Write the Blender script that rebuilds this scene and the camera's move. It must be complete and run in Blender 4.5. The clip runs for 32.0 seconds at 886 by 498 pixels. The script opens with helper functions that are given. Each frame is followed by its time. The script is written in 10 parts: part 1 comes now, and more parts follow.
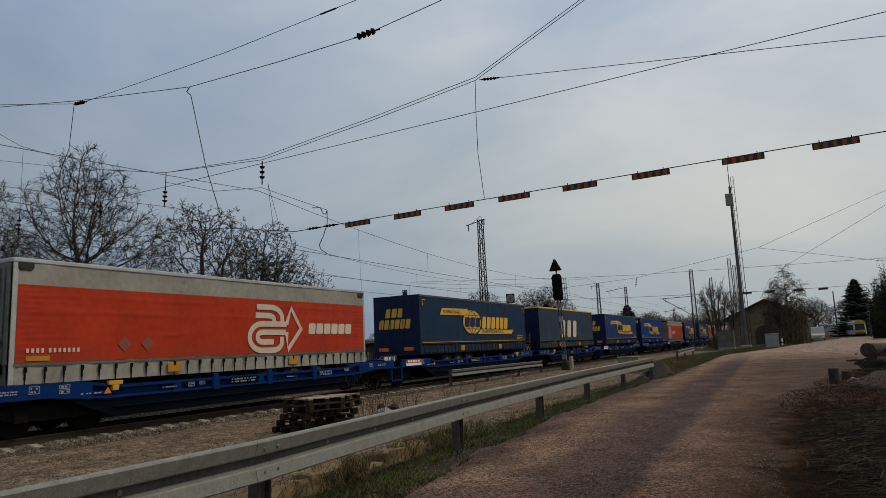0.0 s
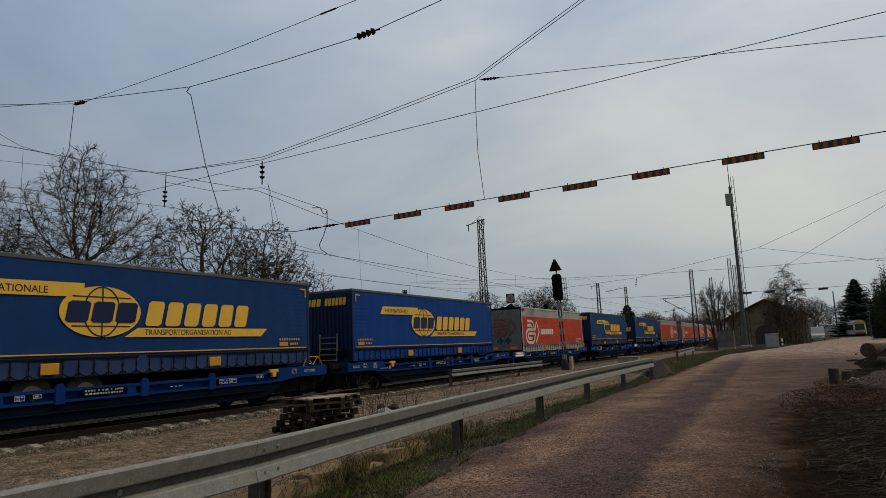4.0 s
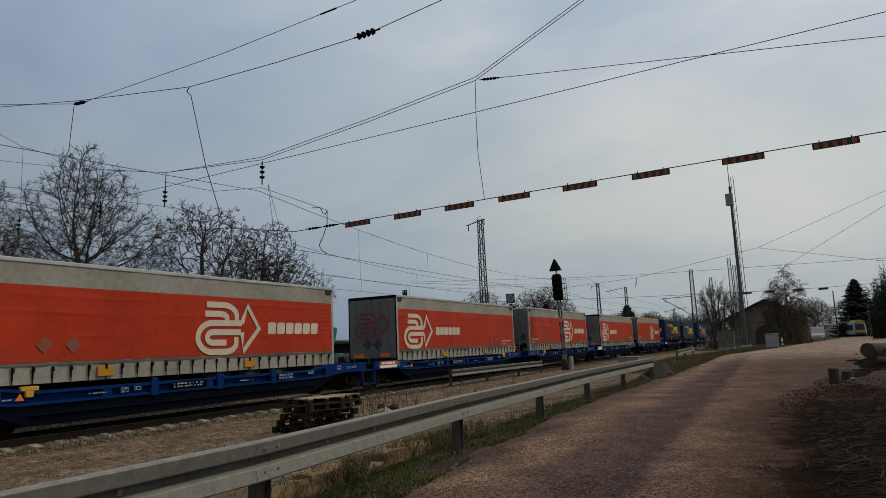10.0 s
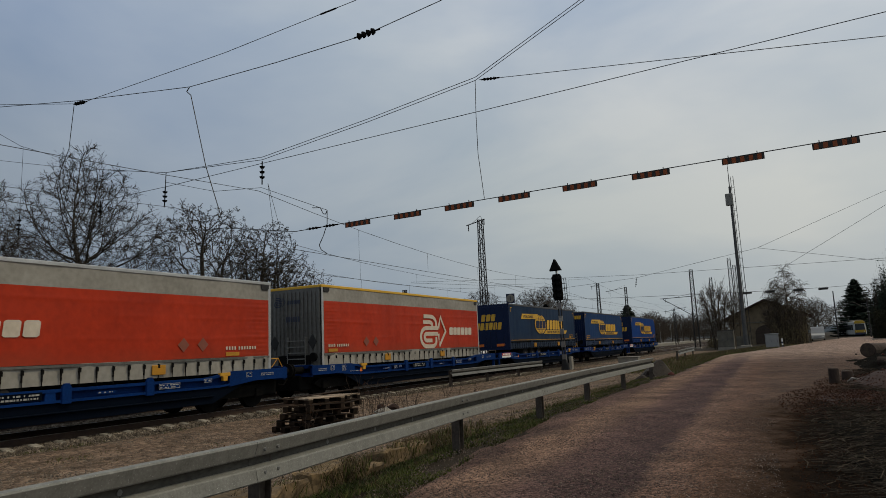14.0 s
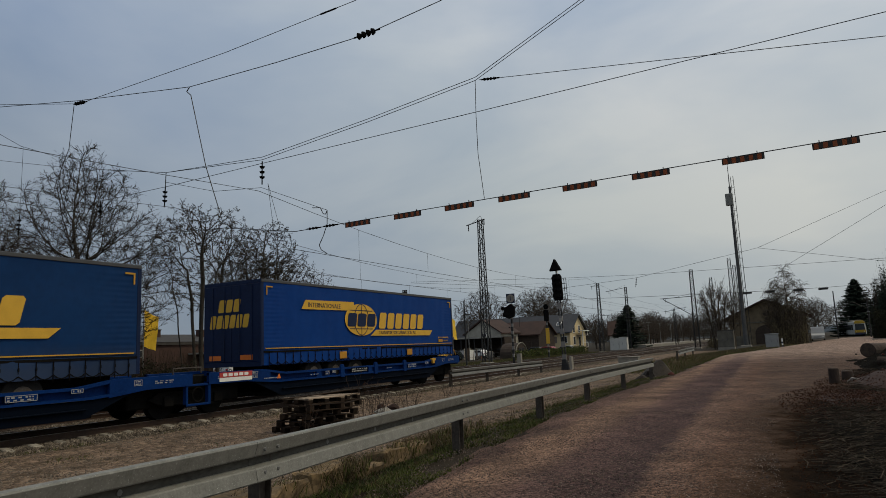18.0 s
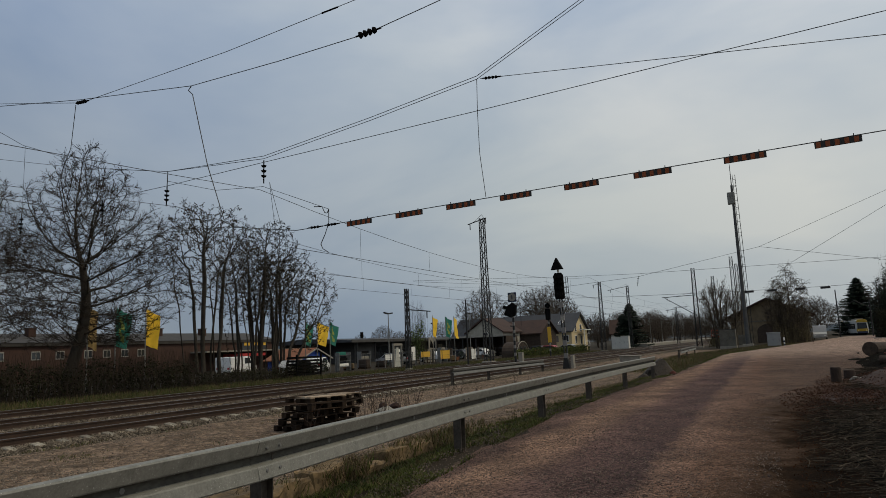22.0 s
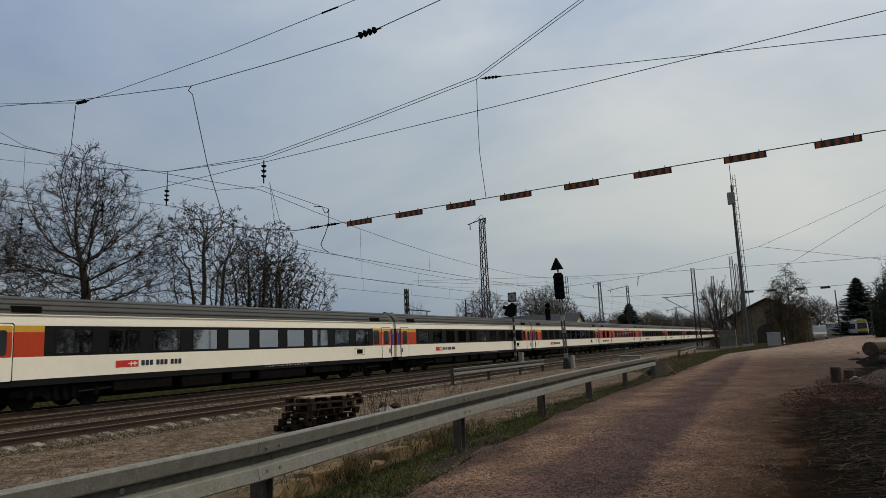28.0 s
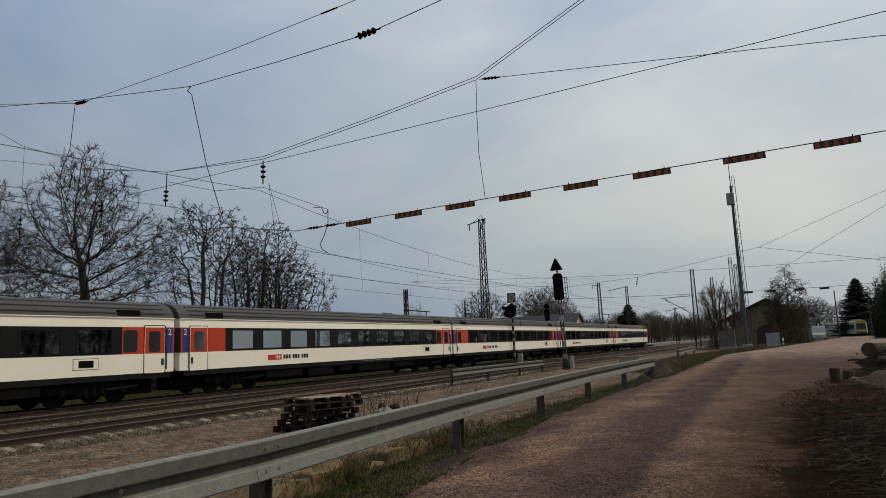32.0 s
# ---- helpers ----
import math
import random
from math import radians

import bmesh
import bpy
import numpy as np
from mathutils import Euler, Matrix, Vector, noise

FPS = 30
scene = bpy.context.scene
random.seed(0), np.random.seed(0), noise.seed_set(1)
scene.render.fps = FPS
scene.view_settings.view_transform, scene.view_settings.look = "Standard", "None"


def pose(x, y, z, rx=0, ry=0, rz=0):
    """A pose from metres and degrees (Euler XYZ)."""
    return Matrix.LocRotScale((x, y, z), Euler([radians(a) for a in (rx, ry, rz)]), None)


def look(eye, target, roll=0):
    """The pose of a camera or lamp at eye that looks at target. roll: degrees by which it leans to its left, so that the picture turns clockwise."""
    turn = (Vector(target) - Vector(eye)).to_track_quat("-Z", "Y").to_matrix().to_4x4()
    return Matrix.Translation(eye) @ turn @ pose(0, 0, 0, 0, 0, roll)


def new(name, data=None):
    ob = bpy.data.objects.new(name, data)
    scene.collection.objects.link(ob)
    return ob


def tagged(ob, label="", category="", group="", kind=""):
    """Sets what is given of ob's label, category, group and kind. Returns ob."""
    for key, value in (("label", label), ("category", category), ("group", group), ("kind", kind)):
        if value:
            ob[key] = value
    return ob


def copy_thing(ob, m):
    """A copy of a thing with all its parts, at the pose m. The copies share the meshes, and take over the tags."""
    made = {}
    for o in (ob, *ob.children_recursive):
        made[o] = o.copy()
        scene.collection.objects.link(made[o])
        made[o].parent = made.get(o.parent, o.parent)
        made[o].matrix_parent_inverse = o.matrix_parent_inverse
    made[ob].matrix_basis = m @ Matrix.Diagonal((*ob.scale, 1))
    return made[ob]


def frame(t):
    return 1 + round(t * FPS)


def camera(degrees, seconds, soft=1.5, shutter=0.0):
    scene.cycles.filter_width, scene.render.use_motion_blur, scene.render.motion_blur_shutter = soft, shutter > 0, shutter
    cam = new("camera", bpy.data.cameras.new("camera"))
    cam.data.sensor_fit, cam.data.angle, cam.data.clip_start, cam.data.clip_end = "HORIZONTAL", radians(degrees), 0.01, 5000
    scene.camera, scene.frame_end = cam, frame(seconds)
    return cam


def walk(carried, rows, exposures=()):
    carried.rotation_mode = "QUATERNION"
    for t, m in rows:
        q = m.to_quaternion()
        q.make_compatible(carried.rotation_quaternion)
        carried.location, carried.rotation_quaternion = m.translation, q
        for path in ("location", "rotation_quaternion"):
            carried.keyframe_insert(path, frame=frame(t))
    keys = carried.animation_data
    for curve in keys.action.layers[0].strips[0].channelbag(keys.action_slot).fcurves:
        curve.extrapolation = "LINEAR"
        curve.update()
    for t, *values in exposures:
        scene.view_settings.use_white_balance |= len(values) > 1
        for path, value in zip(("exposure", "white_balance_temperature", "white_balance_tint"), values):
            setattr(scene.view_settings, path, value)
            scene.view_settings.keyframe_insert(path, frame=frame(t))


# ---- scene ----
# plan: x across the tracks (the road is at x about 0), y along them, z = 0 at the rail heads
YAW, PITCH, LEAN = 0.4697, 0.1460, 0.0429
EYE = Vector((0.0, 0.0, 1.609))


def aim(dyaw=0.0, dpitch=0.0):
    y, p = YAW + dyaw, PITCH + dpitch
    return look(EYE, EYE + Vector((-math.sin(y) * math.cos(p), math.cos(y) * math.cos(p), math.sin(p))), -math.degrees(LEAN))


cam = camera(66.72, 32.0, soft=0.5, shutter=0.015)
A0, A1, A2 = aim(), aim(0.00245, -0.00165), aim(0.0013, -0.0008)
walk(cam, [(0, A0), (21.5, A0), (21.9, A1), (30.5, A1), (30.9, A2), (32, A2)], [(0, -0.04, 6680, 10), (11, -0.05, 6680, 10), (14, -0.11, 6680, 10), (21, -0.12, 6680, 10), (23, 0.0, 6680, 10), (27, 0.02, 6680, 10), (32, 0.02, 6680, 10)])

# ---- light: high thin overcast, brighter ahead and to the right ----
SUN_EL, SUN_AZ = radians(55), radians(70)
world = bpy.data.worlds.new("overcast_sky")
scene.world = world
world.use_nodes = True
wt = world.node_tree
wt.nodes.clear()


def wn(kind, **kw):
    n = wt.nodes.new(kind)
    for k, v in kw.items():
        n.inputs[k].default_value = v
    return n


sky = wn("ShaderNodeTexSky")
sky.sky_type, sky.sun_disc = "NISHITA", False
sky.sun_elevation, sky.sun_rotation = SUN_EL, SUN_AZ
sky.air_density, sky.dust_density = 1.0, 3.0
co = wn("ShaderNodeTexCoord")
mp = wn("ShaderNodeMapping")
mp.inputs["Scale"].default_value = (1.0, 1.0, 2.6)
wt.links.new(co.outputs["Generated"], mp.inputs["Vector"])
n1 = wn("ShaderNodeTexNoise", Scale=1.7, Detail=5.0, Roughness=0.52, Distortion=0.35)
wt.links.new(mp.outputs["Vector"], n1.inputs["Vector"])
r1 = wn("ShaderNodeValToRGB")
r1.color_ramp.elements[0].position, r1.color_ramp.elements[0].color = 0.33, (0.300, 0.365, 0.455, 1)
r1.color_ramp.elements[1].position, r1.color_ramp.elements[1].color = 0.68, (0.500, 0.525, 0.550, 1)
wt.links.new(n1.outputs["Fac"], r1.inputs["Fac"])
# the cloud sheet is brighter towards the hidden sun and bluer away from it
dp = wn("ShaderNodeVectorMath")
dp.operation = "DOT_PRODUCT"
dp.inputs[1].default_value = (0.707, 0.230, 0.669)
wt.links.new(co.outputs["Generated"], dp.inputs[0])
rm = wn("ShaderNodeMapRange")
rm.inputs["From Min"].default_value, rm.inputs["From Max"].default_value = -1.0, 1.0
wt.links.new(dp.outputs["Value"], rm.inputs["Value"])
r2 = wn("ShaderNodeValToRGB")
r2.color_ramp.elements[0].color, r2.color_ramp.elements[1].color = (0.40, 0.435, 0.485, 1), (1.95, 1.86, 1.72, 1)
for pos, col in ((0.42, (0.92, 1.02, 1.19, 1)), (0.56, (1.24, 1.29, 1.33, 1)), (0.66, (1.45, 1.45, 1.455, 1))):
    r2.color_ramp.elements.new(pos).color = col
wt.links.new(rm.outputs[0], r2.inputs["Fac"])
# a duller band of haze along the horizon
sx = wn("ShaderNodeSeparateXYZ")
wt.links.new(co.outputs["Generated"], sx.inputs[0])
r3 = wn("ShaderNodeValToRGB")
r3.color_ramp.elements[0].color, r3.color_ramp.elements[1].color = (0.75, 0.75, 0.70, 1), (0.95, 0.95, 0.97, 1)
r3.color_ramp.elements.new(0.20).color = (0.85, 0.85, 0.795, 1)
r3.color_ramp.elements.new(0.45).color = (0.85, 0.88, 0.91, 1)
wt.links.new(sx.outputs["Z"], r3.inputs["Fac"])
mh = wn("ShaderNodeMix")
mh.data_type, mh.blend_type = "RGBA", "MULTIPLY"
mh.inputs[0].default_value = 1.0
mu = wn("ShaderNodeMix")
mu.data_type, mu.blend_type = "RGBA", "MULTIPLY"
mu.inputs[0].default_value = 1.0
wt.links.new(r1.outputs["Color"], mu.inputs[6])
wt.links.new(r2.outputs["Color"], mu.inputs[7])
b1 = wn("ShaderNodeBackground", Strength=0.06)
b2 = wn("ShaderNodeBackground", Strength=1.0)
wt.links.new(sky.outputs["Color"], b1.inputs["Color"])
wt.links.new(mu.outputs[2], mh.inputs[6])
wt.links.new(r3.outputs["Color"], mh.inputs[7])
wt.links.new(mh.outputs[2], b2.inputs["Color"])
mx = wn("ShaderNodeMixShader", Fac=0.93)
wt.links.new(b1.outputs[0], mx.inputs[1])
wt.links.new(b2.outputs[0], mx.inputs[2])
wo = wn("ShaderNodeOutputWorld")
wt.links.new(mx.outputs[0], wo.inputs["Surface"])

sun = new("sun", bpy.data.lights.new("sun", "SUN"))
sun.data.energy, sun.data.angle, sun.data.color = 1.35, radians(12), (1.0, 0.86, 0.61)
sun_dir = Vector((math.sin(SUN_AZ) * math.cos(SUN_EL), math.cos(SUN_AZ) * math.cos(SUN_EL), math.sin(SUN_EL)))
sun.matrix_world = look(sun_dir * 50, (0, 0, 0))

# ---- materials ----
MATS = {}


def mat(name, a, b=None, rough=0.8, metal=0.0, scale=3.0, fine=40.0, bump=0.2, spec=0.4, rand=0.0, stretch=(1, 1, 1), contrast=0.25, depth=0.02):
    """A surface that wanders between two colours at two scales, with fine relief."""
    if name in MATS:
        return MATS[name]
    m = MATS[name] = bpy.data.materials.new(name)
    m.use_nodes = True
    nt = m.node_tree
    bs = nt.nodes["Principled BSDF"]
    b = b or tuple(c * 0.7 for c in a)
    tc = nt.nodes.new("ShaderNodeTexCoord")
    mpn = nt.nodes.new("ShaderNodeMapping")
    mpn.inputs["Scale"].default_value = stretch
    nt.links.new(tc.outputs["Object"], mpn.inputs["Vector"])
    na = nt.nodes.new("ShaderNodeTexNoise")
    na.inputs["Scale"].default_value, na.inputs["Detail"].default_value = scale, 4
    nb = nt.nodes.new("ShaderNodeTexNoise")
    nb.inputs["Scale"].default_value, nb.inputs["Detail"].default_value = fine, 3
    for n in (na, nb):
        nt.links.new(mpn.outputs["Vector"], n.inputs["Vector"])
    ad = nt.nodes.new("ShaderNodeMath")
    ad.operation = "MULTIPLY_ADD"
    ad.inputs[1].default_value = 0.45
    nt.links.new(nb.outputs["Fac"], ad.inputs[0])
    m2 = nt.nodes.new("ShaderNodeMath")
    m2.operation = "MULTIPLY"
    m2.inputs[1].default_value = 0.55
    nt.links.new(na.outputs["Fac"], m2.inputs[0])
    nt.links.new(m2.outputs[0], ad.inputs[2])
    rp = nt.nodes.new("ShaderNodeValToRGB")
    rp.color_ramp.elements[0].position, rp.color_ramp.elements[0].color = 0.5 - contrast * 0.6, (*b, 1)
    rp.color_ramp.elements[1].position, rp.color_ramp.elements[1].color = 0.5 + contrast * 0.6, (*a, 1)
    nt.links.new(ad.outputs[0], rp.inputs["Fac"])
    out = rp.outputs["Color"]
    if rand:
        oi = nt.nodes.new("ShaderNodeObjectInfo")
        mr = nt.nodes.new("ShaderNodeMapRange")
        mr.inputs["To Min"].default_value, mr.inputs["To Max"].default_value = 1 - rand, 1 + rand
        nt.links.new(oi.outputs["Random"], mr.inputs["Value"])
        hs = nt.nodes.new("ShaderNodeHueSaturation")
        nt.links.new(mr.outputs[0], hs.inputs["Value"])
        nt.links.new(out, hs.inputs["Color"])
        out = hs.outputs["Color"]
    nt.links.new(out, bs.inputs["Base Color"])
    bs.inputs["Roughness"].default_value, bs.inputs["Metallic"].default_value = rough, metal
    bs.inputs["Specular IOR Level"].default_value = spec
    if bump:
        bp = nt.nodes.new("ShaderNodeBump")
        bp.inputs["Strength"].default_value, bp.inputs["Distance"].default_value = bump, depth
        nt.links.new(ad.outputs[0], bp.inputs["Height"])
        nt.links.new(bp.outputs["Normal"], bs.inputs["Normal"])
    return m


def island(m, amount):
    """Lets every loose piece of a joined mesh have its own brightness."""
    nt = m.node_tree
    bs = nt.nodes["Principled BSDF"]
    link = bs.inputs["Base Color"].links[0].from_socket
    ge = nt.nodes.new("ShaderNodeNewGeometry")
    mr = nt.nodes.new("ShaderNodeMapRange")
    mr.inputs["To Min"].default_value, mr.inputs["To Max"].default_value = 1 - amount, 1 + amount
    nt.links.new(ge.outputs["Random Per Island"], mr.inputs["Value"])
    hs = nt.nodes.new("ShaderNodeHueSaturation")
    nt.links.new(mr.outputs[0], hs.inputs["Value"])
    nt.links.new(link, hs.inputs["Color"])
    nt.links.new(hs.outputs["Color"], bs.inputs["Base Color"])
    return m


def gravel(m, scale, amount):
    """Small stones in a ground surface, each with its own brightness and its own little dome."""
    nt = m.node_tree
    bs = nt.nodes["Principled BSDF"]
    link = bs.inputs["Base Color"].links[0].from_socket
    tc = nt.nodes.new("ShaderNodeTexCoord")
    vo = nt.nodes.new("ShaderNodeTexVoronoi")
    vo.inputs["Scale"].default_value = scale
    nt.links.new(tc.outputs["Object"], vo.inputs["Vector"])
    sp = nt.nodes.new("ShaderNodeSeparateColor")
    nt.links.new(vo.outputs["Color"], sp.inputs[0])
    mr = nt.nodes.new("ShaderNodeMapRange")
    mr.inputs["To Min"].default_value, mr.inputs["To Max"].default_value = 1 - amount, 1 + amount
    nt.links.new(sp.outputs[0], mr.inputs["Value"])
    hs = nt.nodes.new("ShaderNodeHueSaturation")
    nt.links.new(mr.outputs[0], hs.inputs["Value"])
    nt.links.new(link, hs.inputs["Color"])
    nt.links.new(hs.outputs["Color"], bs.inputs["Base Color"])
    bp = nt.nodes.new("ShaderNodeBump")
    bp.invert = True
    bp.inputs["Strength"].default_value, bp.inputs["Distance"].default_value = 0.9, 0.6 / scale
    nt.links.new(vo.outputs["Distance"], bp.inputs["Height"])
    old = bs.inputs["Normal"].links[0].from_socket
    nt.links.new(old, bp.inputs["Normal"])
    nt.links.new(bp.outputs["Normal"], bs.inputs["Normal"])
    return m


def plain(name, a, rough=0.6, metal=0.0, var=0.12, **kw):
    return mat(name, tuple(min(1, c * (1 + var)) for c in a), tuple(c * (1 - var) for c in a), rough, metal, **{**dict(bump=0.04, contrast=0.35), **kw})


def glow(name, col, strength):
    m = bpy.data.materials.new(name)
    m.use_nodes = True
    bs = m.node_tree.nodes["Principled BSDF"]
    bs.inputs["Base Color"].default_value = (*col, 1)
    bs.inputs["Emission Color"].default_value, bs.inputs["Emission Strength"].default_value = (*col, 1), strength
    return m


# ---- mesh helpers ----
def box(bm, x0, x1, y0, y1, z0, z1, m=None):
    v = [bm.verts.new(((m @ Vector(c)) if m else c)) for c in
         ((x0, y0, z0), (x1, y0, z0), (x1, y1, z0), (x0, y1, z0), (x0, y0, z1), (x1, y0, z1), (x1, y1, z1), (x0, y1, z1))]
    for f in ((0, 3, 2, 1), (4, 5, 6, 7), (0, 1, 5, 4), (1, 2, 6, 5), (2, 3, 7, 6), (3, 0, 4, 7)):
        bm.faces.new([v[i] for i in f])
    return bm


def prism(bm, poly, axis, lo, hi):
    """A closed outline in the plane across the axis, drawn out from lo to hi. Outline points are (y, z), (x, z) or (x, y)."""
    def at(a, b, w):
        return {"x": (w, a, b), "y": (a, w, b), "z": (a, b, w)}[axis]
    p = [bm.verts.new(at(a, b, lo)) for a, b in poly]
    q = [bm.verts.new(at(a, b, hi)) for a, b in poly]
    n = len(poly)
    bm.faces.new(p[::-1])
    bm.faces.new(q)
    for i in range(n):
        bm.faces.new((p[i], p[(i + 1) % n], q[(i + 1) % n], q[i]))
    return bm


def cyl(bm, p, q, r0, r1=None, n=10):
    p, q = Vector(p), Vector(q)
    r1 = r0 if r1 is None else r1
    d = (q - p).normalized()
    u = d.orthogonal().normalized()
    w = d.cross(u)
    ring = [[bm.verts.new(c + r * (math.cos(a) * u + math.sin(a) * w)) for a in (2 * math.pi * i / n for i in range(n))] for c, r in ((p, r0), (q, r1))]
    for i in range(n):
        bm.faces.new((ring[0][i], ring[0][(i + 1) % n], ring[1][(i + 1) % n], ring[1][i]))
    bm.faces.new(ring[0][::-1])
    bm.faces.new(ring[1])
    return bm


def path(bm, pts, r, n=5):
    for a, b in zip(pts, pts[1:]):
        cyl(bm, a, b, r, r, n)
    return bm


def BM():
    return bmesh.new()


def mesh_of(name, bm, material, bevel=0.0, smooth=False):
    if bevel:
        bmesh.ops.bevel(bm, geom=[e for e in bm.edges], offset=bevel, segments=1, affect="EDGES", clamp_overlap=True)
    bmesh.ops.recalc_face_normals(bm, faces=bm.faces)
    me = bpy.data.meshes.new(name)
    bm.to_mesh(me)
    bm.free()
    me.materials.append(material)
    if smooth:
        me.shade_smooth()
    return me


def part(name, bm, material, parent, label="", bevel=0.0, smooth=False):
    """Links a bmesh, or a mesh that is already made, as one object under a thing."""
    me = bm if isinstance(bm, bpy.types.Mesh) else mesh_of(name, bm, material, bevel, smooth)
    ob = new(name, me)
    ob.parent = parent
    return tagged(ob, label)


def thing(name, label, category, m=None, group="", kind=""):
    ob = new(name)
    ob.empty_display_size = 0.3
    if m is not None:
        ob.matrix_world = m
    return tagged(ob, label, category, group, kind)


def solo(name, bm, material, label, category, kind="", bevel=0.0, smooth=False, m=None, group=""):
    ob = new(name, bm if isinstance(bm, bpy.types.Mesh) else mesh_of(name, bm, material, bevel, smooth))
    if m is not None:
        ob.matrix_world = m
    return tagged(ob, label, category, group, kind)


def raw(name, V, F, material, smooth=False):
    me = bpy.data.meshes.new(name)
    me.from_pydata(V, [], F)
    me.materials.append(material)
    if smooth:
        me.shade_smooth()
    return me


def lerp(a, b, t):
    return a + (b - a) * t


def step(a, b, x):
    t = min(1, max(0, (x - a) / (b - a)))
    return t * t * (3 - 2 * t)


def along(table, y):
    """A value from a short table of (y, value), straight between its rows."""
    if y <= table[0][0]:
        return table[0][1]
    for (a, p), (b, q) in zip(table, table[1:]):
        if y <= b:
            return p + (q - p) * (y - a) / (b - a)
    return table[-1][1]

# surfaces
M_SOIL = mat("dry_soil_and_grass", (0.032, 0.0225, 0.0115), (0.013, 0.010, 0.0045), 0.95, spec=0.15, scale=0.5, fine=14, bump=0.5, depth=0.05)
M_YARD = gravel(gravel(mat("sandy_yard_gravel", (0.195, 0.136, 0.094), (0.085, 0.060, 0.039), 0.95, spec=0.15, scale=1.4, fine=30, bump=1.0, depth=0.03, contrast=0.2), 34, 0.5), 8, 0.45)
M_PALE = mat("pale_weathered_stone", (0.30, 0.27, 0.215), (0.13, 0.115, 0.09), 0.95, spec=0.15, scale=6, fine=34, bump=0.8, rand=0.3)
M_BUSHBARK = mat("grey_brown_bush_bark", (0.085, 0.067, 0.05), (0.04, 0.031, 0.024), 0.95, spec=0.15, bump=0)
M_ROAD = gravel(mat("reddish_gravel_road", (0.150, 0.106, 0.085), (0.054, 0.038, 0.032), 0.95, scale=1.3, fine=60, bump=0.5, depth=0.012, contrast=0.22, spec=0.12), 42, 0.75)


def wheel_bands(m):
    """Tan gravel at the edge and between the ruts, dark purplish asphalt in the rut, paler colour further off."""
    nt = m.node_tree
    bs = nt.nodes["Principled BSDF"]
    link = bs.inputs["Base Color"].links[0].from_socket
    tc = nt.nodes.new("ShaderNodeTexCoord")
    sp = nt.nodes.new("ShaderNodeSeparateXYZ")
    nt.links.new(tc.outputs["Object"], sp.inputs[0])
    nz = nt.nodes.new("ShaderNodeTexNoise")
    nz.inputs["Scale"].default_value, nz.inputs["Detail"].default_value = 2.4, 8
    nt.links.new(tc.outputs["Object"], nz.inputs["Vector"])
    ma = nt.nodes.new("ShaderNodeMath")
    ma.operation = "MULTIPLY_ADD"
    ma.inputs[1].default_value = 0.55
    nt.links.new(nz.outputs["Fac"], ma.inputs[0])
    dr = nt.nodes.new("ShaderNodeMath")
    dr.operation = "MULTIPLY_ADD"
    dr.inputs[1].default_value = 0.025
    nt.links.new(sp.outputs["Y"], dr.inputs[0])
    nt.links.new(sp.outputs["X"], dr.inputs[2])
    nt.links.new(dr.outputs[0], ma.inputs[2])
    mr = nt.nodes.new("ShaderNodeMapRange")
    mr.inputs["From Min"].default_value, mr.inputs["From Max"].default_value = -3.845, 2.155
    nt.links.new(ma.outputs[0], mr.inputs["Value"])
    rp = nt.nodes.new("ShaderNodeValToRGB")
    cols = ((0.0, (0.95, 0.84, 0.82, 1)), (0.13, (1.0, 0.86, 0.84, 1)), (0.18, (1.62, 1.42, 1.20, 1)), (0.25, (1.44, 1.25, 1.07, 1)), (0.32, (0.80, 0.66, 0.69, 1)), (0.455, (0.55, 0.455, 0.50, 1)), (0.485, (1.18, 1.0, 0.88, 1)), (0.58, (1.0, 0.80, 0.67, 1)), (0.66, (0.74, 0.63, 0.53, 1)), (1.0, (0.70, 0.62, 0.54, 1)))
    for pos, col in cols:
        e = rp.color_ramp.elements[0] if pos == 0 else rp.color_ramp.elements[-1] if pos == 1 else rp.color_ramp.elements.new(pos)
        e.color = col
    nt.links.new(mr.outputs[0], rp.inputs["Fac"])
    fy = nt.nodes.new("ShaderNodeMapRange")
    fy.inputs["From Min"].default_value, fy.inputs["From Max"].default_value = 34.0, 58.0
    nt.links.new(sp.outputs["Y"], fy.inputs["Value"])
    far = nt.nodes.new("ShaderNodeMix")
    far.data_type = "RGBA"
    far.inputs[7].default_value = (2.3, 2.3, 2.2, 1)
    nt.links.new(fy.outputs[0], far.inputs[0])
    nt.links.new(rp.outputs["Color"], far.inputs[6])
    mul = nt.nodes.new("ShaderNodeMix")
    mul.data_type, mul.blend_type = "RGBA", "MULTIPLY"
    mul.inputs[0].default_value = 1.0
    nt.links.new(link, mul.inputs[6])
    nt.links.new(far.outputs[2], mul.inputs[7])
    # trodden litter and soil that peter out over the gravel along the far edge
    e1 = nt.nodes.new("ShaderNodeMath")
    e1.operation = "SUBTRACT"
    e1.inputs[1].default_value = 13.5
    nt.links.new(sp.outputs["Y"], e1.inputs[0])
    e2 = nt.nodes.new("ShaderNodeMath")
    e2.operation = "MAXIMUM"
    e2.inputs[1].default_value = 0.0
    nt.links.new(e1.outputs[0], e2.inputs[0])
    e3 = nt.nodes.new("ShaderNodeMath")
    e3.operation = "MULTIPLY_ADD"
    e3.inputs[1].default_value = -0.22
    nt.links.new(e2.outputs[0], e3.inputs[0])
    nt.links.new(sp.outputs["X"], e3.inputs[2])
    nl = nt.nodes.new("ShaderNodeTexNoise")
    nl.inputs["Scale"].default_value, nl.inputs["Detail"].default_value, nl.inputs["Roughness"].default_value = 1.6, 10, 0.72
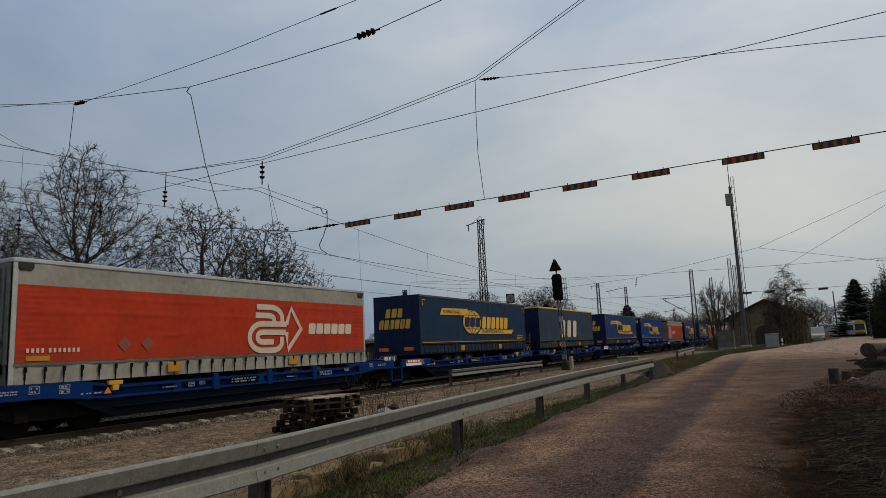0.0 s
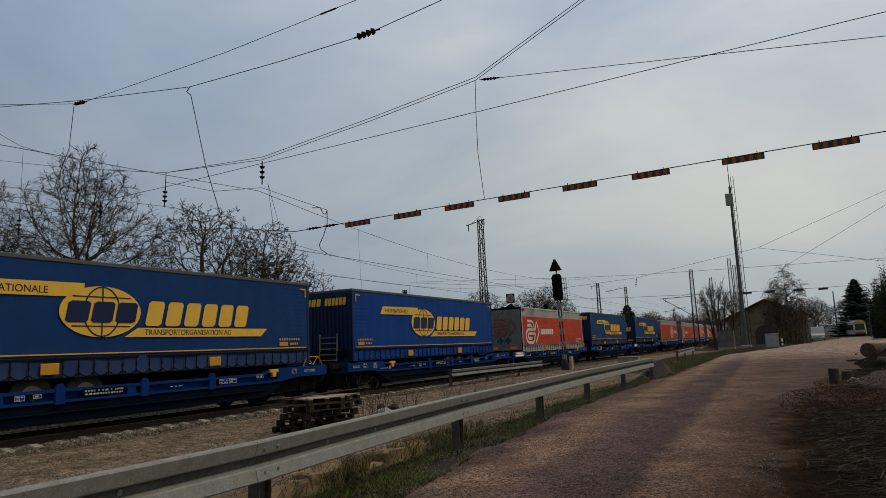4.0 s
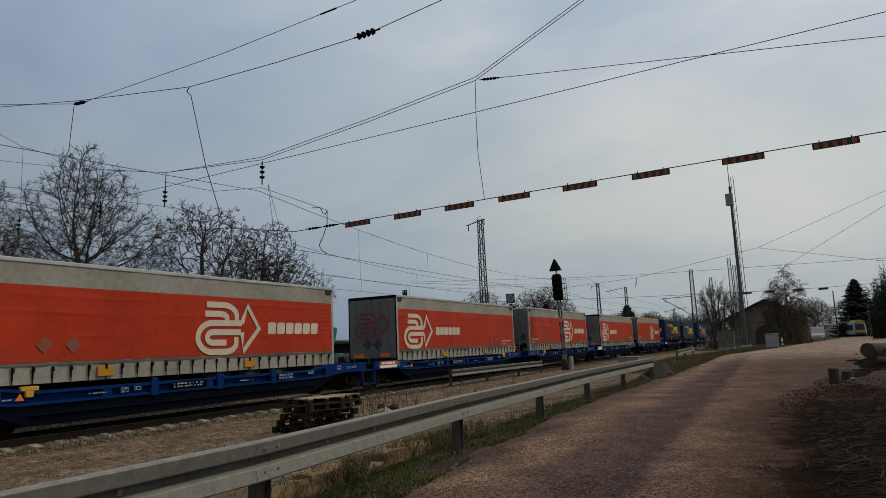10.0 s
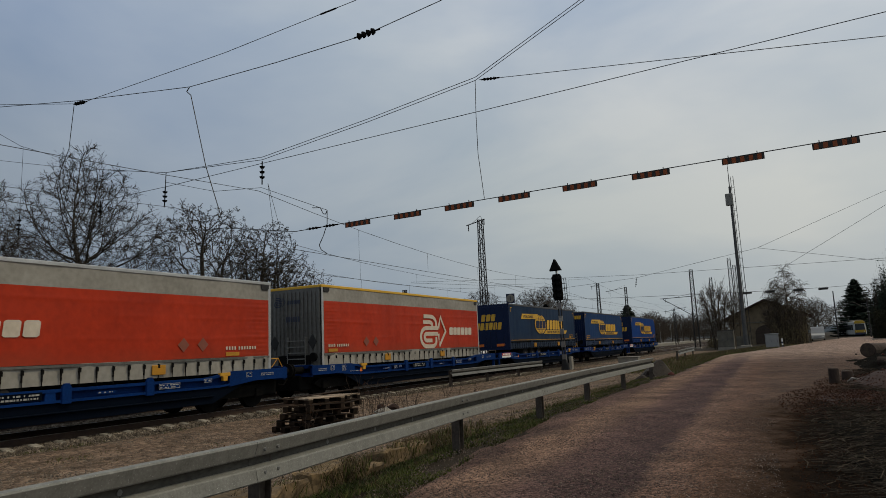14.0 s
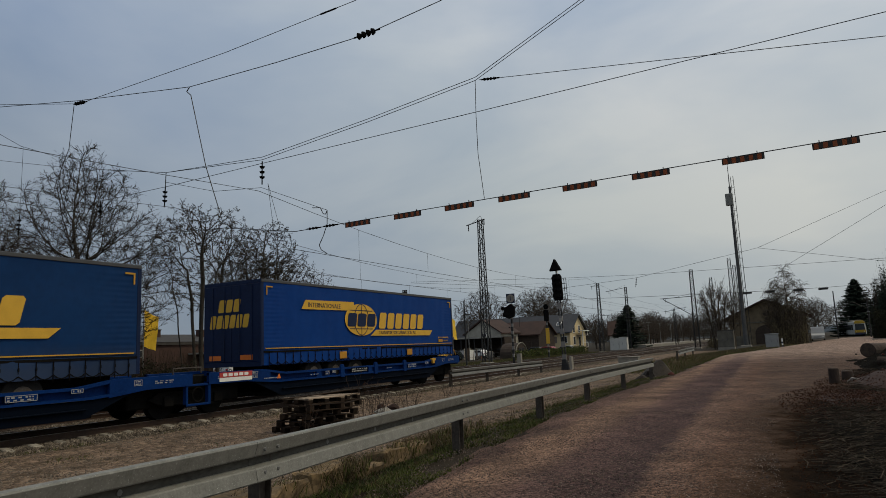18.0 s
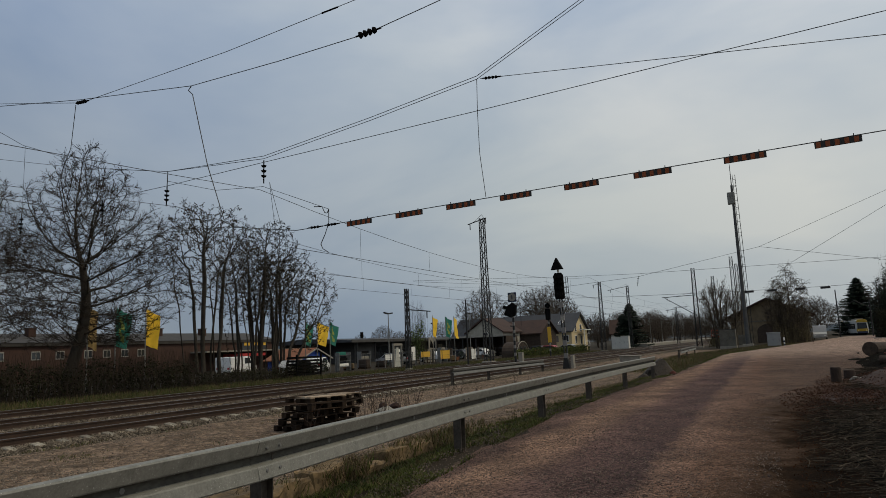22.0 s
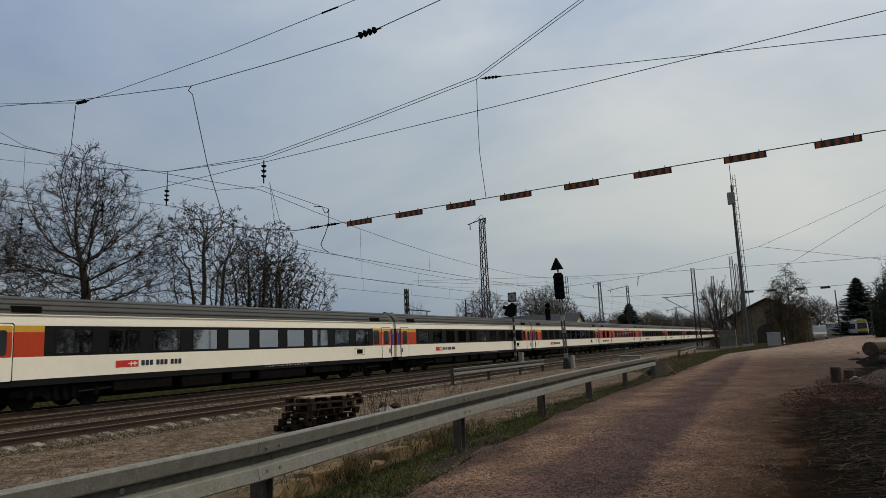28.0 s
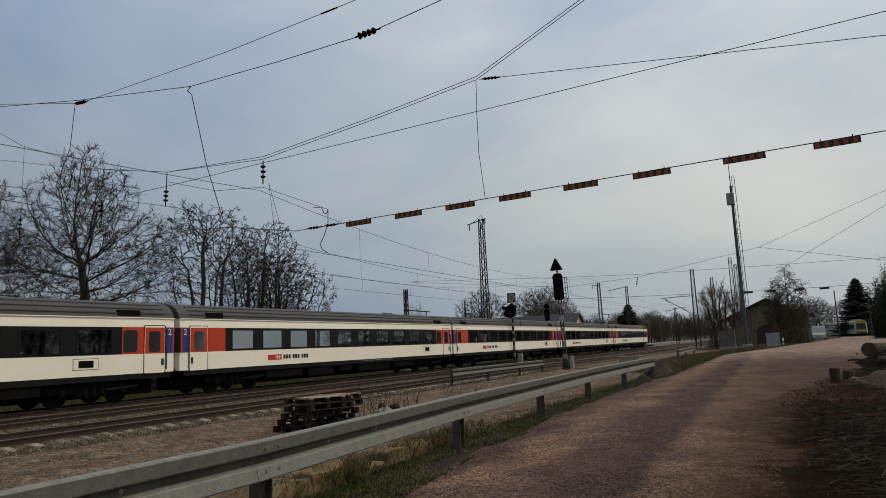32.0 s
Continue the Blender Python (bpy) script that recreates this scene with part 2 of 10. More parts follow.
    nt.links.new(tc.outputs["Object"], nl.inputs["Vector"])
    e4 = nt.nodes.new("ShaderNodeMath")
    e4.operation = "MULTIPLY_ADD"
    e4.inputs[1].default_value = 2.6
    nt.links.new(nl.outputs["Fac"], e4.inputs[0])
    nt.links.new(e3.outputs[0], e4.inputs[2])
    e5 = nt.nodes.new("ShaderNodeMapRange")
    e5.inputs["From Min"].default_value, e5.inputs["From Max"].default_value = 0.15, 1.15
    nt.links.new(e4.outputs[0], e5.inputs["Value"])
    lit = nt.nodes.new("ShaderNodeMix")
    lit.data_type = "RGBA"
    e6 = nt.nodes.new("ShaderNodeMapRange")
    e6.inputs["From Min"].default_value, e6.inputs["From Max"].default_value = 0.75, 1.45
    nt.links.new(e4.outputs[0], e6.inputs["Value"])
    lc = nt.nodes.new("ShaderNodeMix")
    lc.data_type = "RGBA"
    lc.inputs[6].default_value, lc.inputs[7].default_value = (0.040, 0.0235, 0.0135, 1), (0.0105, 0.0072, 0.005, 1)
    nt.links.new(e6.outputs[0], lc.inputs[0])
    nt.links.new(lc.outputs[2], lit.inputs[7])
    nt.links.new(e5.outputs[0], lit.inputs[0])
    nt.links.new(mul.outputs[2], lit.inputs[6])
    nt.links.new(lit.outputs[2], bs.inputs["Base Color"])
    gl = nt.nodes.new("ShaderNodeMapRange")
    gl.inputs["To Min"].default_value, gl.inputs["To Max"].default_value = 0.12, 0.01
    nt.links.new(e5.outputs[0], gl.inputs["Value"])
    nt.links.new(gl.outputs[0], bs.inputs["Specular IOR Level"])


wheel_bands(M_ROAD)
M_BALLAST = island(mat("track_ballast", (0.165, 0.136, 0.102), (0.05, 0.040, 0.030), 0.95, spec=0.1, scale=5, fine=40, bump=0.5), 0.6)
M_BED = gravel(mat("ballast_bed", (0.15, 0.122, 0.093), (0.034, 0.028, 0.022), 0.95, spec=0.02, scale=3, fine=13, bump=1.0, depth=0.06, contrast=0.16), 12, 0.85)
M_RAIL = mat("rusty_rail_steel", (0.060, 0.034, 0.021), (0.028, 0.0165, 0.011), 0.7, 0.2, scale=3, fine=30, bump=0.2)
M_RAILTOP = mat("worn_rail_head", (0.30, 0.29, 0.28), (0.20, 0.19, 0.18), 0.35, 0.9, scale=4, fine=60, bump=0.05)
M_SLEEPER = mat("concrete_sleeper", (0.135, 0.107, 0.079), (0.08, 0.061, 0.045), 0.9, spec=0.15, scale=4, fine=40, bump=0.3, rand=0.15)
M_GALV = mat("galvanised_steel", (0.245, 0.245, 0.218), (0.085, 0.083, 0.071), 0.62, 0.1, scale=11, fine=70, bump=0.15, contrast=0.5, stretch=(1, 0.8, 0.7))
M_GROOVE = mat("grime_and_shade_on_steel", (0.080, 0.077, 0.064), (0.030, 0.028, 0.023), 0.85, scale=2.5, fine=40, bump=0.2, stretch=(1, 0.5, 1))


def speckle(m, scale, lo, col):
    """Scattered pale flecks on weathered zinc."""
    nt = m.node_tree
    bs = nt.nodes["Principled BSDF"]
    link = bs.inputs["Base Color"].links[0].from_socket
    tc = nt.nodes.new("ShaderNodeTexCoord")
    nz = nt.nodes.new("ShaderNodeTexNoise")
    nz.inputs["Scale"].default_value, nz.inputs["Detail"].default_value = scale, 5
    nt.links.new(tc.outputs["Object"], nz.inputs["Vector"])
    mr = nt.nodes.new("ShaderNodeMapRange")
    mr.inputs["From Min"].default_value, mr.inputs["From Max"].default_value = lo, lo + 0.07
    nt.links.new(nz.outputs["Fac"], mr.inputs["Value"])
    mix = nt.nodes.new("ShaderNodeMix")
    mix.data_type = "RGBA"
    mix.inputs[7].default_value = (*col, 1)
    nt.links.new(mr.outputs[0], mix.inputs[0])
    nt.links.new(link, mix.inputs[6])
    nt.links.new(mix.outputs[2], bs.inputs["Base Color"])


speckle(M_GALV, 85, 0.635, (0.36, 0.36, 0.34))
M_GALVOLD = mat("weathered_galvanised_steel", (0.225, 0.225, 0.21), (0.128, 0.128, 0.12), 0.6, 0.4, scale=2, fine=30, bump=0.1)
M_MAST = mat("dark_mast_steel", (0.033, 0.033, 0.033), (0.018, 0.018, 0.018), 0.7, 0.3, scale=3, fine=40, bump=0.1)
M_POST = mat("weathered_post_steel", (0.085, 0.072, 0.058), (0.038, 0.030, 0.023), 0.7, 0.15, scale=3, fine=30, bump=0.1)
M_WIRE = mat("overhead_wire", (0.05, 0.05, 0.05), (0.03, 0.03, 0.03), 0.6, 0.5, bump=0)
M_BLACK = mat("black_grime", (0.011, 0.0105, 0.01), (0.005, 0.005, 0.005), 0.85, spec=0.02, scale=4, fine=40, bump=0.3)
M_RUBBER = mat("tyre_rubber", (0.021, 0.0204, 0.0198), (0.012, 0.012, 0.012), 0.85, spec=0.02, bump=0.2)
M_BLUE = mat("wagon_blue_paint", (0.0025, 0.031, 0.145), (0.0012, 0.013, 0.064), 0.6, spec=0.06, scale=0.8, fine=18, bump=0.05, contrast=0.4)
M_TARPBLUE = mat("dark_blue_tarpaulin", (0.0030, 0.035, 0.130), (0.0016, 0.019, 0.083), 0.55, spec=0.13, scale=0.5, fine=5, bump=0.2, contrast=0.5)
M_TARPDULL = mat("faded_slate_blue_tarpaulin", (0.0040, 0.026, 0.071), (0.0025, 0.0140, 0.039), 0.55, spec=0.15, scale=0.5, fine=5, bump=0.2, contrast=0.5)
M_TARPMID = mat("worn_blue_tarpaulin", (0.0036, 0.037, 0.125), (0.0020, 0.0195, 0.073), 0.55, spec=0.12, scale=0.5, fine=5, bump=0.2, contrast=0.5)
M_TARPVIVID = mat("bright_blue_tarpaulin", (0.003, 0.042, 0.20), (0.002, 0.026, 0.135), 0.55, spec=0.08, scale=0.5, fine=5, bump=0.2, contrast=0.5)
# darker copy of the wagon blue: shade below the sill put into the colour
M_BLUELOW = mat("shaded_lower_blue_paint", (0.0011, 0.0045, 0.0125), (0.0008, 0.0022, 0.0050), 0.7, spec=0.05, scale=1.2, fine=18, bump=0.1, contrast=0.45)
M_DOORBLUE = mat("dark_blue_door_paint", (0.0045, 0.0145, 0.052), (0.003, 0.009, 0.034), 0.5, spec=0.2, scale=0.8, fine=9, bump=0.03)
M_NAVY = mat("grimy_navy_tarpaulin", (0.0125, 0.032, 0.075), (0.0075, 0.0175, 0.040), 0.55, spec=0.2, scale=0.6, fine=6, bump=0.2, contrast=0.45)
M_YELLOW = plain("yellow_film", (0.58, 0.335, 0.030), 0.6)
M_ORANGE = plain("orange_plate", (0.62, 0.15, 0.02), 0.6)
M_RED = mat("orange_red_tarpaulin", (0.45, 0.034, 0.007), (0.27, 0.020, 0.005), 0.55, spec=0.2, scale=0.6, fine=6, bump=0.3, contrast=0.35)
M_TGREY = mat("dirty_light_grey_tarpaulin", (0.35, 0.335, 0.295), (0.165, 0.155, 0.133), 0.65, spec=0.2, scale=0.7, fine=7, bump=0.25, contrast=0.45)
M_DOORGREY = mat("grey_trailer_door", (0.13, 0.128, 0.118), (0.06, 0.058, 0.053), 0.55, scale=0.6, fine=9, bump=0.05)
M_ALU = mat("dull_aluminium", (0.50, 0.50, 0.49), (0.34, 0.34, 0.33), 0.45, 0.6, scale=2, fine=30, bump=0.05)
M_WHITE = plain("off_white_film", (0.70, 0.69, 0.64), 0.6)
M_DARKRED = plain("dark_red_film", (0.16, 0.028, 0.03), 0.6)
M_INK = plain("dark_lettering", (0.02, 0.025, 0.05), 0.6)
M_CREAM = mat("coach_cream_white", (0.93, 0.88, 0.765), (0.83, 0.775, 0.65), 0.42, scale=0.35, fine=6, bump=0.01, contrast=0.5)
M_CROOF = mat("coach_roof_grey", (0.069, 0.069, 0.0672), (0.039, 0.039, 0.0384), 0.7, scale=0.6, fine=8, bump=0.05, contrast=0.4)
M_CBAND = plain("coach_window_band", (0.011, 0.011, 0.0115), 0.4, spec=0.12)
M_CORANGE = mat("coach_orange_red", (0.50, 0.046, 0.008), (0.42, 0.036, 0.007), 0.45, scale=0.5, fine=8, bump=0.01)
M_CBLUE = plain("coach_door_blue", (0.02, 0.035, 0.19), 0.45)
M_LOCO = mat("traffic_red_loco_paint", (0.62, 0.058, 0.009), (0.48, 0.041, 0.007), 0.48, scale=0.5, fine=6, bump=0.02, contrast=0.5)
M_LGREY = plain("loco_basalt_grey", (0.052, 0.051, 0.047), 0.6)
M_CONC = mat("old_concrete", (0.27, 0.248, 0.205), (0.158, 0.144, 0.119), 0.9, scale=1.5, fine=18, bump=0.3)
M_BARK = mat("bare_bark", (0.058, 0.050, 0.040), (0.022, 0.019, 0.0155), 0.95, spec=0.15, scale=3, fine=18, bump=0.6, stretch=(1, 1, 0.25))
M_TWIG = mat("bare_twigs", (0.032, 0.024, 0.018), (0.016, 0.0125, 0.010), 0.95, spec=0.15, bump=0)
M_BUD = island(mat("spring_buds", (0.055, 0.041, 0.022), (0.028, 0.020, 0.012), 0.9, bump=0), 0.4)
M_HEDGE = island(mat("hedge_leaf", (0.024, 0.0245, 0.0105), (0.011, 0.0115, 0.0055), 0.85, spec=0.15, scale=1, bump=0), 0.5)
M_BUSH = island(mat("roadside_bush_leaf", (0.115, 0.094, 0.046), (0.05, 0.041, 0.022), 0.85, spec=0.15, scale=1, bump=0), 0.5)
M_SPRUCE = island(mat("spruce_needles", (0.024, 0.040, 0.022), (0.012, 0.021, 0.0125), 0.85, bump=0), 0.4)
M_GREEN = island(mat("fresh_green_leaf", (0.10, 0.14, 0.035), (0.05, 0.08, 0.02), 0.8, bump=0), 0.4)
M_BANKGRASS = island(mat("bank_grass_blades", (0.078, 0.092, 0.026), (0.030, 0.036, 0.011), 0.85, spec=0.15, scale=1.2, bump=0), 0.6)
M_GRASS = island(mat("grass_blades", (0.085, 0.102, 0.024), (0.022, 0.026, 0.008), 0.85, spec=0.15, scale=1.2, bump=0), 0.65)
M_STRAW = island(mat("dry_stalks", (0.145, 0.102, 0.046), (0.055, 0.036, 0.017), 0.9, bump=0), 0.4)
M_BRICK = mat("brown_red_cladding", (0.056, 0.0255, 0.0155), (0.030, 0.0138, 0.0092), 0.85, scale=1.2, fine=12, bump=0.2)
M_ROOFG = mat("grey_fibre_roof", (0.066, 0.063, 0.060), (0.036, 0.0345, 0.033), 0.85, scale=0.8, fine=9, bump=0.2)
M_ROOFD = mat("dark_slate_roof", (0.0434, 0.0462, 0.0518), (0.0252, 0.0266, 0.0308), 0.75, scale=0.8, fine=9, bump=0.2)
M_TILE = mat("brown_tile_roof", (0.0464, 0.0225, 0.0147), (0.025, 0.0131, 0.00911), 0.85, scale=0.9, fine=12, bump=0.4)
M_OTILE = mat("orange_tile_roof", (0.23, 0.088, 0.038), (0.14, 0.052, 0.024), 0.85, scale=1, fine=14, bump=0.3)
M_PLASTER = mat("cream_plaster", (0.541, 0.437, 0.259), (0.451, 0.359, 0.21), 0.9, scale=0.6, fine=12, bump=0.1)
M_WPLASTER = mat("white_plaster", (0.48, 0.473, 0.417), (0.372, 0.364, 0.322), 0.9, scale=0.6, fine=12, bump=0.1)
M_DWOOD = mat("dark_stained_timber", (0.06, 0.045, 0.035), (0.03, 0.023, 0.019), 0.85, spec=0.15, scale=1.5, fine=16, bump=0.3, stretch=(1, 1, 3))
M_WOOD = mat("weathered_pallet_wood", (0.032, 0.0205, 0.0125), (0.0105, 0.0066, 0.0044), 0.9, spec=0.15, scale=2.5, fine=30, bump=0.4, rand=0.55, stretch=(1, 4, 4))
M_WOODTOP = mat("bleached_pallet_wood", (0.36, 0.285, 0.21), (0.16, 0.12, 0.085), 0.9, spec=0.15, scale=2.5, fine=30, bump=0.4, rand=0.4, stretch=(1, 4, 4))
M_BSHED = plain("bright_blue_cladding", (0.018, 0.06, 0.30), 0.6)
M_FLAGY = plain("yellow_flag_cloth", (0.72, 0.46, 0.03), 0.8)
M_FLAGG = plain("green_flag_cloth", (0.012, 0.135, 0.10), 0.8)
M_CSILV = plain("silver_car_paint", (0.34, 0.35, 0.36), 0.3, 0.4)
M_CARW = plain("white_car_paint", (0.70, 0.70, 0.69), 0.3)
M_GLASS = plain("dark_window_glass", (0.028, 0.031, 0.034), 0.06, spec=0.9, bump=0)
M_TRAM = plain("yellow_tram_paint", (0.34, 0.215, 0.014), 0.5)
M_STONE = mat("sandstone_blocks", (0.185, 0.125, 0.062), (0.045, 0.031, 0.016), 0.92, scale=5, fine=22, bump=0.6, rand=0.25)
M_ROCK = mat("grey_brown_boulder", (0.044, 0.034, 0.025), (0.016, 0.012, 0.009), 0.92, scale=2.2, fine=18, bump=0.8)
M_BRICKRED = plain("broken_red_brick", (0.0714, 0.0192, 0.0123), 0.9)
M_LOG = mat("wood_log", (0.052, 0.034, 0.024), (0.020, 0.0125, 0.009), 0.95, scale=3, fine=22, bump=0.6, stretch=(1, 1, 0.3))
M_CUT = mat("cut_wood_end", (0.070, 0.047, 0.031), (0.028, 0.019, 0.013), 0.95, scale=6, fine=40)
M_LITTER = island(mat("brown_leaf_litter", (0.0619, 0.0254, 0.012), (0.0273, 0.012, 0.00672), 0.95, spec=0.02, bump=0), 0.5)
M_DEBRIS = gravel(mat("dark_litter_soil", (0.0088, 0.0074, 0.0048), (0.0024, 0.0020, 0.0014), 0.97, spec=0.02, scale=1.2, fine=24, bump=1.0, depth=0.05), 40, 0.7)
M_LAMP = glow("signal_lamp", (1.0, 0.93, 0.8), 1.0)


def tinted_glass(name, tint, gloss):
    """Mirror-coated coach glazing: a dark tint under a strong sheen."""
    m = bpy.data.materials.new(name)
    m.use_nodes = True
    nt = m.node_tree
    nt.nodes.remove(nt.nodes["Principled BSDF"])
    tr, gl, mix = nt.nodes.new("ShaderNodeBsdfTransparent"), nt.nodes.new("ShaderNodeBsdfGlossy"), nt.nodes.new("ShaderNodeMixShader")
    tr.inputs["Color"].default_value = (*tint, 1)
    gl.inputs["Roughness"].default_value = 0.03
    mix.inputs[0].default_value = gloss
    nt.links.new(tr.outputs[0], mix.inputs[1])
    nt.links.new(gl.outputs[0], mix.inputs[2])
    nt.links.new(mix.outputs[0], nt.nodes["Material Output"].inputs["Surface"])
    return m


M_CGLASS = tinted_glass("coach_glass", (0.30, 0.31, 0.33), 0.40)

M_PLATE = plain("weathered_yellow_plate", (0.40, 0.185, 0.010), 0.65, var=0.25)
M_STENCIL = plain("faded_white_stencil", (0.27, 0.27, 0.26), 0.7)
M_DULLY = plain("grimy_yellow_paint", (0.50, 0.26, 0.02), 0.7)
M_RUSTRED = plain("faded_red_brown_plate", (0.20, 0.062, 0.038), 0.7)
M_DIRTYW = mat("dirty_white_film", (0.62, 0.55, 0.45), (0.44, 0.37, 0.29), 0.6, spec=0.2, scale=1.5, fine=9, bump=0.05, contrast=0.4)



def dusty(m, z0, z1, dust, most):
    """Road dust thrown up over the lower part of a trailer's side."""
    nt = m.node_tree
    bs = nt.nodes["Principled BSDF"]
    link = bs.inputs["Base Color"].links[0].from_socket
    tc = nt.nodes.new("ShaderNodeTexCoord")
    sp = nt.nodes.new("ShaderNodeSeparateXYZ")
    nt.links.new(tc.outputs["Object"], sp.inputs[0])
    nz = nt.nodes.new("ShaderNodeTexNoise")
    nz.inputs["Scale"].default_value, nz.inputs["Detail"].default_value = 0.9, 6
    nt.links.new(tc.outputs["Object"], nz.inputs["Vector"])
    ma = nt.nodes.new("ShaderNodeMath")
    ma.operation = "MULTIPLY_ADD"
    ma.inputs[1].default_value = 0.8
    nt.links.new(nz.outputs["Fac"], ma.inputs[0])
    nt.links.new(sp.outputs["Z"], ma.inputs[2])
    mr = nt.nodes.new("ShaderNodeMapRange")
    mr.inputs["From Min"].default_value, mr.inputs["From Max"].default_value = z0 + 0.4, z1 + 0.4
    mr.inputs["To Min"].default_value, mr.inputs["To Max"].default_value = most, 0.0
    nt.links.new(ma.outputs[0], mr.inputs["Value"])
    mix = nt.nodes.new("ShaderNodeMix")
    mix.data_type = "RGBA"
    mix.inputs[7].default_value = (*dust, 1)
    nt.links.new(mr.outputs[0], mix.inputs[0])
    nt.links.new(link, mix.inputs[6])
    nt.links.new(mix.outputs[2], bs.inputs["Base Color"])


dusty(M_NAVY, 1.5, 2.4, (0.052, 0.046, 0.036), 0.7)
dusty(M_TARPDULL, 1.5, 2.4, (0.022, 0.027, 0.036), 0.5)
dusty(M_TARPMID, 1.5, 2.1, (0.040, 0.047, 0.058), 0.5)
dusty(M_RED, 1.4, 2.0, (0.20, 0.045, 0.022), 0.5)
dusty(M_TARPBLUE, 1.4, 2.0, (0.035, 0.045, 0.065), 0.5)

# ---- ground ----
TRACKS = (-16.44, -20.65, -24.82)
ROAD_L = ((-20, -3.2), (3, -3.4), (6, -3.6), (8, -3.9), (12.5, -4.35), (19.5, -4.5), (28, -4.3), (54, -4.8), (76, -1.5), (110, 2.4), (160, 9))
ROAD_R = ((-20, 3.4), (3, 2.6), (6.8, 1.9), (11, 1.8), (17, 1.9), (23, 2.1), (43, 3.4), (92, 10), (160, 26))


def gz(x, y):
    """The height of the ground."""
    z = lerp(-0.16, 0.22, step(-8.0, -3.9, x))
    z = lerp(-0.42, z, step(-30.0, -13.8, x)) if x < -13.8 else z
    z = lerp(z, -0.40, step(-14.0, -14.6, x)) if -28 < x < -14.0 else z
    return z


def ground():
    xs = [-2600, -1400, -700, -350, -180, -110, -80, -60, -48, -42, -38, -35, -32, -30, -28, -26, -23, -20, -17.5, -15.2, -14.6, -14.2, -13.6]
    xs += [-13 + 0.5 * i for i in range(0, 27)] + [1, 2, 3, 4, 6, 8, 11, 15, 20, 28, 40, 60, 90, 150, 300, 700, 1400, 2600]
    ys = [-600, -200, -80, -40, -20, -10, -5] + [-2 + 1.0 * i for i in range(60)] + [60, 65, 70, 76, 84, 94, 106, 120, 140, 170, 210, 270, 360, 500, 800, 1300, 2000, 3200]
    V, F = [], []
    for y in ys:
        for x in xs:
            b = 0.05 * noise.noise((x * 0.6, y * 0.5, 0)) if -14 < x < 60 else 0.12 * noise.noise((x * 0.1, y * 0.1, 3)) if x < -30 else 0
            V.append((x, y, gz(x, y) + b - 0.02))
    n = len(xs)
    for j in range(len(ys) - 1):
        for i in range(n - 1):
            a = j * n + i
            F.append((a, a + 1, a + n + 1, a + n))
    tagged(new("ground", raw("ground", V, F, M_SOIL, True)), "dry soil and thin grass ground beside the railway", "ground", kind="structure")


def sheet(name, left, right, y0, y1, ny, nx, lift, material, rag, label, cat, seed, bias=1.0):
    rg = random.Random(seed)
    V, F = [], []
    for j in range(ny + 1):
        y = y0 + (y1 - y0) * (j / ny) ** 2.0
        l, r = along(left, y) + rag * (noise.noise((y * 0.9, seed, 0)) + 0.5 * noise.noise((y * 3.7, seed, 2))), along(right, y) + rag * noise.noise((y * 0.8, seed, 9))
        for i in range(nx + 1):
            x = lerp(l, r, (i / nx) ** bias)
            e = min(i, nx - i) / 2
            V.append((x, y, gz(x, y) + 0.05 * noise.noise((x * 0.6, y * 0.5, 0)) - 0.02 + lift * min(1, e) + 0.012 * noise.noise((x * 1.9, y * 0.7, seed))))
    n = nx + 1
    for j in range(ny):
        for i in range(nx):
            a = j * n + i
            F.append((a, a + 1, a + n + 1, a + n))
    return tagged(new(name, raw(name, V, F, material, True)), label, cat, kind="structure")


ground()
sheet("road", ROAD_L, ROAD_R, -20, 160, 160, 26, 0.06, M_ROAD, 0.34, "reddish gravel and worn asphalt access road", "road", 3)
sheet("yard", ((-20, -14.6), (60, -14.4), (90, -13)), ((-20, -4.9), (40, -5.2), (90, -8)), -20, 90, 120, 24, 0.05, M_YARD, 0.18, "sandy gravel yard beside the tracks", "yard", 5)
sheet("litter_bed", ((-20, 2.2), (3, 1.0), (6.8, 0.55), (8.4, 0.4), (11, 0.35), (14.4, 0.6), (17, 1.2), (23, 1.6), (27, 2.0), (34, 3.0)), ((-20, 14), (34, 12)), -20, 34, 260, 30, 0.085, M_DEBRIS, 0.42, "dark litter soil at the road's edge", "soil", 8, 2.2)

# ---- tracks: rails, sleepers, ballast ----
RAIL_POLY = ((-0.075, -0.172), (0.075, -0.172), (0.075, -0.155), (0.012, -0.135), (0.012, -0.045), (0.036, -0.035), (0.036, -0.006), (-0.036, -0.006), (-0.036, -0.035), (-0.012, -0.045), (-0.012, -0.135), (-0.075, -0.155))


def sleeper_mesh():
    bm = BM()
    prism(bm, ((-1.3, -0.36), (1.3, -0.36), (1.3, -0.155), (0.55, -0.19), (-0.55, -0.19), (-1.3, -0.155)), "y", -0.12, 0.12)
    return mesh_of("sleeper", bm, M_SLEEPER)


def far_sleepers(x, y0, y1):
    bm = BM()
    y = y0
    while y < y1:
        box(bm, x - 1.3, x + 1.3, y - 0.12, y + 0.12, -0.36, -0.22)
        y += 0.6
    return bm


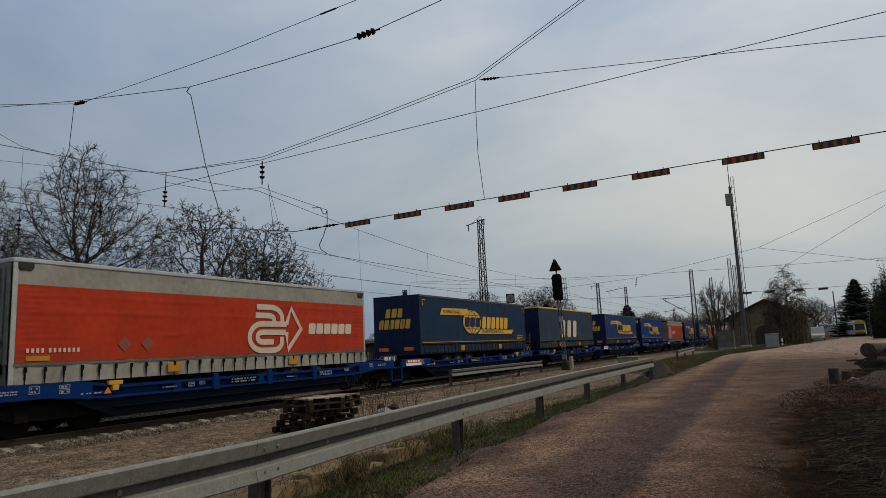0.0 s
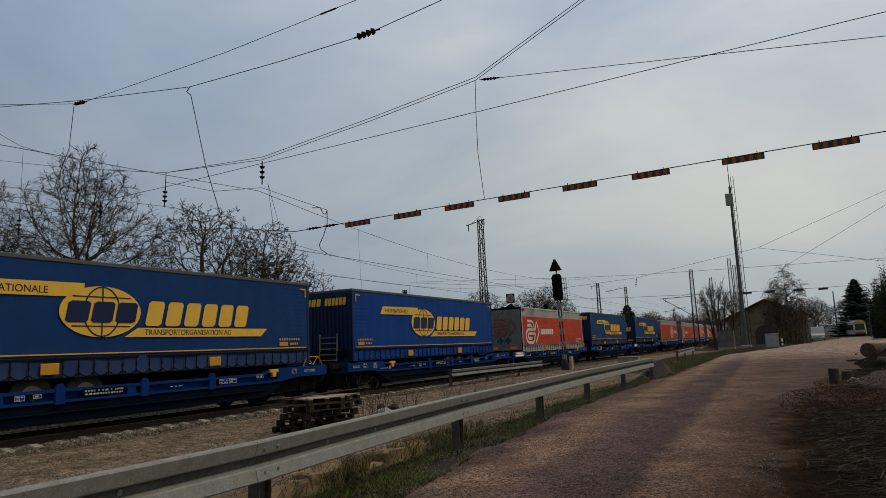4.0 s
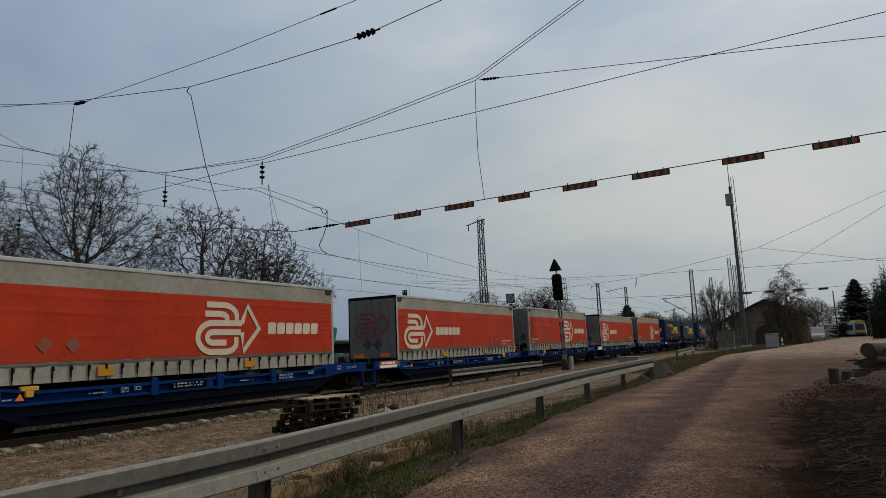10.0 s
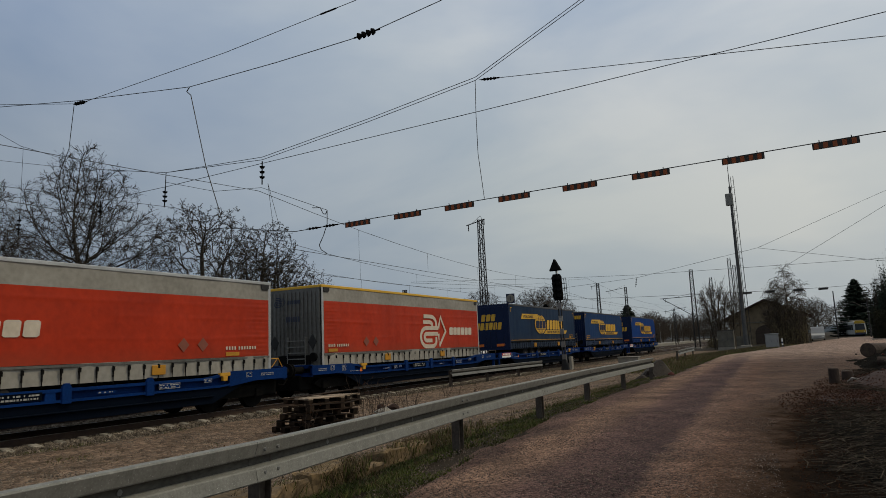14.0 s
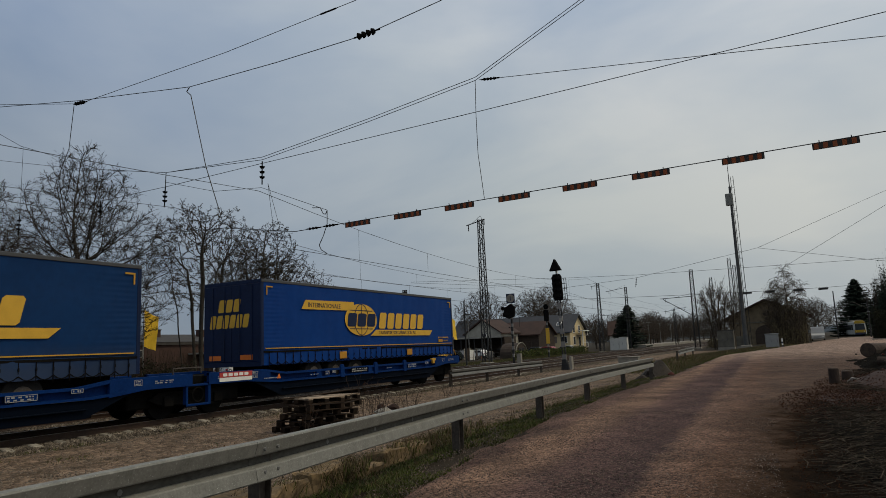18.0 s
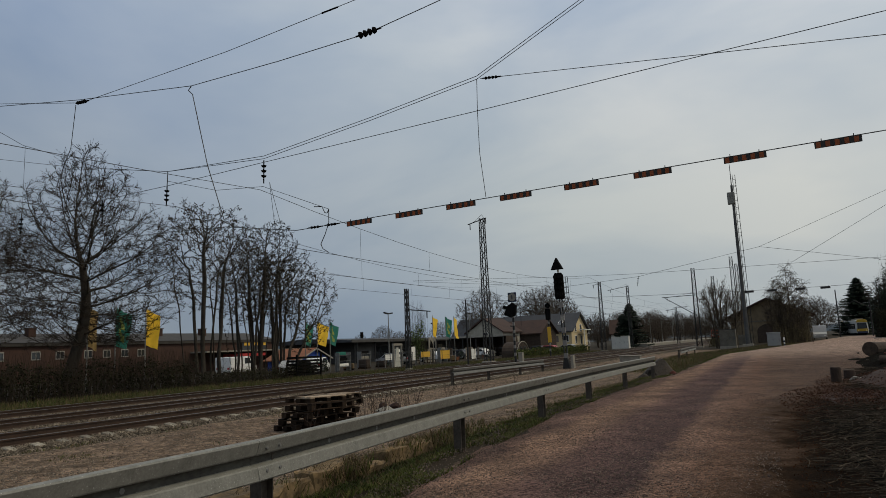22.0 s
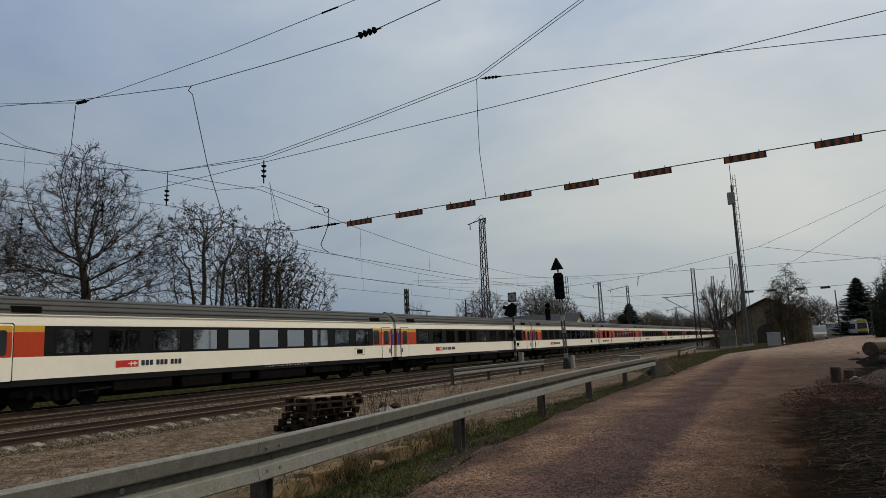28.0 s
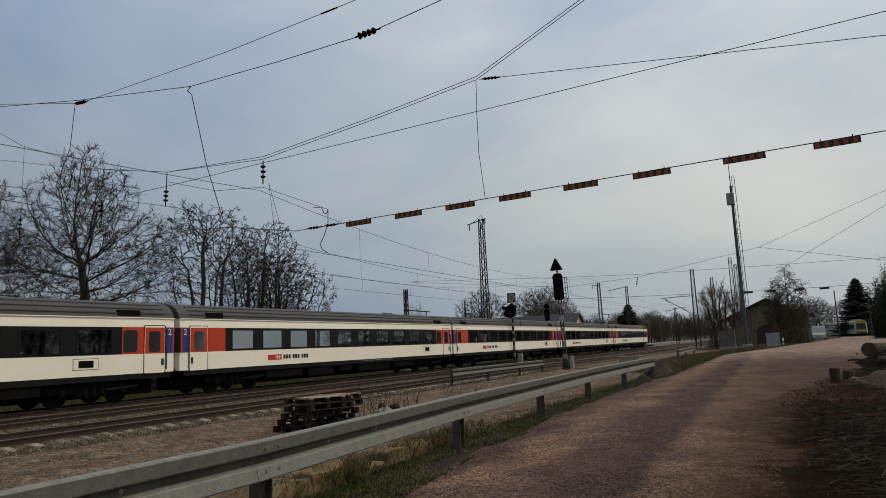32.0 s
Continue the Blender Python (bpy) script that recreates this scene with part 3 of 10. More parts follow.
SLEEPER = sleeper_mesh()
for k, tx in enumerate(TRACKS):
    tr = thing("railway_track", "rusty rails on concrete sleepers in grey-brown ballast", "railway track", pose(tx, 0, 0), "parallel tracks", "structure")
    for s in (-0.753, 0.753):
        bm = prism(BM(), [(a + s, b) for a, b in RAIL_POLY], "y", -60, 600)
        part("rail", bm, M_RAIL, tr)
        part("rail_head", box(BM(), s - 0.03, s + 0.03, -60, 600, -0.006, 0.0), M_RAILTOP, tr, "bright worn running surface")
    y = 2.0
    while y < 50:
        ob = part("sleeper", SLEEPER, None, tr)
        ob.location = (random.uniform(-0.02, 0.02), y, random.uniform(-0.008, 0.008))
        y += 0.6
    if k == 0:
        fb = BM()
        for i in range(80):
            for q in (-0.753, 0.753):
                for e in (-0.11, 0.11):
                    box(fb, q + e - 0.045, q + e + 0.045, 2.0 + 0.6 * i - 0.07, 2.0 + 0.6 * i + 0.07, -0.175, -0.135)
        tagged(part("rail_fastenings", fb, M_RAIL, tr, "rusty rail clips"), kind="stuff")
    tagged(part("far_sleepers", far_sleepers(0, 50.2, 300), M_SLEEPER, tr), kind="stuff")
    bm = BM()
    prism(bm, ((-2.15, -0.45), (-1.85, -0.17), (1.55, -0.17), (2.75, -0.40)), "y", -60, 600)
    part("ballast_bed", bm, M_BED, tr)


def stones(name, n, y0, y1, power, seed, r0, r1, where):
    rg = random.Random(seed)
    V, F = [], []
    for _ in range(n):
        y = y0 + (y1 - y0) * rg.random() ** power
        x, z = where(rg, y)
        r = rg.uniform(r0, r1)
        c = [(rg.uniform(-1, 1) * 0.3, rg.uniform(-1, 1) * 0.3) for _ in range(2)]
        a0 = rg.uniform(0, 6.28)
        b = len(V)
        for i in range(4):
            a = a0 + i * 1.571
            q = r * rg.uniform(0.7, 1.15)
            V.append((x + q * math.cos(a), y + q * math.sin(a), z - r * 0.2 + r * rg.uniform(-0.2, 0.2)))
        V.append((x + c[0][0] * r, y + c[0][1] * r, z + r * rg.uniform(0.45, 0.8)))
        V.append((x + c[1][0] * r, y + c[1][1] * r, z - r * 0.8))
        for i in range(4):
            j = (i + 1) % 4
            F += [(b + i, b + j, b + 4), (b + j, b + i, b + 5)]
    return raw(name, V, F, M_BALLAST)


def bed_place(rg, y):
    t = rg.choice(TRACKS)
    x = rg.uniform(-2.1, 2.2)
    z = -0.165 if -1.85 < x < 1.55 else -0.165 - 0.2 * (abs(x) - 1.55)
    if abs(x - 0.753) < 0.1 or abs(x + 0.753) < 0.1:
        x = 0
    return t + x, z + 0.01


tagged(new("ballast", stones("ballast", 80000, 2, 75, 1.7, 11, 0.03, 0.06, bed_place)), "loose grey-brown ballast stones between the sleepers", "ballast", kind="stuff")
tagged(new("ballast_shoulder", stones("ballast_shoulder", 17000, 2, 60, 1.6, 12, 0.018, 0.05, lambda rg, y: ((lambda x: (x, -0.15 - 0.12 * step(-15.0, -13.9, x)))(rg.uniform(-15.3, -13.9)))))
       , "coarse stones along the foot of the ballast", "ballast", kind="stuff")

# ---- flat graphics ----
def flat(bm, poly, x, t=0.005):
    """An outline in (y, z) as a thin plate on the plane x, facing +x."""
    return prism(bm, poly, "x", x, x + t)


def stroke(bm, pts, w, put):
    """A band of width w along a line of (u, v) points; put() places an outline."""
    L, R = [], []
    n = len(pts)
    for i, p in enumerate(pts):
        a, b = pts[max(0, i - 1)], pts[min(n - 1, i + 1)]
        d = Vector((b[0] - a[0], b[1] - a[1])).normalized()
        nn = Vector((-d.y, d.x)) * w / 2
        L.append((p[0] + nn.x, p[1] + nn.y))
        R.append((p[0] - nn.x, p[1] - nn.y))
    for i in range(n - 1):
        put(bm, [L[i], R[i], R[i + 1], L[i + 1]])


def arc(cx, cy, rx, ry, a0, a1, n=8):
    return [(cx + rx * math.cos(radians(lerp(a0, a1, i / n))), cy + ry * math.sin(radians(lerp(a0, a1, i / n)))) for i in range(n + 1)]


def arrow_mark(bm, u0, v0, w, h, put, s=0.066):
    """Two bent bands that lead into a hollow arrow head; put(lift) gives the layer's placer."""
    def q(pts):
        return [(u0 + a * w, v0 + b * h) for a, b in pts]
    k = s * w
    stroke(bm, q([(0.17, 0.95)] + arc(0.42, 0.73, 0.20, 0.22, 90, 0) + [(0.62, 0.64)]), k, put(0.0))
    stroke(bm, q([(0.15, 0.775)] + arc(0.36, 0.70, 0.11, 0.075, 90, 0) + [(0.47, 0.64)]), k, put(0.0))
    stroke(bm, q([(0.70, 0.60), (0.26, 0.60)] + arc(0.26, 0.325, 0.21, 0.275, 90, 270, 14) + [(0.46, 0.05)] + arc(0.46, 0.22, 0.15, 0.17, -90, 0) + [(0.61, 0.33)]), k, put(0.002))
    stroke(bm, q([(0.68, 0.425), (0.26, 0.425)] + arc(0.26, 0.325, 0.08, 0.10, 90, 270, 7) + [(0.46, 0.225)]), k, put(0.0))
    stroke(bm, q([(0.70, 0.60), (0.79, 0.95), (0.98, 0.5), (0.72, 0.05), (0.70, 0.425)]), k, put(0.004))


def blocks(u0, v0, w, h, n, slant=0.12, gap=0.2):
    """Outlines of a brand word as n plain slanted blocks."""
    cw = w / n
    out = []
    for i in range(n):
        a, b = u0 + i * cw, u0 + (i + 1 - gap) * cw
        s = slant * h

        def at(x, t):
            return (x + s * t, v0 + h * t)
        c = (b - a) * 0.14
        out.append([at(a + c, 0), at(b - c, 0), at(b, 0.1), at(b, 0.9), at(b - c, 1), at(a + c, 1), at(a, 0.9), at(a, 0.1)])
    return out


def word(parent, material, put, u0, v0, w, h, n, slant=0.12, gap=0.2):
    for poly in blocks(u0, v0, w, h, n, slant, gap):
        bm = BM()
        put(bm, poly)
        part("letter_block", bm, material, parent)


def text(name, s, size, material, parent, m, extrude=0.003, align="LEFT"):
    cu = bpy.data.curves.new(name, "FONT")
    cu.body, cu.size, cu.extrude, cu.align_x = s, size, extrude, align
    ob0 = bpy.data.objects.new(name + "_tmp", cu)
    scene.collection.objects.link(ob0)
    dg = bpy.context.evaluated_depsgraph_get()
    me = bpy.data.meshes.new_from_object(ob0.evaluated_get(dg))
    me.materials.clear()
    me.materials.append(material)
    bpy.data.objects.remove(ob0)
    ob = new(name, me)
    ob.parent = parent
    ob.matrix_local = m
    return ob


SIDE = Matrix(((0, 0, 1, 0), (1, 0, 0, 0), (0, 1, 0, 0), (0, 0, 0, 1)))      # text that reads along +y on a plane facing +x
FACE = Matrix(((1, 0, 0, 0), (0, 0, -1, 0), (0, 1, 0, 0), (0, 0, 0, 1)))     # text that reads along +x on a plane facing -y


def curtain(bm, x, y0, y1, z0, z1, wave, seed, ny=56, nz=8, pinch=0.0, creases=()):
    """A tarpaulin side with soft folds, and a back so that it has thickness."""
    grid = []
    for j in range(nz + 1):
        row = []
        for i in range(ny + 1):
            y, z = lerp(y0, y1, i / ny), lerp(z0, z1, j / nz)
            e = min(1, i / 2, (ny - i) / 2)
            d = wave * e * (noise.noise((y * 0.8, z * 1.3, seed)) + 0.5 * noise.noise((y * 3.1, z * 0.7, seed + 5)))
            if pinch:
                g = min(y - y0, y1 - y)
                d += pinch * e * math.exp(-g / 0.45) * math.sin(z * 46 + 2.0 * noise.noise((z * 1.5, y, seed))) + 0.3 * pinch * e * math.sin(y * 9.5 + 1.5 * noise.noise((y, z, seed)))
            for zc in creases:
                q = z - zc - 0.05 * noise.noise((y * 0.35, zc, seed))
                d += 0.012 * e * math.exp(-(q / 0.05) ** 2) * (0.4 + noise.noise((y * 0.6, zc * 3, seed + 9)))
            row.append(bm.verts.new((x + d, y, z)))
        grid.append(row)
    for j in range(nz):
        for i in range(ny):
            bm.faces.new((grid[j][i], grid[j][i + 1], grid[j + 1][i + 1], grid[j + 1][i]))
    return bm


# ---- semi-trailers (nose or doors at y = 0, near side at +x) ----
TL, TW = 13.85, 1.25
PANEL = {}


def wheel_mesh(r, w):
    key = ("wheel", r, w)
    if key not in PANEL:
        bm = cyl(BM(), (-w / 2, 0, 0), (w / 2, 0, 0), r, r, 22)
        PANEL[key] = mesh_of("tyre", bm, M_RUBBER, 0.02)
        bm = cyl(BM(), (w / 2 - 0.03, 0, 0), (w / 2 + 0.015, 0, 0), r * 0.58, r * 0.5, 16)
        cyl(bm, (w / 2 - 0.03, 0, 0), (w / 2 + 0.07, 0, 0), r * 0.2, r * 0.18, 10)
        PANEL["rim", r, w] = mesh_of("rim", bm, M_POST)
    return PANEL[key], PANEL["rim", r, w]


def put_side(x):
    return lambda bm, poly: flat(bm, poly, x)


def put_face(y):
    def put(bm, poly):
        prism(bm, poly, "y", y - 0.005, y)
    return put


def trailer(style, nose, zb, zt, seed, label, trim=None, tarp=None):
    """style: 'red', 'blue', 'navy'. nose: True if the bulkhead is at y = 0, else the rear doors."""
    t = thing("semi_trailer", label, "semi-trailer", group="semi-trailers on the freight train")
    body = tarp or {"red": M_TGREY, "blue": M_TARPBLUE, "navy": M_NAVY}[style]
    face = {"red": M_DOORGREY, "blue": M_DOORBLUE, "navy": M_DOORBLUE}[style]
    edge = {"red": M_ALU, "blue": M_DOORBLUE, "navy": M_YELLOW}[style]
    xo = TW
    part("cargo_box", box(BM(), -TW, TW - 0.03, 0.03, TL - 0.03, zb + 0.12, zt - 0.04), body, t)
    part("chassis", box(box(BM(), -0.5, -0.35, 0.6, TL - 0.3, 0.85, zb + 0.1), 0.35, 0.5, 0.6, TL - 0.3, 0.85, zb + 0.1), M_BLACK, t)
    bm = BM()
    box(bm, TW - 0.06, TW + 0.02, 0, TL, zt - 0.10, zt)
    box(bm, -TW - 0.02, -TW + 0.06, 0, TL, zt - 0.10, zt)
    box(bm, -TW + 0.06, TW - 0.06, 0, 0.08, zt - 0.10, zt)
    part("roof_frame", bm, trim or edge, t, bevel=0.012)
    bm = BM()
    for i in range(14):
        y = 0.08 + i * (TL - 0.16) / 14
        box(bm, -TW + 0.06, TW - 0.06, y, y + (TL - 0.16) / 14 - 0.03, zt - 0.07, zt - 0.02 + 0.008 * (i % 2))
    part("roof_sheet", bm, body, t)
    for y in (0, TL - 0.12):
        part("corner_post", box(BM(), TW - 0.10, TW + 0.01, y, y + 0.12, zb, zt - 0.10), M_ALU if style == "red" else edge if style == "blue" else face, t, bevel=0.01)
    z1 = zb + 0.50
    part("curtain", curtain(BM(), xo - 0.004, 0.12, TL - 0.12, z1, zt - 0.10, 0.016, seed, 84, 60 if style == "blue" else 30, 0.010 if style == "blue" else 0.009), body, t, "stretched tarpaulin side", smooth=True)
    if style == "red":
        part("colour_panel", curtain(BM(), xo + 0.012, 0.12, TL - 0.12, zb + 0.47, zt - 0.60, 0.016, seed, 84, 44, 0.011, (zb + 1.05, zb + 1.62, zb + 2.0)), M_RED, t, "faded orange-red panel", smooth=True)
    sk = curtain(BM(), xo - 0.004, 0.06, TL - 0.06, zb, z1 - 0.03, 0.05, seed + 2, 150, 8, 0.012 if style == "red" else 0.0)
    part("skirt", sk, M_TGREY if style == "red" else body, t, "wrinkled lower edge of the tarpaulin", smooth=True)
    # buckle straps along the skirt
    n = 30 if style == "red" else 34
    for i in range(n):
        y = 0.35 + i * (TL - 0.7) / (n - 1)
        if ("strap", style) not in PANEL:
            if style == "red":
                bm = box(BM(), 0, 0.012, -0.020, 0.020, 0.10, 0.38)
                box(bm, 0.010, 0.034, -0.034, 0.034, 0.26, 0.37)
                box(bm, 0.0, 0.014, -0.010, 0.010, -0.06, 0.10)
            else:
                bm = box(BM(), 0, 0.010, -0.010, 0.010, -0.06, 0.40)
                box(bm, 0.008, 0.022, -0.018, 0.018, 0.20, 0.28)
            PANEL["strap", style] = mesh_of("strap", bm, M_BLACK)
        s = part("strap", PANEL["strap", style], None, t)
        s.location = (xo + 0.02, y, zb)
    # rope that sags from strap to strap, and the load rail above it
    if style != "red":
        bm = BM()
        rope = []
        for i in range(n * 4 - 3):
            y = 0.35 + i * (TL - 0.7) / (4 * n - 4)
            rope.append((xo + 0.035, y, zb + 0.10 - 0.10 * abs(math.sin(i * math.pi / 4))))
        path(bm, rope, 0.014, 4)
        part("skirt_rope", bm, M_BLACK, t)
    part("load_rail", box(BM(), xo - 0.01, xo + 0.022, 0.1, TL - 0.1, zb + 0.40, zb + 0.46), M_BLACK if style != "red" else M_DOORGREY, t)
    for y in (4.2, 9.2):
        part("marker_plate", box(BM(), xo + 0.02, xo + 0.05, y, y + 0.44, zb + 0.08, zb + 0.34), M_PLATE, t, "yellow lifting-point plate", bevel=0.01)
    if style == "blue":
        part("stripe", box(BM(), xo + 0.002, xo + 0.016, 0.2, TL - 0.2, zb + 0.525, zb + 0.555), M_DULLY, t)
    else:
        for y in (0.10, TL - 0.46):
            part("corner_guard", prism(BM(), ((y, zt - 0.10), (y, zt - 0.24), (y + 0.06, zt - 0.28), (y + 0.30, zt - 0.28), (y + 0.36, zt - 0.22), (y + 0.36, zt - 0.10)), "x", xo - 0.01, xo + 0.03), M_MAST, t, "dark curtain pole guard", bevel=0.01)
    # wheels in the wagon's pocket
    ys = (8.3, 9.6, 10.9) if nose else (2.8, 4.1, 5.4)
    tyre, rim = wheel_mesh(0.5, 0.36)
    for y in ys:
        for x in (-0.98, 0.98):
            w = part("wheel", tyre, None, t)
            w.location = (x, y, 0.90)
            part("rim", rim, None, w)
    # the end that faces down the line
    if nose:
        bm = box(BM(), -TW, TW, 0.0, 0.05, zb, zt - 0.1)
        for i in range(13):
            x = -TW + 0.1 + i * 0.187
            part("rib", box(BM(), x, x + 0.09, -0.035, 0.0, zb + 0.45, zt - 0.22), M_DOORGREY if style == "red" else face, t)
        part("bulkhead", bm, M_DOORGREY if style == "red" else face, t, "ribbed front wall")
        ld = part("step_ladder", box(BM(), -0.28, -0.25, -0.12, 0.0, zb, zb + 1.1), M_GALVOLD, t)
        part("ladder_side", box(BM(), 0.55, 0.58, -0.12, 0.0, zb, zb + 1.1), M_GALVOLD, ld)
        for i in range(5):
            part("rung", box(BM(), -0.25, 0.55, -0.12, -0.09, zb + 0.05 + 0.22 * i, zb + 0.09 + 0.22 * i), M_GALVOLD, ld)
        part("front_shelf", box(BM(), -0.7, 0.75, -0.10, -0.03, zb - 0.1, zb + 0.42), M_BLACK, t, "dark recess with couplings")
        bm = BM()
        cyl(bm, (0.9, -0.10, zb + 0.35), (0.9, -0.02, zb + 0.35), 0.16, 0.16, 14)
        part("hose_coupling", bm, M_BLACK, t)
        if style == "blue":
            word(t, M_YELLOW, put_face(-0.036), -0.95, zt - 0.62, 0.75, 0.3, 3, 0.15)
            word(t, M_YELLOW, put_face(-0.036), -0.05, zt - 0.62, 1.05, 0.3, 6, 0.15)
        elif style == "red":
            bm = BM()
            arrow_mark(bm, -0.95, zt - 0.75, 0.55, 0.38, lambda d: put_face(-0.036 - d))
            part("brand_mark", bm, M_INK, t, "small dark arrow mark")
            word(t, M_INK, put_face(-0.036), -0.3, zt - 0.65, 0.6, 0.14, 6)
            word(t, M_INK, put_face(-0.036), -0.38, zt - 1.32, 0.68, 0.2, 6, 0.0, 0.3)
            for c in (-0.92, 0.85):
                part("placard_holder", prism(BM(), ((c, zb + 0.62), (c + 0.2, zb + 0.9), (c, zb + 1.18), (c - 0.2, zb + 0.9)), "y", -0.05, -0.035), M_MAST, t, "dark diamond placard holder")
        else:
            word(t, M_WHITE, put_face(-0.036), -0.75, zt - 0.95, 1.0, 0.34, 3, 0.2, 0.12)
    else:
        for x0, x1 in ((-TW + 0.06, -0.008), (0.008, TW - 0.06)):
            d = part("rear_door", box(BM(), x0, x1, -0.03, 0.05, zb + 0.14, zt - 0.14), face, t, bevel=0.008)
            for x in (lerp(x0, x1, 0.3), lerp(x0, x1, 0.75)):
                part("lock_bar", cyl(BM(), (x, -0.045, zb + 0.16), (x, -0.045, zt - 0.16), 0.014, 0.014, 6), face, d)
        bm = BM()
        box(bm, -TW, TW, -0.02, 0.05, zb - 0.02, zb + 0.13)
        box(bm, -TW, -TW + 0.055, -0.02, 0.05, zb, zt)
        box(bm, TW - 0.055, TW, -0.02, 0.05, zb, zt)
        box(bm, -TW, TW, -0.02, 0.05, zt - 0.13, zt)
        part("door_frame", bm, M_BLACK if style == "red" else face, t)
        for x in (-0.98, 0.40):
            part("reflector", box(BM(), x, x + 0.52, -0.045, -0.03, zb + 0.2, zb + 0.36), M_ORANGE, t, "orange warning plate")
        if style == "blue":
            word(t, M_YELLOW, put_face(-0.032), -0.60, zt - 1.02, 1.0, 0.42, 3, 0.18)
            word(t, M_YELLOW, put_face(-0.032), -0.98, zt - 1.55, 1.75, 0.44, 6, 0.18)
        elif style == "red":
            bm = BM()
            arrow_mark(bm, -0.95, zb + 1.0, 1.85, 1.15, lambda d: put_face(-0.032 - d), 0.055)
            part("brand_mark", bm, M_DARKRED, t, "dark red hollow arrow mark")
            bm = BM()
            for c in (-0.25, 0.28):
                prism(bm, ((c, zb + 0.5), (c + 0.25, zb + 0.75), (c, zb + 1.0), (c - 0.25, zb + 0.75)), "y", -0.04, -0.03)
            part("hazard_placard", bm, M_INK, t)
        else:
            word(t, M_WHITE, put_face(-0.032), -0.75, zt - 0.95, 1.0, 0.34, 3, 0.2, 0.12)
    # graphics on the near side
    ps = put_side(xo + 0.028)
    if style == "blue":
        for y, s in ((0.22, 1), (TL - 0.22, -1)):
            for z, v in ((zt - 0.22, -1),):
                bm = BM()
                y0, y1 = sorted((y, y + 0.30 * s))
                box(bm, xo + 0.016, xo + 0.030, y0, y1, z - 0.045, z)
                y0, y1 = sorted((y, y + 0.045 * s))
                box(bm, xo + 0.016, xo + 0.030, y0, y1, z - 0.30, z - 0.045)
                part("corner_mark", bm, M_DULLY, t, "yellow reflective corner mark")
    if style == "red":
        for c in (2.85, 3.55) if nose else (TL - 3.6, TL - 2.9):
            part("placard_holder", flat(BM(), [(c, zb + 0.66), (c + 0.20, zb + 0.86), (c, zb + 1.06), (c - 0.20, zb + 0.86)], xo + 0.028, 0.006), M_RUSTRED, t, "faded red-brown diamond holder")
    if style == "red":
        u = 7.2 if nose else 0.5
        bm = BM()
        arrow_mark(bm, u, zb + 0.50, 2.7, 1.55, lambda d: put_side(xo + 0.028 + d))
        part("brand_mark", bm, M_DIRTYW, t, "white hollow arrow mark")
        word(t, M_DIRTYW, ps, u + 3.05, zb + 1.10, 2.65, 0.38, 6, 0.1, 0.14)
        bm = BM()
        u = 0.35 if nose else TL - 2.0
        for i in range(11):
            v = u + i * 0.115 + (0.06 if i > 3 else 0)
            flat(bm, [(v, zb + 0.69), (v + 0.06, zb + 0.69), (v + 0.06, zb + 0.79), (v, zb + 0.79)], xo + 0.028)
        tagged(part("registration_marking", bm, M_DIRTYW, t), kind="stuff")
        part("code_plate", box(BM(), xo + 0.02, xo + 0.033, u, u + 0.55, zb + 0.51, zb + 0.62), M_PLATE, t)
    elif style == "blue":
        b = 2.0
        bm = BM()
        ps(bm, [(b, zb + 1.87), (b + 2.8, zb + 1.90), (b + 3.2, zb + 2.12), (b + 3.2, zb + 2.24), (b + 0.22, zb + 2.20)])
        part("upper_bar", bm, M_YELLOW, t)
        bm = BM()
        ps(bm, [(b + 3.7 + 1.12 * math.cos(radians(a)), zb + 1.56 + 0.63 * math.sin(radians(a))) for a in range(0, 360, 12)])
        part("globe", bm, M_YELLOW, t, "yellow oval globe shape")
        p2 = put_side(xo + 0.036)
        bm = BM()
        for k in (0.45, 0.0, -0.45):
            stroke(bm, [(b + 3.7 + k * 1.1 * math.cos(radians(a)), zb + 1.56 + 0.61 * math.sin(radians(a))) for a in range(-90, 91, 15)], 0.035, p2)
            if k > 0:
                stroke(bm, [(b + 3.7 - k * 1.1 * math.cos(radians(a)), zb + 1.56 + 0.61 * math.sin(radians(a))) for a in range(-90, 91, 15)], 0.035, p2)
        for z in (zb + 1.20, zb + 1.92):
            stroke(bm, [(b + 2.9, z), (b + 4.5, z)], 0.03, p2)
        part("globe_lines", bm, M_DOORBLUE, t)
        word(t, M_DOORBLUE, put_side(xo + 0.042), b + 2.72, zb + 1.29, 2.0, 0.52, 3, 0.18, 0.12)
        word(t, M_YELLOW, ps, b + 4.95, zb + 1.22, 3.85, 0.66, 6, 0.22, 0.2)
        bm = BM()
        ps(bm, [(b + 4.35, zb + 0.93), (b + 9.35, zb + 0.93), (b + 9.65, zb + 1.17), (b + 4.75, zb + 1.17)])
        part("lower_bar", bm, M_YELLOW, t)
        text("lettering", "INTERNATIONALE", 0.235, M_DOORBLUE, t, Matrix.Translation((xo + 0.036, b + 0.35, zb + 1.955)) @ SIDE)
        text("lettering", "TRANSPORTORGANISATION AG", 0.21, M_DOORBLUE, t, Matrix.Translation((xo + 0.036, b + 4.95, zb + 0.985)) @ SIDE)
        bm = BM()
        u = 0.35 if nose else TL - 1.6
        for i in range(9):
            flat(bm, [(u + i * 0.12, zb + 0.79), (u + i * 0.12 + 0.06, zb + 0.79), (u + i * 0.12 + 0.06, zb + 0.86), (u + i * 0.12, zb + 0.86)], xo + 0.02)
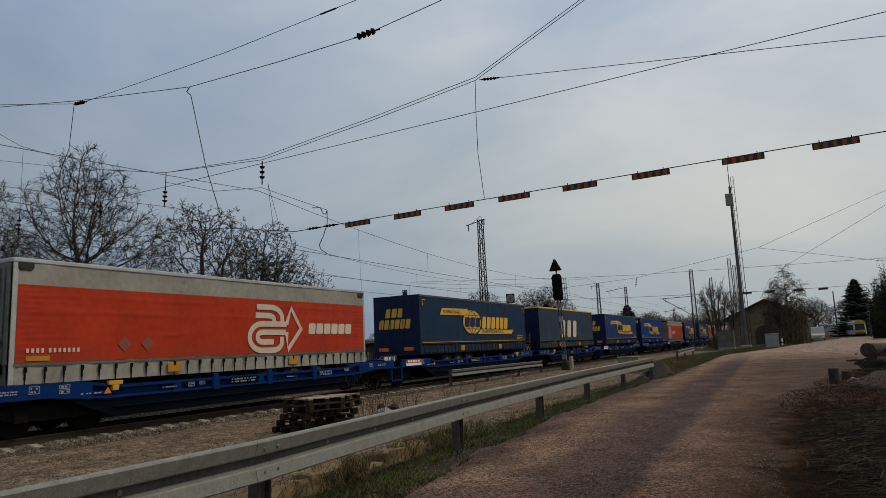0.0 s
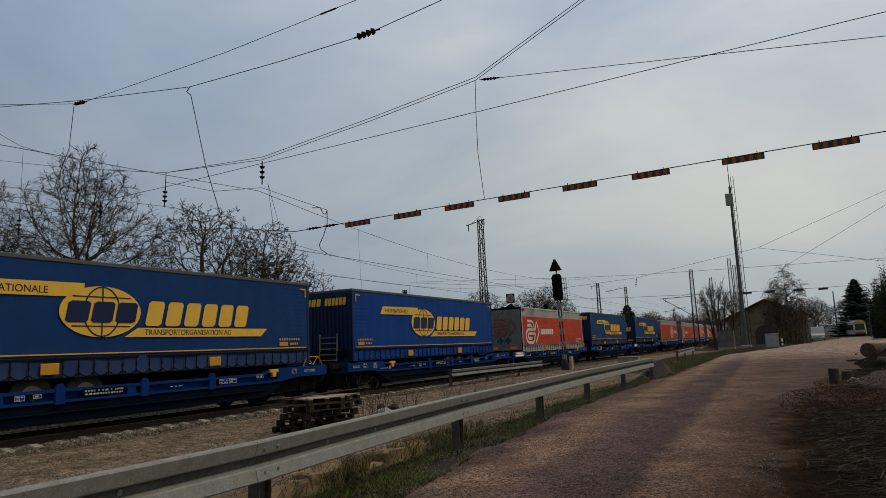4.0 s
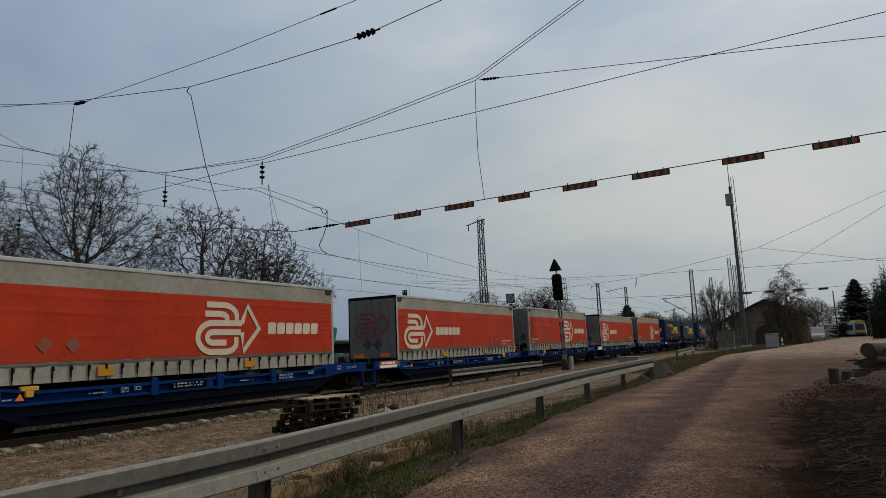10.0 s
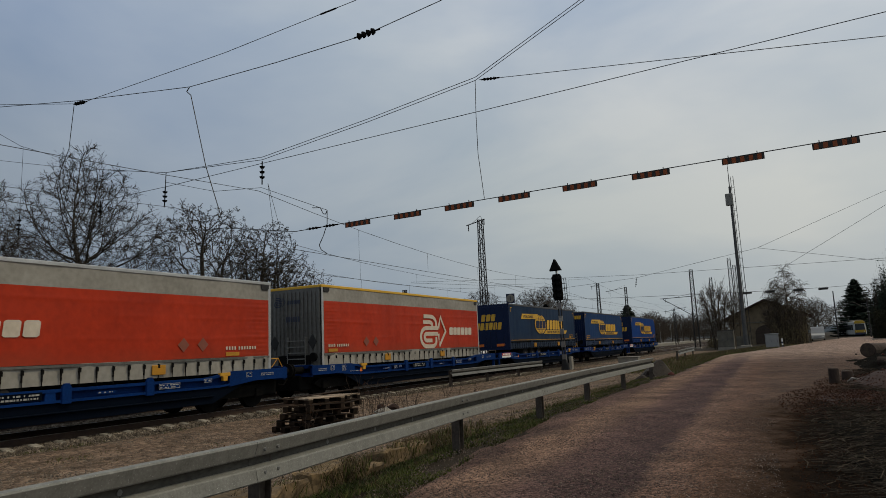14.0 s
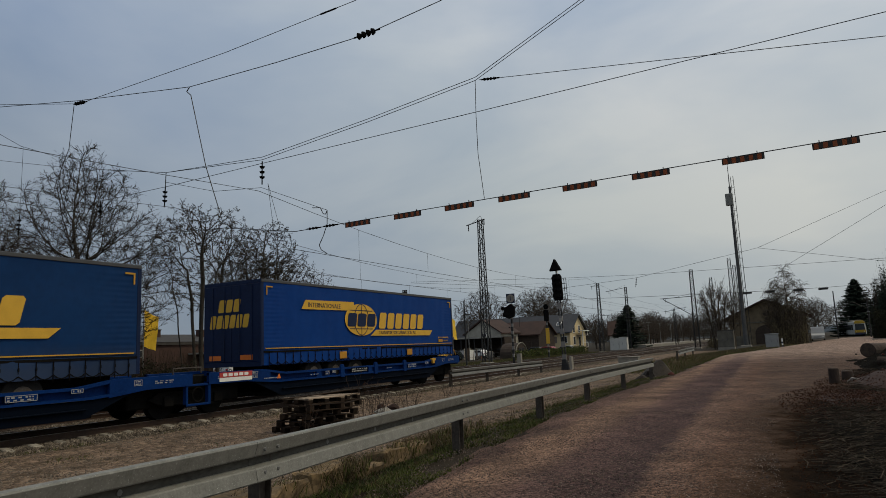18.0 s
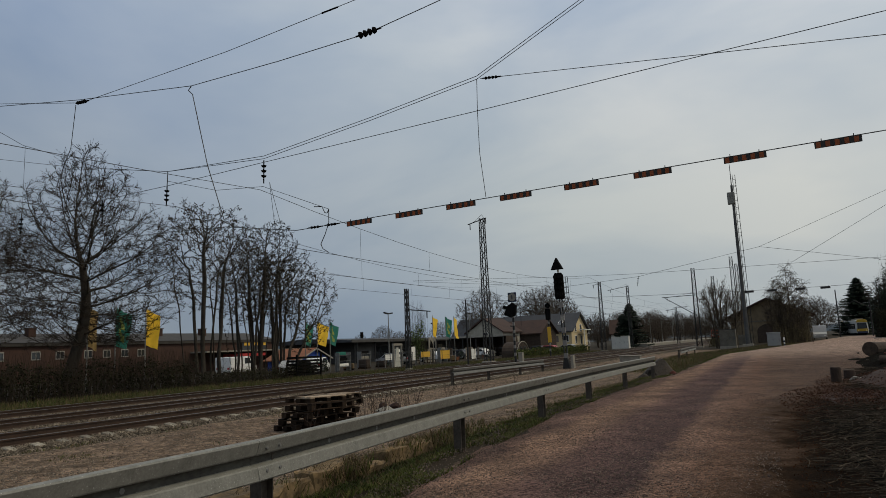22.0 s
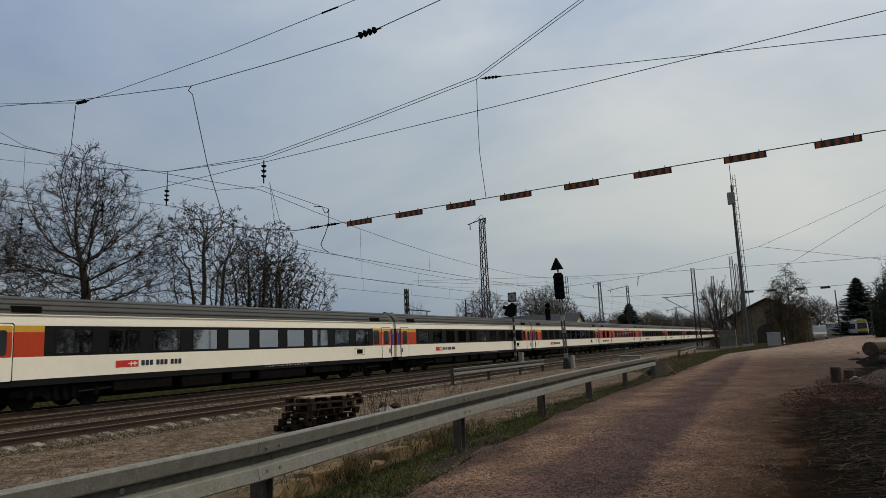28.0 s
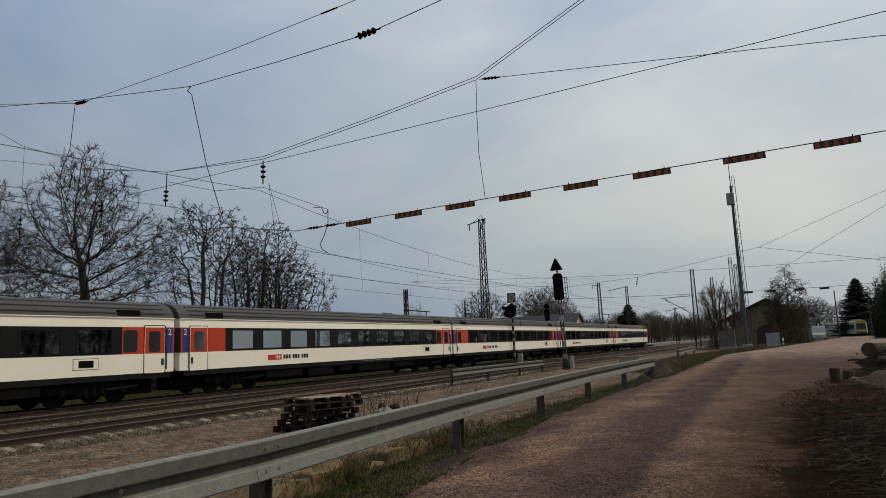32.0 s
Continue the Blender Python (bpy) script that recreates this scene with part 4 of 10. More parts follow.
        for i in range(4):
            flat(bm, [(u + 0.55 + i * 0.11, zb + 0.64), (u + 0.61 + i * 0.11, zb + 0.64), (u + 0.61 + i * 0.11, zb + 0.71), (u + 0.55 + i * 0.11, zb + 0.71)], xo + 0.02)
        tagged(part("registration_marking", bm, M_DULLY, t), kind="stuff")
        part("code_plate", box(BM(), xo + 0.018, xo + 0.03, u, u + 0.42, zb + 0.61, zb + 0.74), M_PLATE, t, "small yellow code plate")
    else:
        word(t, M_DIRTYW, ps, 4.75, zb + 0.72, 4.5, 1.28, 3, 0.25, 0.40)
    return t


# ---- articulated pocket wagon for two trailers ----
WL = 34.99


def bogie(parent, y):
    fr = ((y - 1.5, 0.55), (y - 1.2, 0.72), (y + 1.2, 0.72), (y + 1.5, 0.55), (y + 1.2, 0.42), (y + 0.4, 0.36), (y - 0.4, 0.36), (y - 1.2, 0.42))
    b = part("bogie", box(BM(), -0.92, 0.92, y - 0.25, y + 0.25, 0.45, 0.80), M_BLACK, parent, "black two-axle bogie")
    for x0 in (0.92, -1.06):
        part("side_frame", prism(BM(), fr, "x", x0, x0 + 0.14), M_BLACK, b)
    if "wset" not in PANEL:
        bm = BM()
        for s in (-1, 1):
            cyl(bm, (s * 0.69, 0, 0), (s * 0.82, 0, 0), 0.46, 0.46, 26)
            cyl(bm, (s * 0.66, 0, 0), (s * 0.69, 0, 0), 0.485, 0.485, 26)
            cyl(bm, (s * 0.82, 0, 0), (s * 0.86, 0, 0), 0.18, 0.15, 12)
        cyl(bm, (-1.02, 0, 0), (1.02, 0, 0), 0.08, 0.08, 8)
        PANEL["wset"] = mesh_of("wheelset", bm, M_BLACK)
    for dy in (-0.9, 0.9):
        w = part("wheelset", PANEL["wset"], None, b)
        w.location = (0, y + dy, 0.46)
        part("axle_box", box(BM(), 0.98, 1.14, y + dy - 0.16, y + dy + 0.16, 0.34, 0.62), M_BLACK, b, bevel=0.02)


def wagon():
    w = thing("pocket_wagon", "blue articulated pocket wagon with grimy underframe", "freight wagon", group="pocket wagons of the freight train")
    # side sills: high over the bogies, low along the pockets
    for h, (a, b) in enumerate(((0.65, 17.15), (17.75, 34.30))):
        prof = [(a, 0.86), (a, 1.19), (a + 2.3, 1.19), (a + 3.4, 1.05), (b - 3.4, 1.05), (b - 2.4, 1.19), (b, 1.19), (b, 0.86), (b - 1.5, 0.86), (b - 3.0, 0.74), (a + 3.0, 0.74), (a + 1.5, 0.86)]
        for x0, x1 in ((1.26, 1.36), (-1.36, -1.26)):
            s = 1 if x0 > 0 else -1
            inx = sorted((s * 1.16, s * 1.20))
            sill = part("side_sill", prism(BM(), prof, "x", *inx), M_BLUE, w, "blue painted sill with a recessed web", bevel=0.008)
            up = [(a, 1.19), (a + 2.3, 1.19), (a + 3.4, 1.05), (b - 3.4, 1.05), (b - 2.4, 1.19), (b, 1.19)]
            dn = [(a, 0.86), (a + 1.5, 0.86), (a + 3.0, 0.74), (b - 3.0, 0.74), (b - 1.5, 0.86), (b, 0.86)]
            part("top_flange", prism(BM(), up + [(y, z - 0.07) for y, z in up[::-1]], "x", x0 - 0.06 if s > 0 else x0, x1 if s > 0 else x1 + 0.06), M_BLUE, sill)
            part("bottom_flange", prism(BM(), dn + [(y, z + 0.06) for y, z in dn[::-1]], "x", x0 - 0.06 if s > 0 else x0, x1 if s > 0 else x1 + 0.06), M_BLUE, sill)
            for e in ([(a, 0.86), (a, 1.19), (a + 2.6, 1.15), (a + 2.6, 0.76), (a + 1.5, 0.86)], [(b - 2.6, 0.74), (b - 2.6, 1.16), (b - 2.4, 1.19), (b, 1.19), (b, 0.86), (b - 1.5, 0.86)]):
                part("end_plate", prism(BM(), e, "x", *sorted((s * 1.27, s * 1.358))), M_BLUE, sill, "flush plate with stencilled panels")
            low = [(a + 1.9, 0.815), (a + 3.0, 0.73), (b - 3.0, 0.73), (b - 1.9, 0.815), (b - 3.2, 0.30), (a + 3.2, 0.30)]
            part("lower_truss", prism(BM(), low, "x", x0 - 0.02 if x0 > 0 else x0, x1 - 0.06 if x0 > 0 else x1), M_BLUELOW, w, "blue lower web with shade put into its dark colour")
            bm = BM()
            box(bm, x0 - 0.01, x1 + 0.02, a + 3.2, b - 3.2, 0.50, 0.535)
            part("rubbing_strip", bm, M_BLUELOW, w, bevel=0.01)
            for i in range(3):
                y = a + 5.0 + i * 3.3
                part("stiffener", prism(BM(), ((y, 0.75), (y + 0.3, 0.75), (y + 0.26, 1.02), (y + 0.04, 1.02)), "x", x0 - 0.03, x1 - 0.01), M_BLUE, w, bevel=0.01)
        part("pocket_floor", box(BM(), -1.26, 1.26, a + 3.0, b - 3.0, 0.30, 0.40), M_BLACK, w)
        part("pocket_wall", box(BM(), -1.0, -0.94, a + 2.6, b - 2.6, 0.22, 1.05), M_BLACK, w)
        for p in (a, b - 2.2):
            part("deck", box(BM(), -1.26, 1.26, p, p + 2.2, 0.95, 1.10), M_BLACK, w)
        # bracket posts that rise over the sill, and framed stencil panels
        for i in range(3):
            y = a + 6.4 + i * 2.3
            part("bracket_post", prism(BM(), ((y, 0.70), (y + 0.24, 0.70), (y + 0.24, 1.06), (y + 0.18, 1.17), (y + 0.06, 1.17), (y, 1.06)), "x", 1.30, 1.395), M_BLUE, w, bevel=0.012)
        for k, (p0, z, L, hh, framed) in enumerate(((a + 0.30, 0.97, 0.62, 0.13, 0), (a + 1.05, 0.98, 0.24, 0.17, 1), (a + 1.75, 1.05, 0.26, 0.09, 1), (a + 1.75, 0.94, 0.26, 0.09, 1), (a + 2.25, 0.86, 0.7, 0.07, 0), (a + 4.6, 0.86, 0.6, 0.06, 0), (a + 5.5, 0.85, 0.22, 0.12, 1), (a + 5.9, 0.88, 0.2, 0.09, 1), (a + 7.1, 0.83, 1.15, 0.18, 0), (a + 9.6, 0.86, 0.5, 0.06, 0), (a + 11.4, 0.84, 0.7, 0.14, 1), (b - 3.6, 0.92, 0.3, 0.10, 1), (b - 1.9, 0.98, 0.24, 0.15, 1), (b - 1.3, 0.98, 0.7, 0.12, 0))):
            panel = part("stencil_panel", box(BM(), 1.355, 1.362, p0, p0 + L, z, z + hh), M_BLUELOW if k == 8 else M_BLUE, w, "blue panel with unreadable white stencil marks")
            bm = BM()
            if framed:
                for u, v, z0, z1 in ((p0, p0 + L, z, z + 0.012), (p0, p0 + L, z + hh - 0.012, z + hh), (p0, p0 + 0.012, z + 0.012, z + hh - 0.012), (p0 + L - 0.012, p0 + L, z + 0.012, z + hh - 0.012)):
                    box(bm, 1.362, 1.366, u, v, z0, z1)
            rows = 2 if hh > 0.1 else 1
            u, row = p0 + 0.04, 0
            rz_ = random.Random(int(p0 * 10) + k)
            while row < rows:
                q = rz_.uniform(0.02, 0.09)
                if u + q > p0 + L - 0.03:
                    u, row = p0 + 0.04, row + 1
                    continue
                zz = z + hh * ((0.58 if row == 0 else 0.16) if rows == 2 else 0.28)
                box(bm, 1.362, 1.366, u, u + q, zz, zz + hh * (0.22 if rows == 2 else 0.44))
                u += q + rz_.choice((0.02, 0.03, 0.08))
            tagged(part("stencil_marking", bm, M_STENCIL, panel, "white unreadable stencil lines"), kind="stuff")
        bm = BM()
        prism(bm, ((a + 2.9, 0.86), (a + 3.1, 0.86), (a + 3.0, 1.02)), "x", 1.36, 1.366)
        part("warning_triangle", bm, M_ORANGE, w, "small orange warning triangle")
        bm = BM()
        c = a + 3.0 if h == 0 else b - 3.0
        box(bm, 1.30, 1.40, c, c + 0.40, 1.06, 1.16)
        prism(bm, ((c + 0.12, 0.92), (c + 0.28, 0.92), (c + 0.30, 1.06), (c + 0.10, 1.06)), "x", 1.30, 1.40)
        part("latch", bm, M_DULLY, w, "yellow locking latch", bevel=0.01)
    part("maker_plate", box(BM(), 1.36, 1.372, 18.15, 19.5, 1.02, 1.17), plain("red_plate", (0.42, 0.04, 0.03)), w, "small red maker's plate")
    part("maker_plate", box(BM(), 1.36, 1.372, 18.15, 19.5, 0.90, 1.012), M_WHITE, w)
    word(w, M_WHITE, put_side(1.373), 18.28, 1.05, 1.1, 0.09, 5, 0.0, 0.25)
    # articulation: cover and hand-wheel box
    part("joint_frame", box(box(BM(), -1.1, 1.1, 17.0, 17.9, 0.80, 1.12), 1.05, 1.28, 17.25, 18.0, 0.30, 0.36), M_BLACK, w)
    bm = BM()
    for z0, z1 in ((0.30, 0.36), (0.84, 0.90)):
        box(bm, 1.20, 1.34, 16.95, 17.85, z0, z1)
    box(bm, 1.20, 1.34, 16.95, 17.02, 0.30, 0.90)
    box(bm, 1.20, 1.34, 17.75, 17.85, 0.30, 0.90)
    part("brake_box", bm, M_BLUE, w, bevel=0.01)
    bm = BM()
    ring = []
    for k in range(20):
        u = radians(18 * k)
        ring.append([bm.verts.new((1.3 + 0.025 * math.cos(radians(72 * j)), 17.4 + (0.2 + 0.025 * math.sin(radians(72 * j))) * math.cos(u), 0.6 + (0.2 + 0.025 * math.sin(radians(72 * j))) * math.sin(u))) for j in range(5)])
    for k in range(20):
        for j in range(5):
            bm.faces.new((ring[k][j], ring[(k + 1) % 20][j], ring[(k + 1) % 20][(j + 1) % 5], ring[k][(j + 1) % 5]))
    part("hand_wheel", bm, M_BLACK, w)
    bm = BM()
    path(bm, [(1.2, 16.6, 1.2), (1.2, 16.6, 1.36), (1.2, 17.6, 1.36), (1.2, 17.6, 1.2)], 0.02)
    part("grab_rail", bm, M_POST, w)
    for y in (2.6, 17.45, 32.35):
        bogie(w, y)
        # plain black blocks added to keep light from the ground under the bogies
        part("brake_gear", box(box(BM(), -0.85, 0.85, y - 2.0, y - 0.35, 0.32, 0.86), -0.85, 0.85, y + 0.35, y + 2.0, 0.32, 0.86), M_BLACK, w, "added black block that shuts out light between the wheels", bevel=0.04)
    # ends: headstock, buffers, hook
    for y, s in ((0.65, -1), (34.30, 1)):
        part("headstock", box(BM(), -1.3, 1.3, min(y, y + 0.12 * -s), max(y, y + 0.12 * -s), 0.80, 1.22), M_BLUE, w, bevel=0.01)
        for x in (-0.875, 0.875):
            bm = cyl(BM(), (x, y, 1.05), (x, y + 0.42 * s, 1.05), 0.13, 0.11, 14)
            cyl(bm, (x, y + 0.42 * s, 1.05), (x, y + 0.60 * s, 1.05), 0.10, 0.10, 14)
            cyl(bm, (x, y + 0.58 * s, 1.05), (x, y + 0.64 * s, 1.05), 0.24, 0.24, 18)
            part("buffer", bm, M_BLACK, w)
        bm = BM()
        box(bm, -0.05, 0.05, min(y, y + 0.5 * s), max(y, y + 0.5 * s), 0.93, 1.05)
        path(bm, [(0.3, y, 0.85), (0.3, y + 0.3 * s, 0.55), (0.3, y + 0.6 * s, 0.6)], 0.03)
        path(bm, [(-0.3, y, 0.85), (-0.3, y + 0.3 * s, 0.55), (-0.3, y + 0.6 * s, 0.6)], 0.03)
        part("coupling", bm, M_BLACK, w)
    bm = BM()
    y = 33.7
    path(bm, [(1.22, y - 0.55, 1.17), (1.22, y - 0.32, 1.50), (1.22, y + 0.32, 1.50), (1.22, y + 0.55, 1.17)], 0.02)
    path(bm, [(1.22, y - 0.28, 1.50), (1.22, y, 1.22), (1.22, y + 0.28, 1.50)], 0.014)
    part("end_handrail", bm, M_PLATE, w, "low weathered yellow guard frame")
    return w


FREIGHT_V = 14.21
FREIGHT = []          # (thing, where its y = 0 stands at 0 s)
w0 = wagon()
for i in range(8):
    ob = w0 if i == 0 else copy_thing(w0, pose(TRACKS[0], 0, 0))
    FREIGHT.append((ob, 7.55 + WL * i))
KINDS = {"A0": ("red", True, 1.20, 4.02), "L1": ("blue", False, 1.36, 4.13), "D2": ("navy", True, 1.30, 4.14), "L3": ("blue", False, 1.30, 4.10), "L4": ("blue", True, 1.25, 4.08),
         "A5": ("red", False, 1.14, 4.0), "L6": ("blue", True, 1.28, 4.12), "A12": ("red", True, 1.14, 4.12), "L15": ("blue", False, 1.30, 4.10)}
LABELS = {"red": "semi-trailer with an orange-red and dirty grey tarpaulin", "blue": "semi-trailer with a dark blue tarpaulin and yellow graphics", "navy": "grimy navy semi-trailer with a yellow roof edge"}
TARPS = {"L1": M_TARPDULL, "L6": M_TARPMID, "L4": M_TARPVIVID, "L15": M_TARPVIVID}
M_ROOFEDGE = plain("grimy_roof_edge", (0.05, 0.052, 0.055), 0.6)
made = {}
ORDER = (("A0", 8.85), ("L1", 27.25), ("D2", 43.8), ("L3", 62.18), ("L4", 78.68), ("A5", 97.35), ("L6", 113.88), ("L3", 132.35), ("A0", 148.86), ("A5", 167.28), ("A0", 183.88), ("A5", 202.28), ("A12", 218.85), ("L1", 237.3), ("L6", 254.12), ("L15", 272.52))
for i, (k, y) in enumerate(ORDER):
    if k not in made:
        st, nose, zb, zt = KINDS[k]
        made[k] = trailer(st, nose, zb, zt, i * 1.7, LABELS[st] + (", nose first" if nose else ", rear doors first"), M_YELLOW if k == "A12" else M_ROOFEDGE if st == "blue" else None, TARPS.get(k))
        ob = made[k]
    else:
        ob = copy_thing(made[k], pose(TRACKS[0], 0, 0))
    FREIGHT.append((ob, y))

# ---- express coaches (y = 0 at the end that leads, near side at +x) ----
CL, CW = 26.4, 1.41
PASS_V = 44.05


def hull(bm, poly, y0, y1, taper=0.0):
    """A closed (x, z) section drawn along y, drawn in a little at both ends."""
    n = len(poly)
    rings = []
    for y, k in ((y0, 1 - taper), (y0 + 0.25, 1.0), (y1 - 0.25, 1.0), (y1, 1 - taper)):
        rings.append([bm.verts.new((x * k, y, z)) for x, z in poly])
    for a, b in zip(rings, rings[1:]):
        for i in range(n):
            bm.faces.new((a[i], a[(i + 1) % n], b[(i + 1) % n], b[i]))
    bm.faces.new(rings[0][::-1])
    bm.faces.new(rings[-1])
    return bm


def rrect(y0, y1, z0, z1, r=0.08):
    return [(y0 + r, z0), (y1 - r, z0), (y1, z0 + r), (y1, z1 - r), (y1 - r, z1), (y0 + r, z1), (y0, z1 - r), (y0, z0 + r)]


def coach(kind):
    lab = {"first": "cream and black express coach with orange ends and a yellow stripe", "second": "cream and black express coach with orange doors", "restaurant": "cream and orange-red restaurant coach"}[kind]
    c = thing("express_coach", lab, "railway coach", group="coaches of the express train")
    a, b = 0.16, CL - 0.16
    part("lower_body", hull(BM(), ((-CW, 1.10), (CW, 1.10), (CW, 1.87), (-CW, 1.87)), a, b, 0.03), M_CREAM, c, "cream painted lower body side")
    part("upper_body", hull(BM(), ((-CW, 2.94), (CW, 2.94), (CW, 3.0), (CW - 0.03, 3.32), (-CW + 0.03, 3.32), (-CW, 3.0)), a, b, 0.03), M_CREAM, c, "cream painted cant rail")
    rf = [(CW - 0.02, 3.32), (CW - 0.10, 3.55), (CW - 0.32, 3.80), (CW - 0.70, 3.97), (0.3, 4.04), (-0.3, 4.04), (-CW + 0.70, 3.97), (-CW + 0.32, 3.80), (-CW + 0.10, 3.55), (-CW + 0.02, 3.32)]
    roof = part("roof", hull(BM(), rf, a - 0.02, b + 0.02, 0.03), M_CROOF, c, "dark grey ribbed roof")
    bm = BM()
    for (x, z) in ((CW - 0.06, 3.50), (CW - 0.2, 3.70), (CW - 0.45, 3.88)):
        box(bm, x - 0.012, x + 0.018, a + 0.5, b - 0.5, z - 0.012, z + 0.016)
    part("roof_rib", bm, M_CROOF, roof)
    for y in (1.3, CL - 3.2):
        part("roof_vent", box(BM(), CW - 0.15, CW - 0.03, y + 0.3, y + 1.35, 3.38, 3.62), M_BLACK, roof, "dark intake grille", bevel=0.02)
    part("gutter", box(BM(), CW - 0.02, CW + 0.02, a, b, 3.30, 3.335), M_CREAM, c)
    # window band: pierced side walls with mirror-tinted panes on both sides
    x = CW + 0.004
    ends = M_CORANGE
    if kind == "restaurant":
        y0, y1 = 0.45, CL - 0.45
        wins = [(1.81, 3.23), (3.98, 5.43)] + [(8.75 + i * 1.9, 10.18 + i * 1.9) for i in range(8)]
    else:
        y0, y1 = 2.75, 23.7
        wins = [(3.2 + i * 2.07, 4.6 + i * 2.07) for i in range(10)]
    for sx in (1, -1):
        bm = BM()
        xa, xb = sorted((sx * (CW - 0.05), sx * CW))
        for p, q in zip([y0] + [w[1] for w in wins], [w[0] for w in wins] + [y1]):
            box(bm, xa, xb, p, q, 1.87, 2.94)
        for p, q in wins:
            box(bm, xa, xb, p, q, 1.87, 1.97)
            box(bm, xa, xb, p, q, 2.82, 2.94)
        bmesh.ops.remove_doubles(bm, verts=list(bm.verts), dist=0.0005)
        part("window_band", bm, M_CORANGE if kind == "restaurant" else M_CBAND, c, "orange-red band" if kind == "restaurant" else "glossy black window band")
        for p, q in ((0.18, y0), (y1, CL - 0.18)):
            part("end_panel", box(BM(), xa, xb, p, q, 1.87, 2.72 if kind == "first" else 2.94), ends, c, "orange-red end panel")
            if kind == "first":
                part("class_stripe", box(BM(), xa, xb, p, q, 2.72, 2.94), M_YELLOW, c, "yellow first-class stripe")
    for p, q in ((0.18, 0.26), (2.3, 2.36), (CL - 2.46, CL - 2.4), (CL - 0.26, CL - 0.18)) if kind != "restaurant" else ((0.18, 0.26), (5.6, 5.66), (8.3, 8.36), (CL - 2.4, CL - 2.34), (CL - 0.26, CL - 0.18)):
        part("cross_wall", box(BM(), -CW + 0.05, CW - 0.05, p, q, 1.87, 2.94), M_LGREY, c, "grey inner wall")
    for p, q in wins:
        bm = BM()
        for u, v, z0, z1 in ((p - 0.05, p, 1.92, 2.87), (q, q + 0.05, 1.92, 2.87), (p, q, 1.92, 1.97), (p, q, 2.82, 2.87)):
            box(bm, CW, CW + 0.012, u, v, z0, z1)
        f = part("window_frame", bm, M_CBAND, c)
        for xx in (CW - 0.02, -CW + 0.012):
            g = part("pane", box(BM(), xx, xx + 0.008, p, q, 1.97, 2.82), M_CGLASS, f, "tinted glass that mirrors the sky")
            g.visible_shadow = False
    bm = BM()
    for i, (p, q) in enumerate(wins):
        for xx in (-1.2, 0.25) if kind != "restaurant" else (-1.15, 0.7):
            box(bm, xx, xx + (0.95 if kind != "restaurant" else 0.4), q + 0.06, q + 0.22, 1.87, 2.22 + 0.04 * (i % 3))
    tagged(part("seat_rows", bm, M_LGREY if kind != "restaurant" else M_DARKRED, c, "seat backs behind the glass", bevel=0.03), kind="stuff")
    if kind == "restaurant":
        bm = BM()
        for p, q in wins[2:]:
            cyl(bm, (CW - 0.3, (p + q) / 2, 1.87), (CW - 0.3, (p + q) / 2, 2.08), 0.07, 0.10, 10)
        part("table_lamps", bm, M_WHITE, c, "small white table lamps")
    # toilet window, doors
    for s, e in ((1, 0.0), (-1, CL)):
        def Y(v):
            return e + s * v
        if kind != "restaurant" or s > 0:
            o = 0.0 if kind != "restaurant" else 5.98
            lo, hi = sorted((Y(0.66 + o), Y(1.66 + o)))
            d = part("door", flat(BM(), rrect(lo, hi, 1.08, 3.0, 0.05), x - 0.003, 0.012), M_CREAM, c, "plug door")
            part("door_seal", flat(BM(), rrect(lo - 0.04, hi + 0.04, 1.04, 3.03, 0.05), x - 0.008, 0.008), M_BLACK, d)
            part("door_panel", flat(BM(), rrect(lo + 0.02, hi - 0.02, 1.87, 2.93 if kind != "first" else 2.72, 0.03), x + 0.009, 0.003), ends, d)
            if kind == "first":
                part("door_stripe_top", flat(BM(), rrect(lo + 0.02, hi - 0.02, 2.724, 2.93, 0.02), x + 0.009, 0.003), M_YELLOW, d)
            wl, wh = sorted((Y(0.90 + o), Y(1.46 + o)))
            part("door_window", flat(BM(), rrect(wl, wh, 1.93, 2.78, 0.06), x + 0.012, 0.006), M_GLASS, d)
            hl, hh = sorted((Y(0.72 + o), Y(0.84 + o)))
            part("door_handle", flat(BM(), rrect(hl, hh, 1.38, 1.66, 0.03), x + 0.010, 0.02), M_INK, d)
            rl, rh = sorted((Y(0.58 + o), Y(0.62 + o)))
            part("grab_rail", box(BM(), x + 0.02, x + 0.05, rl, rh, 1.2, 2.9), M_INK, c)
        bl, bh = sorted((Y(0.26), Y(0.56 if kind != "restaurant" else 0.42)))
        part("door_stripe", flat(BM(), [(bl, 1.87), (bh, 1.87), (bh, 2.93), (bl, 2.93)], x - 0.002, 0.004), M_CBLUE, c, "vertical colour stripe beside the door")
        if kind != "restaurant":
            text("class_number", "1" if kind == "first" else "2", 0.38, M_WHITE, c, Matrix.Translation((x + 0.004, bl + 0.05, 2.62)) @ SIDE)
        if kind != "restaurant" and s < 0:
            wl, wh = sorted((Y(2.0), Y(2.64)))
            part("pane", flat(BM(), rrect(wl, wh, 1.95, 2.82, 0.08), x, 0.008), M_GLASS, c)
    part("display_frame", flat(BM(), [(CL - 4.72, 1.34), (CL - 3.68, 1.34), (CL - 3.68, 1.76), (CL - 4.72, 1.76)], x - 0.002, 0.004), M_CROOF, c)
    part("display_field", flat(BM(), [(CL - 4.70, 1.36), (CL - 3.70, 1.36), (CL - 3.70, 1.74), (CL - 4.70, 1.74)], x, 0.004), M_CREAM, c)
    part("display", flat(BM(), [(CL - 4.5, 1.42), (CL - 3.9, 1.42), (CL - 3.9, 1.68), (CL - 4.5, 1.68)], x, 0.012), M_BLACK, c, "small dark destination display")
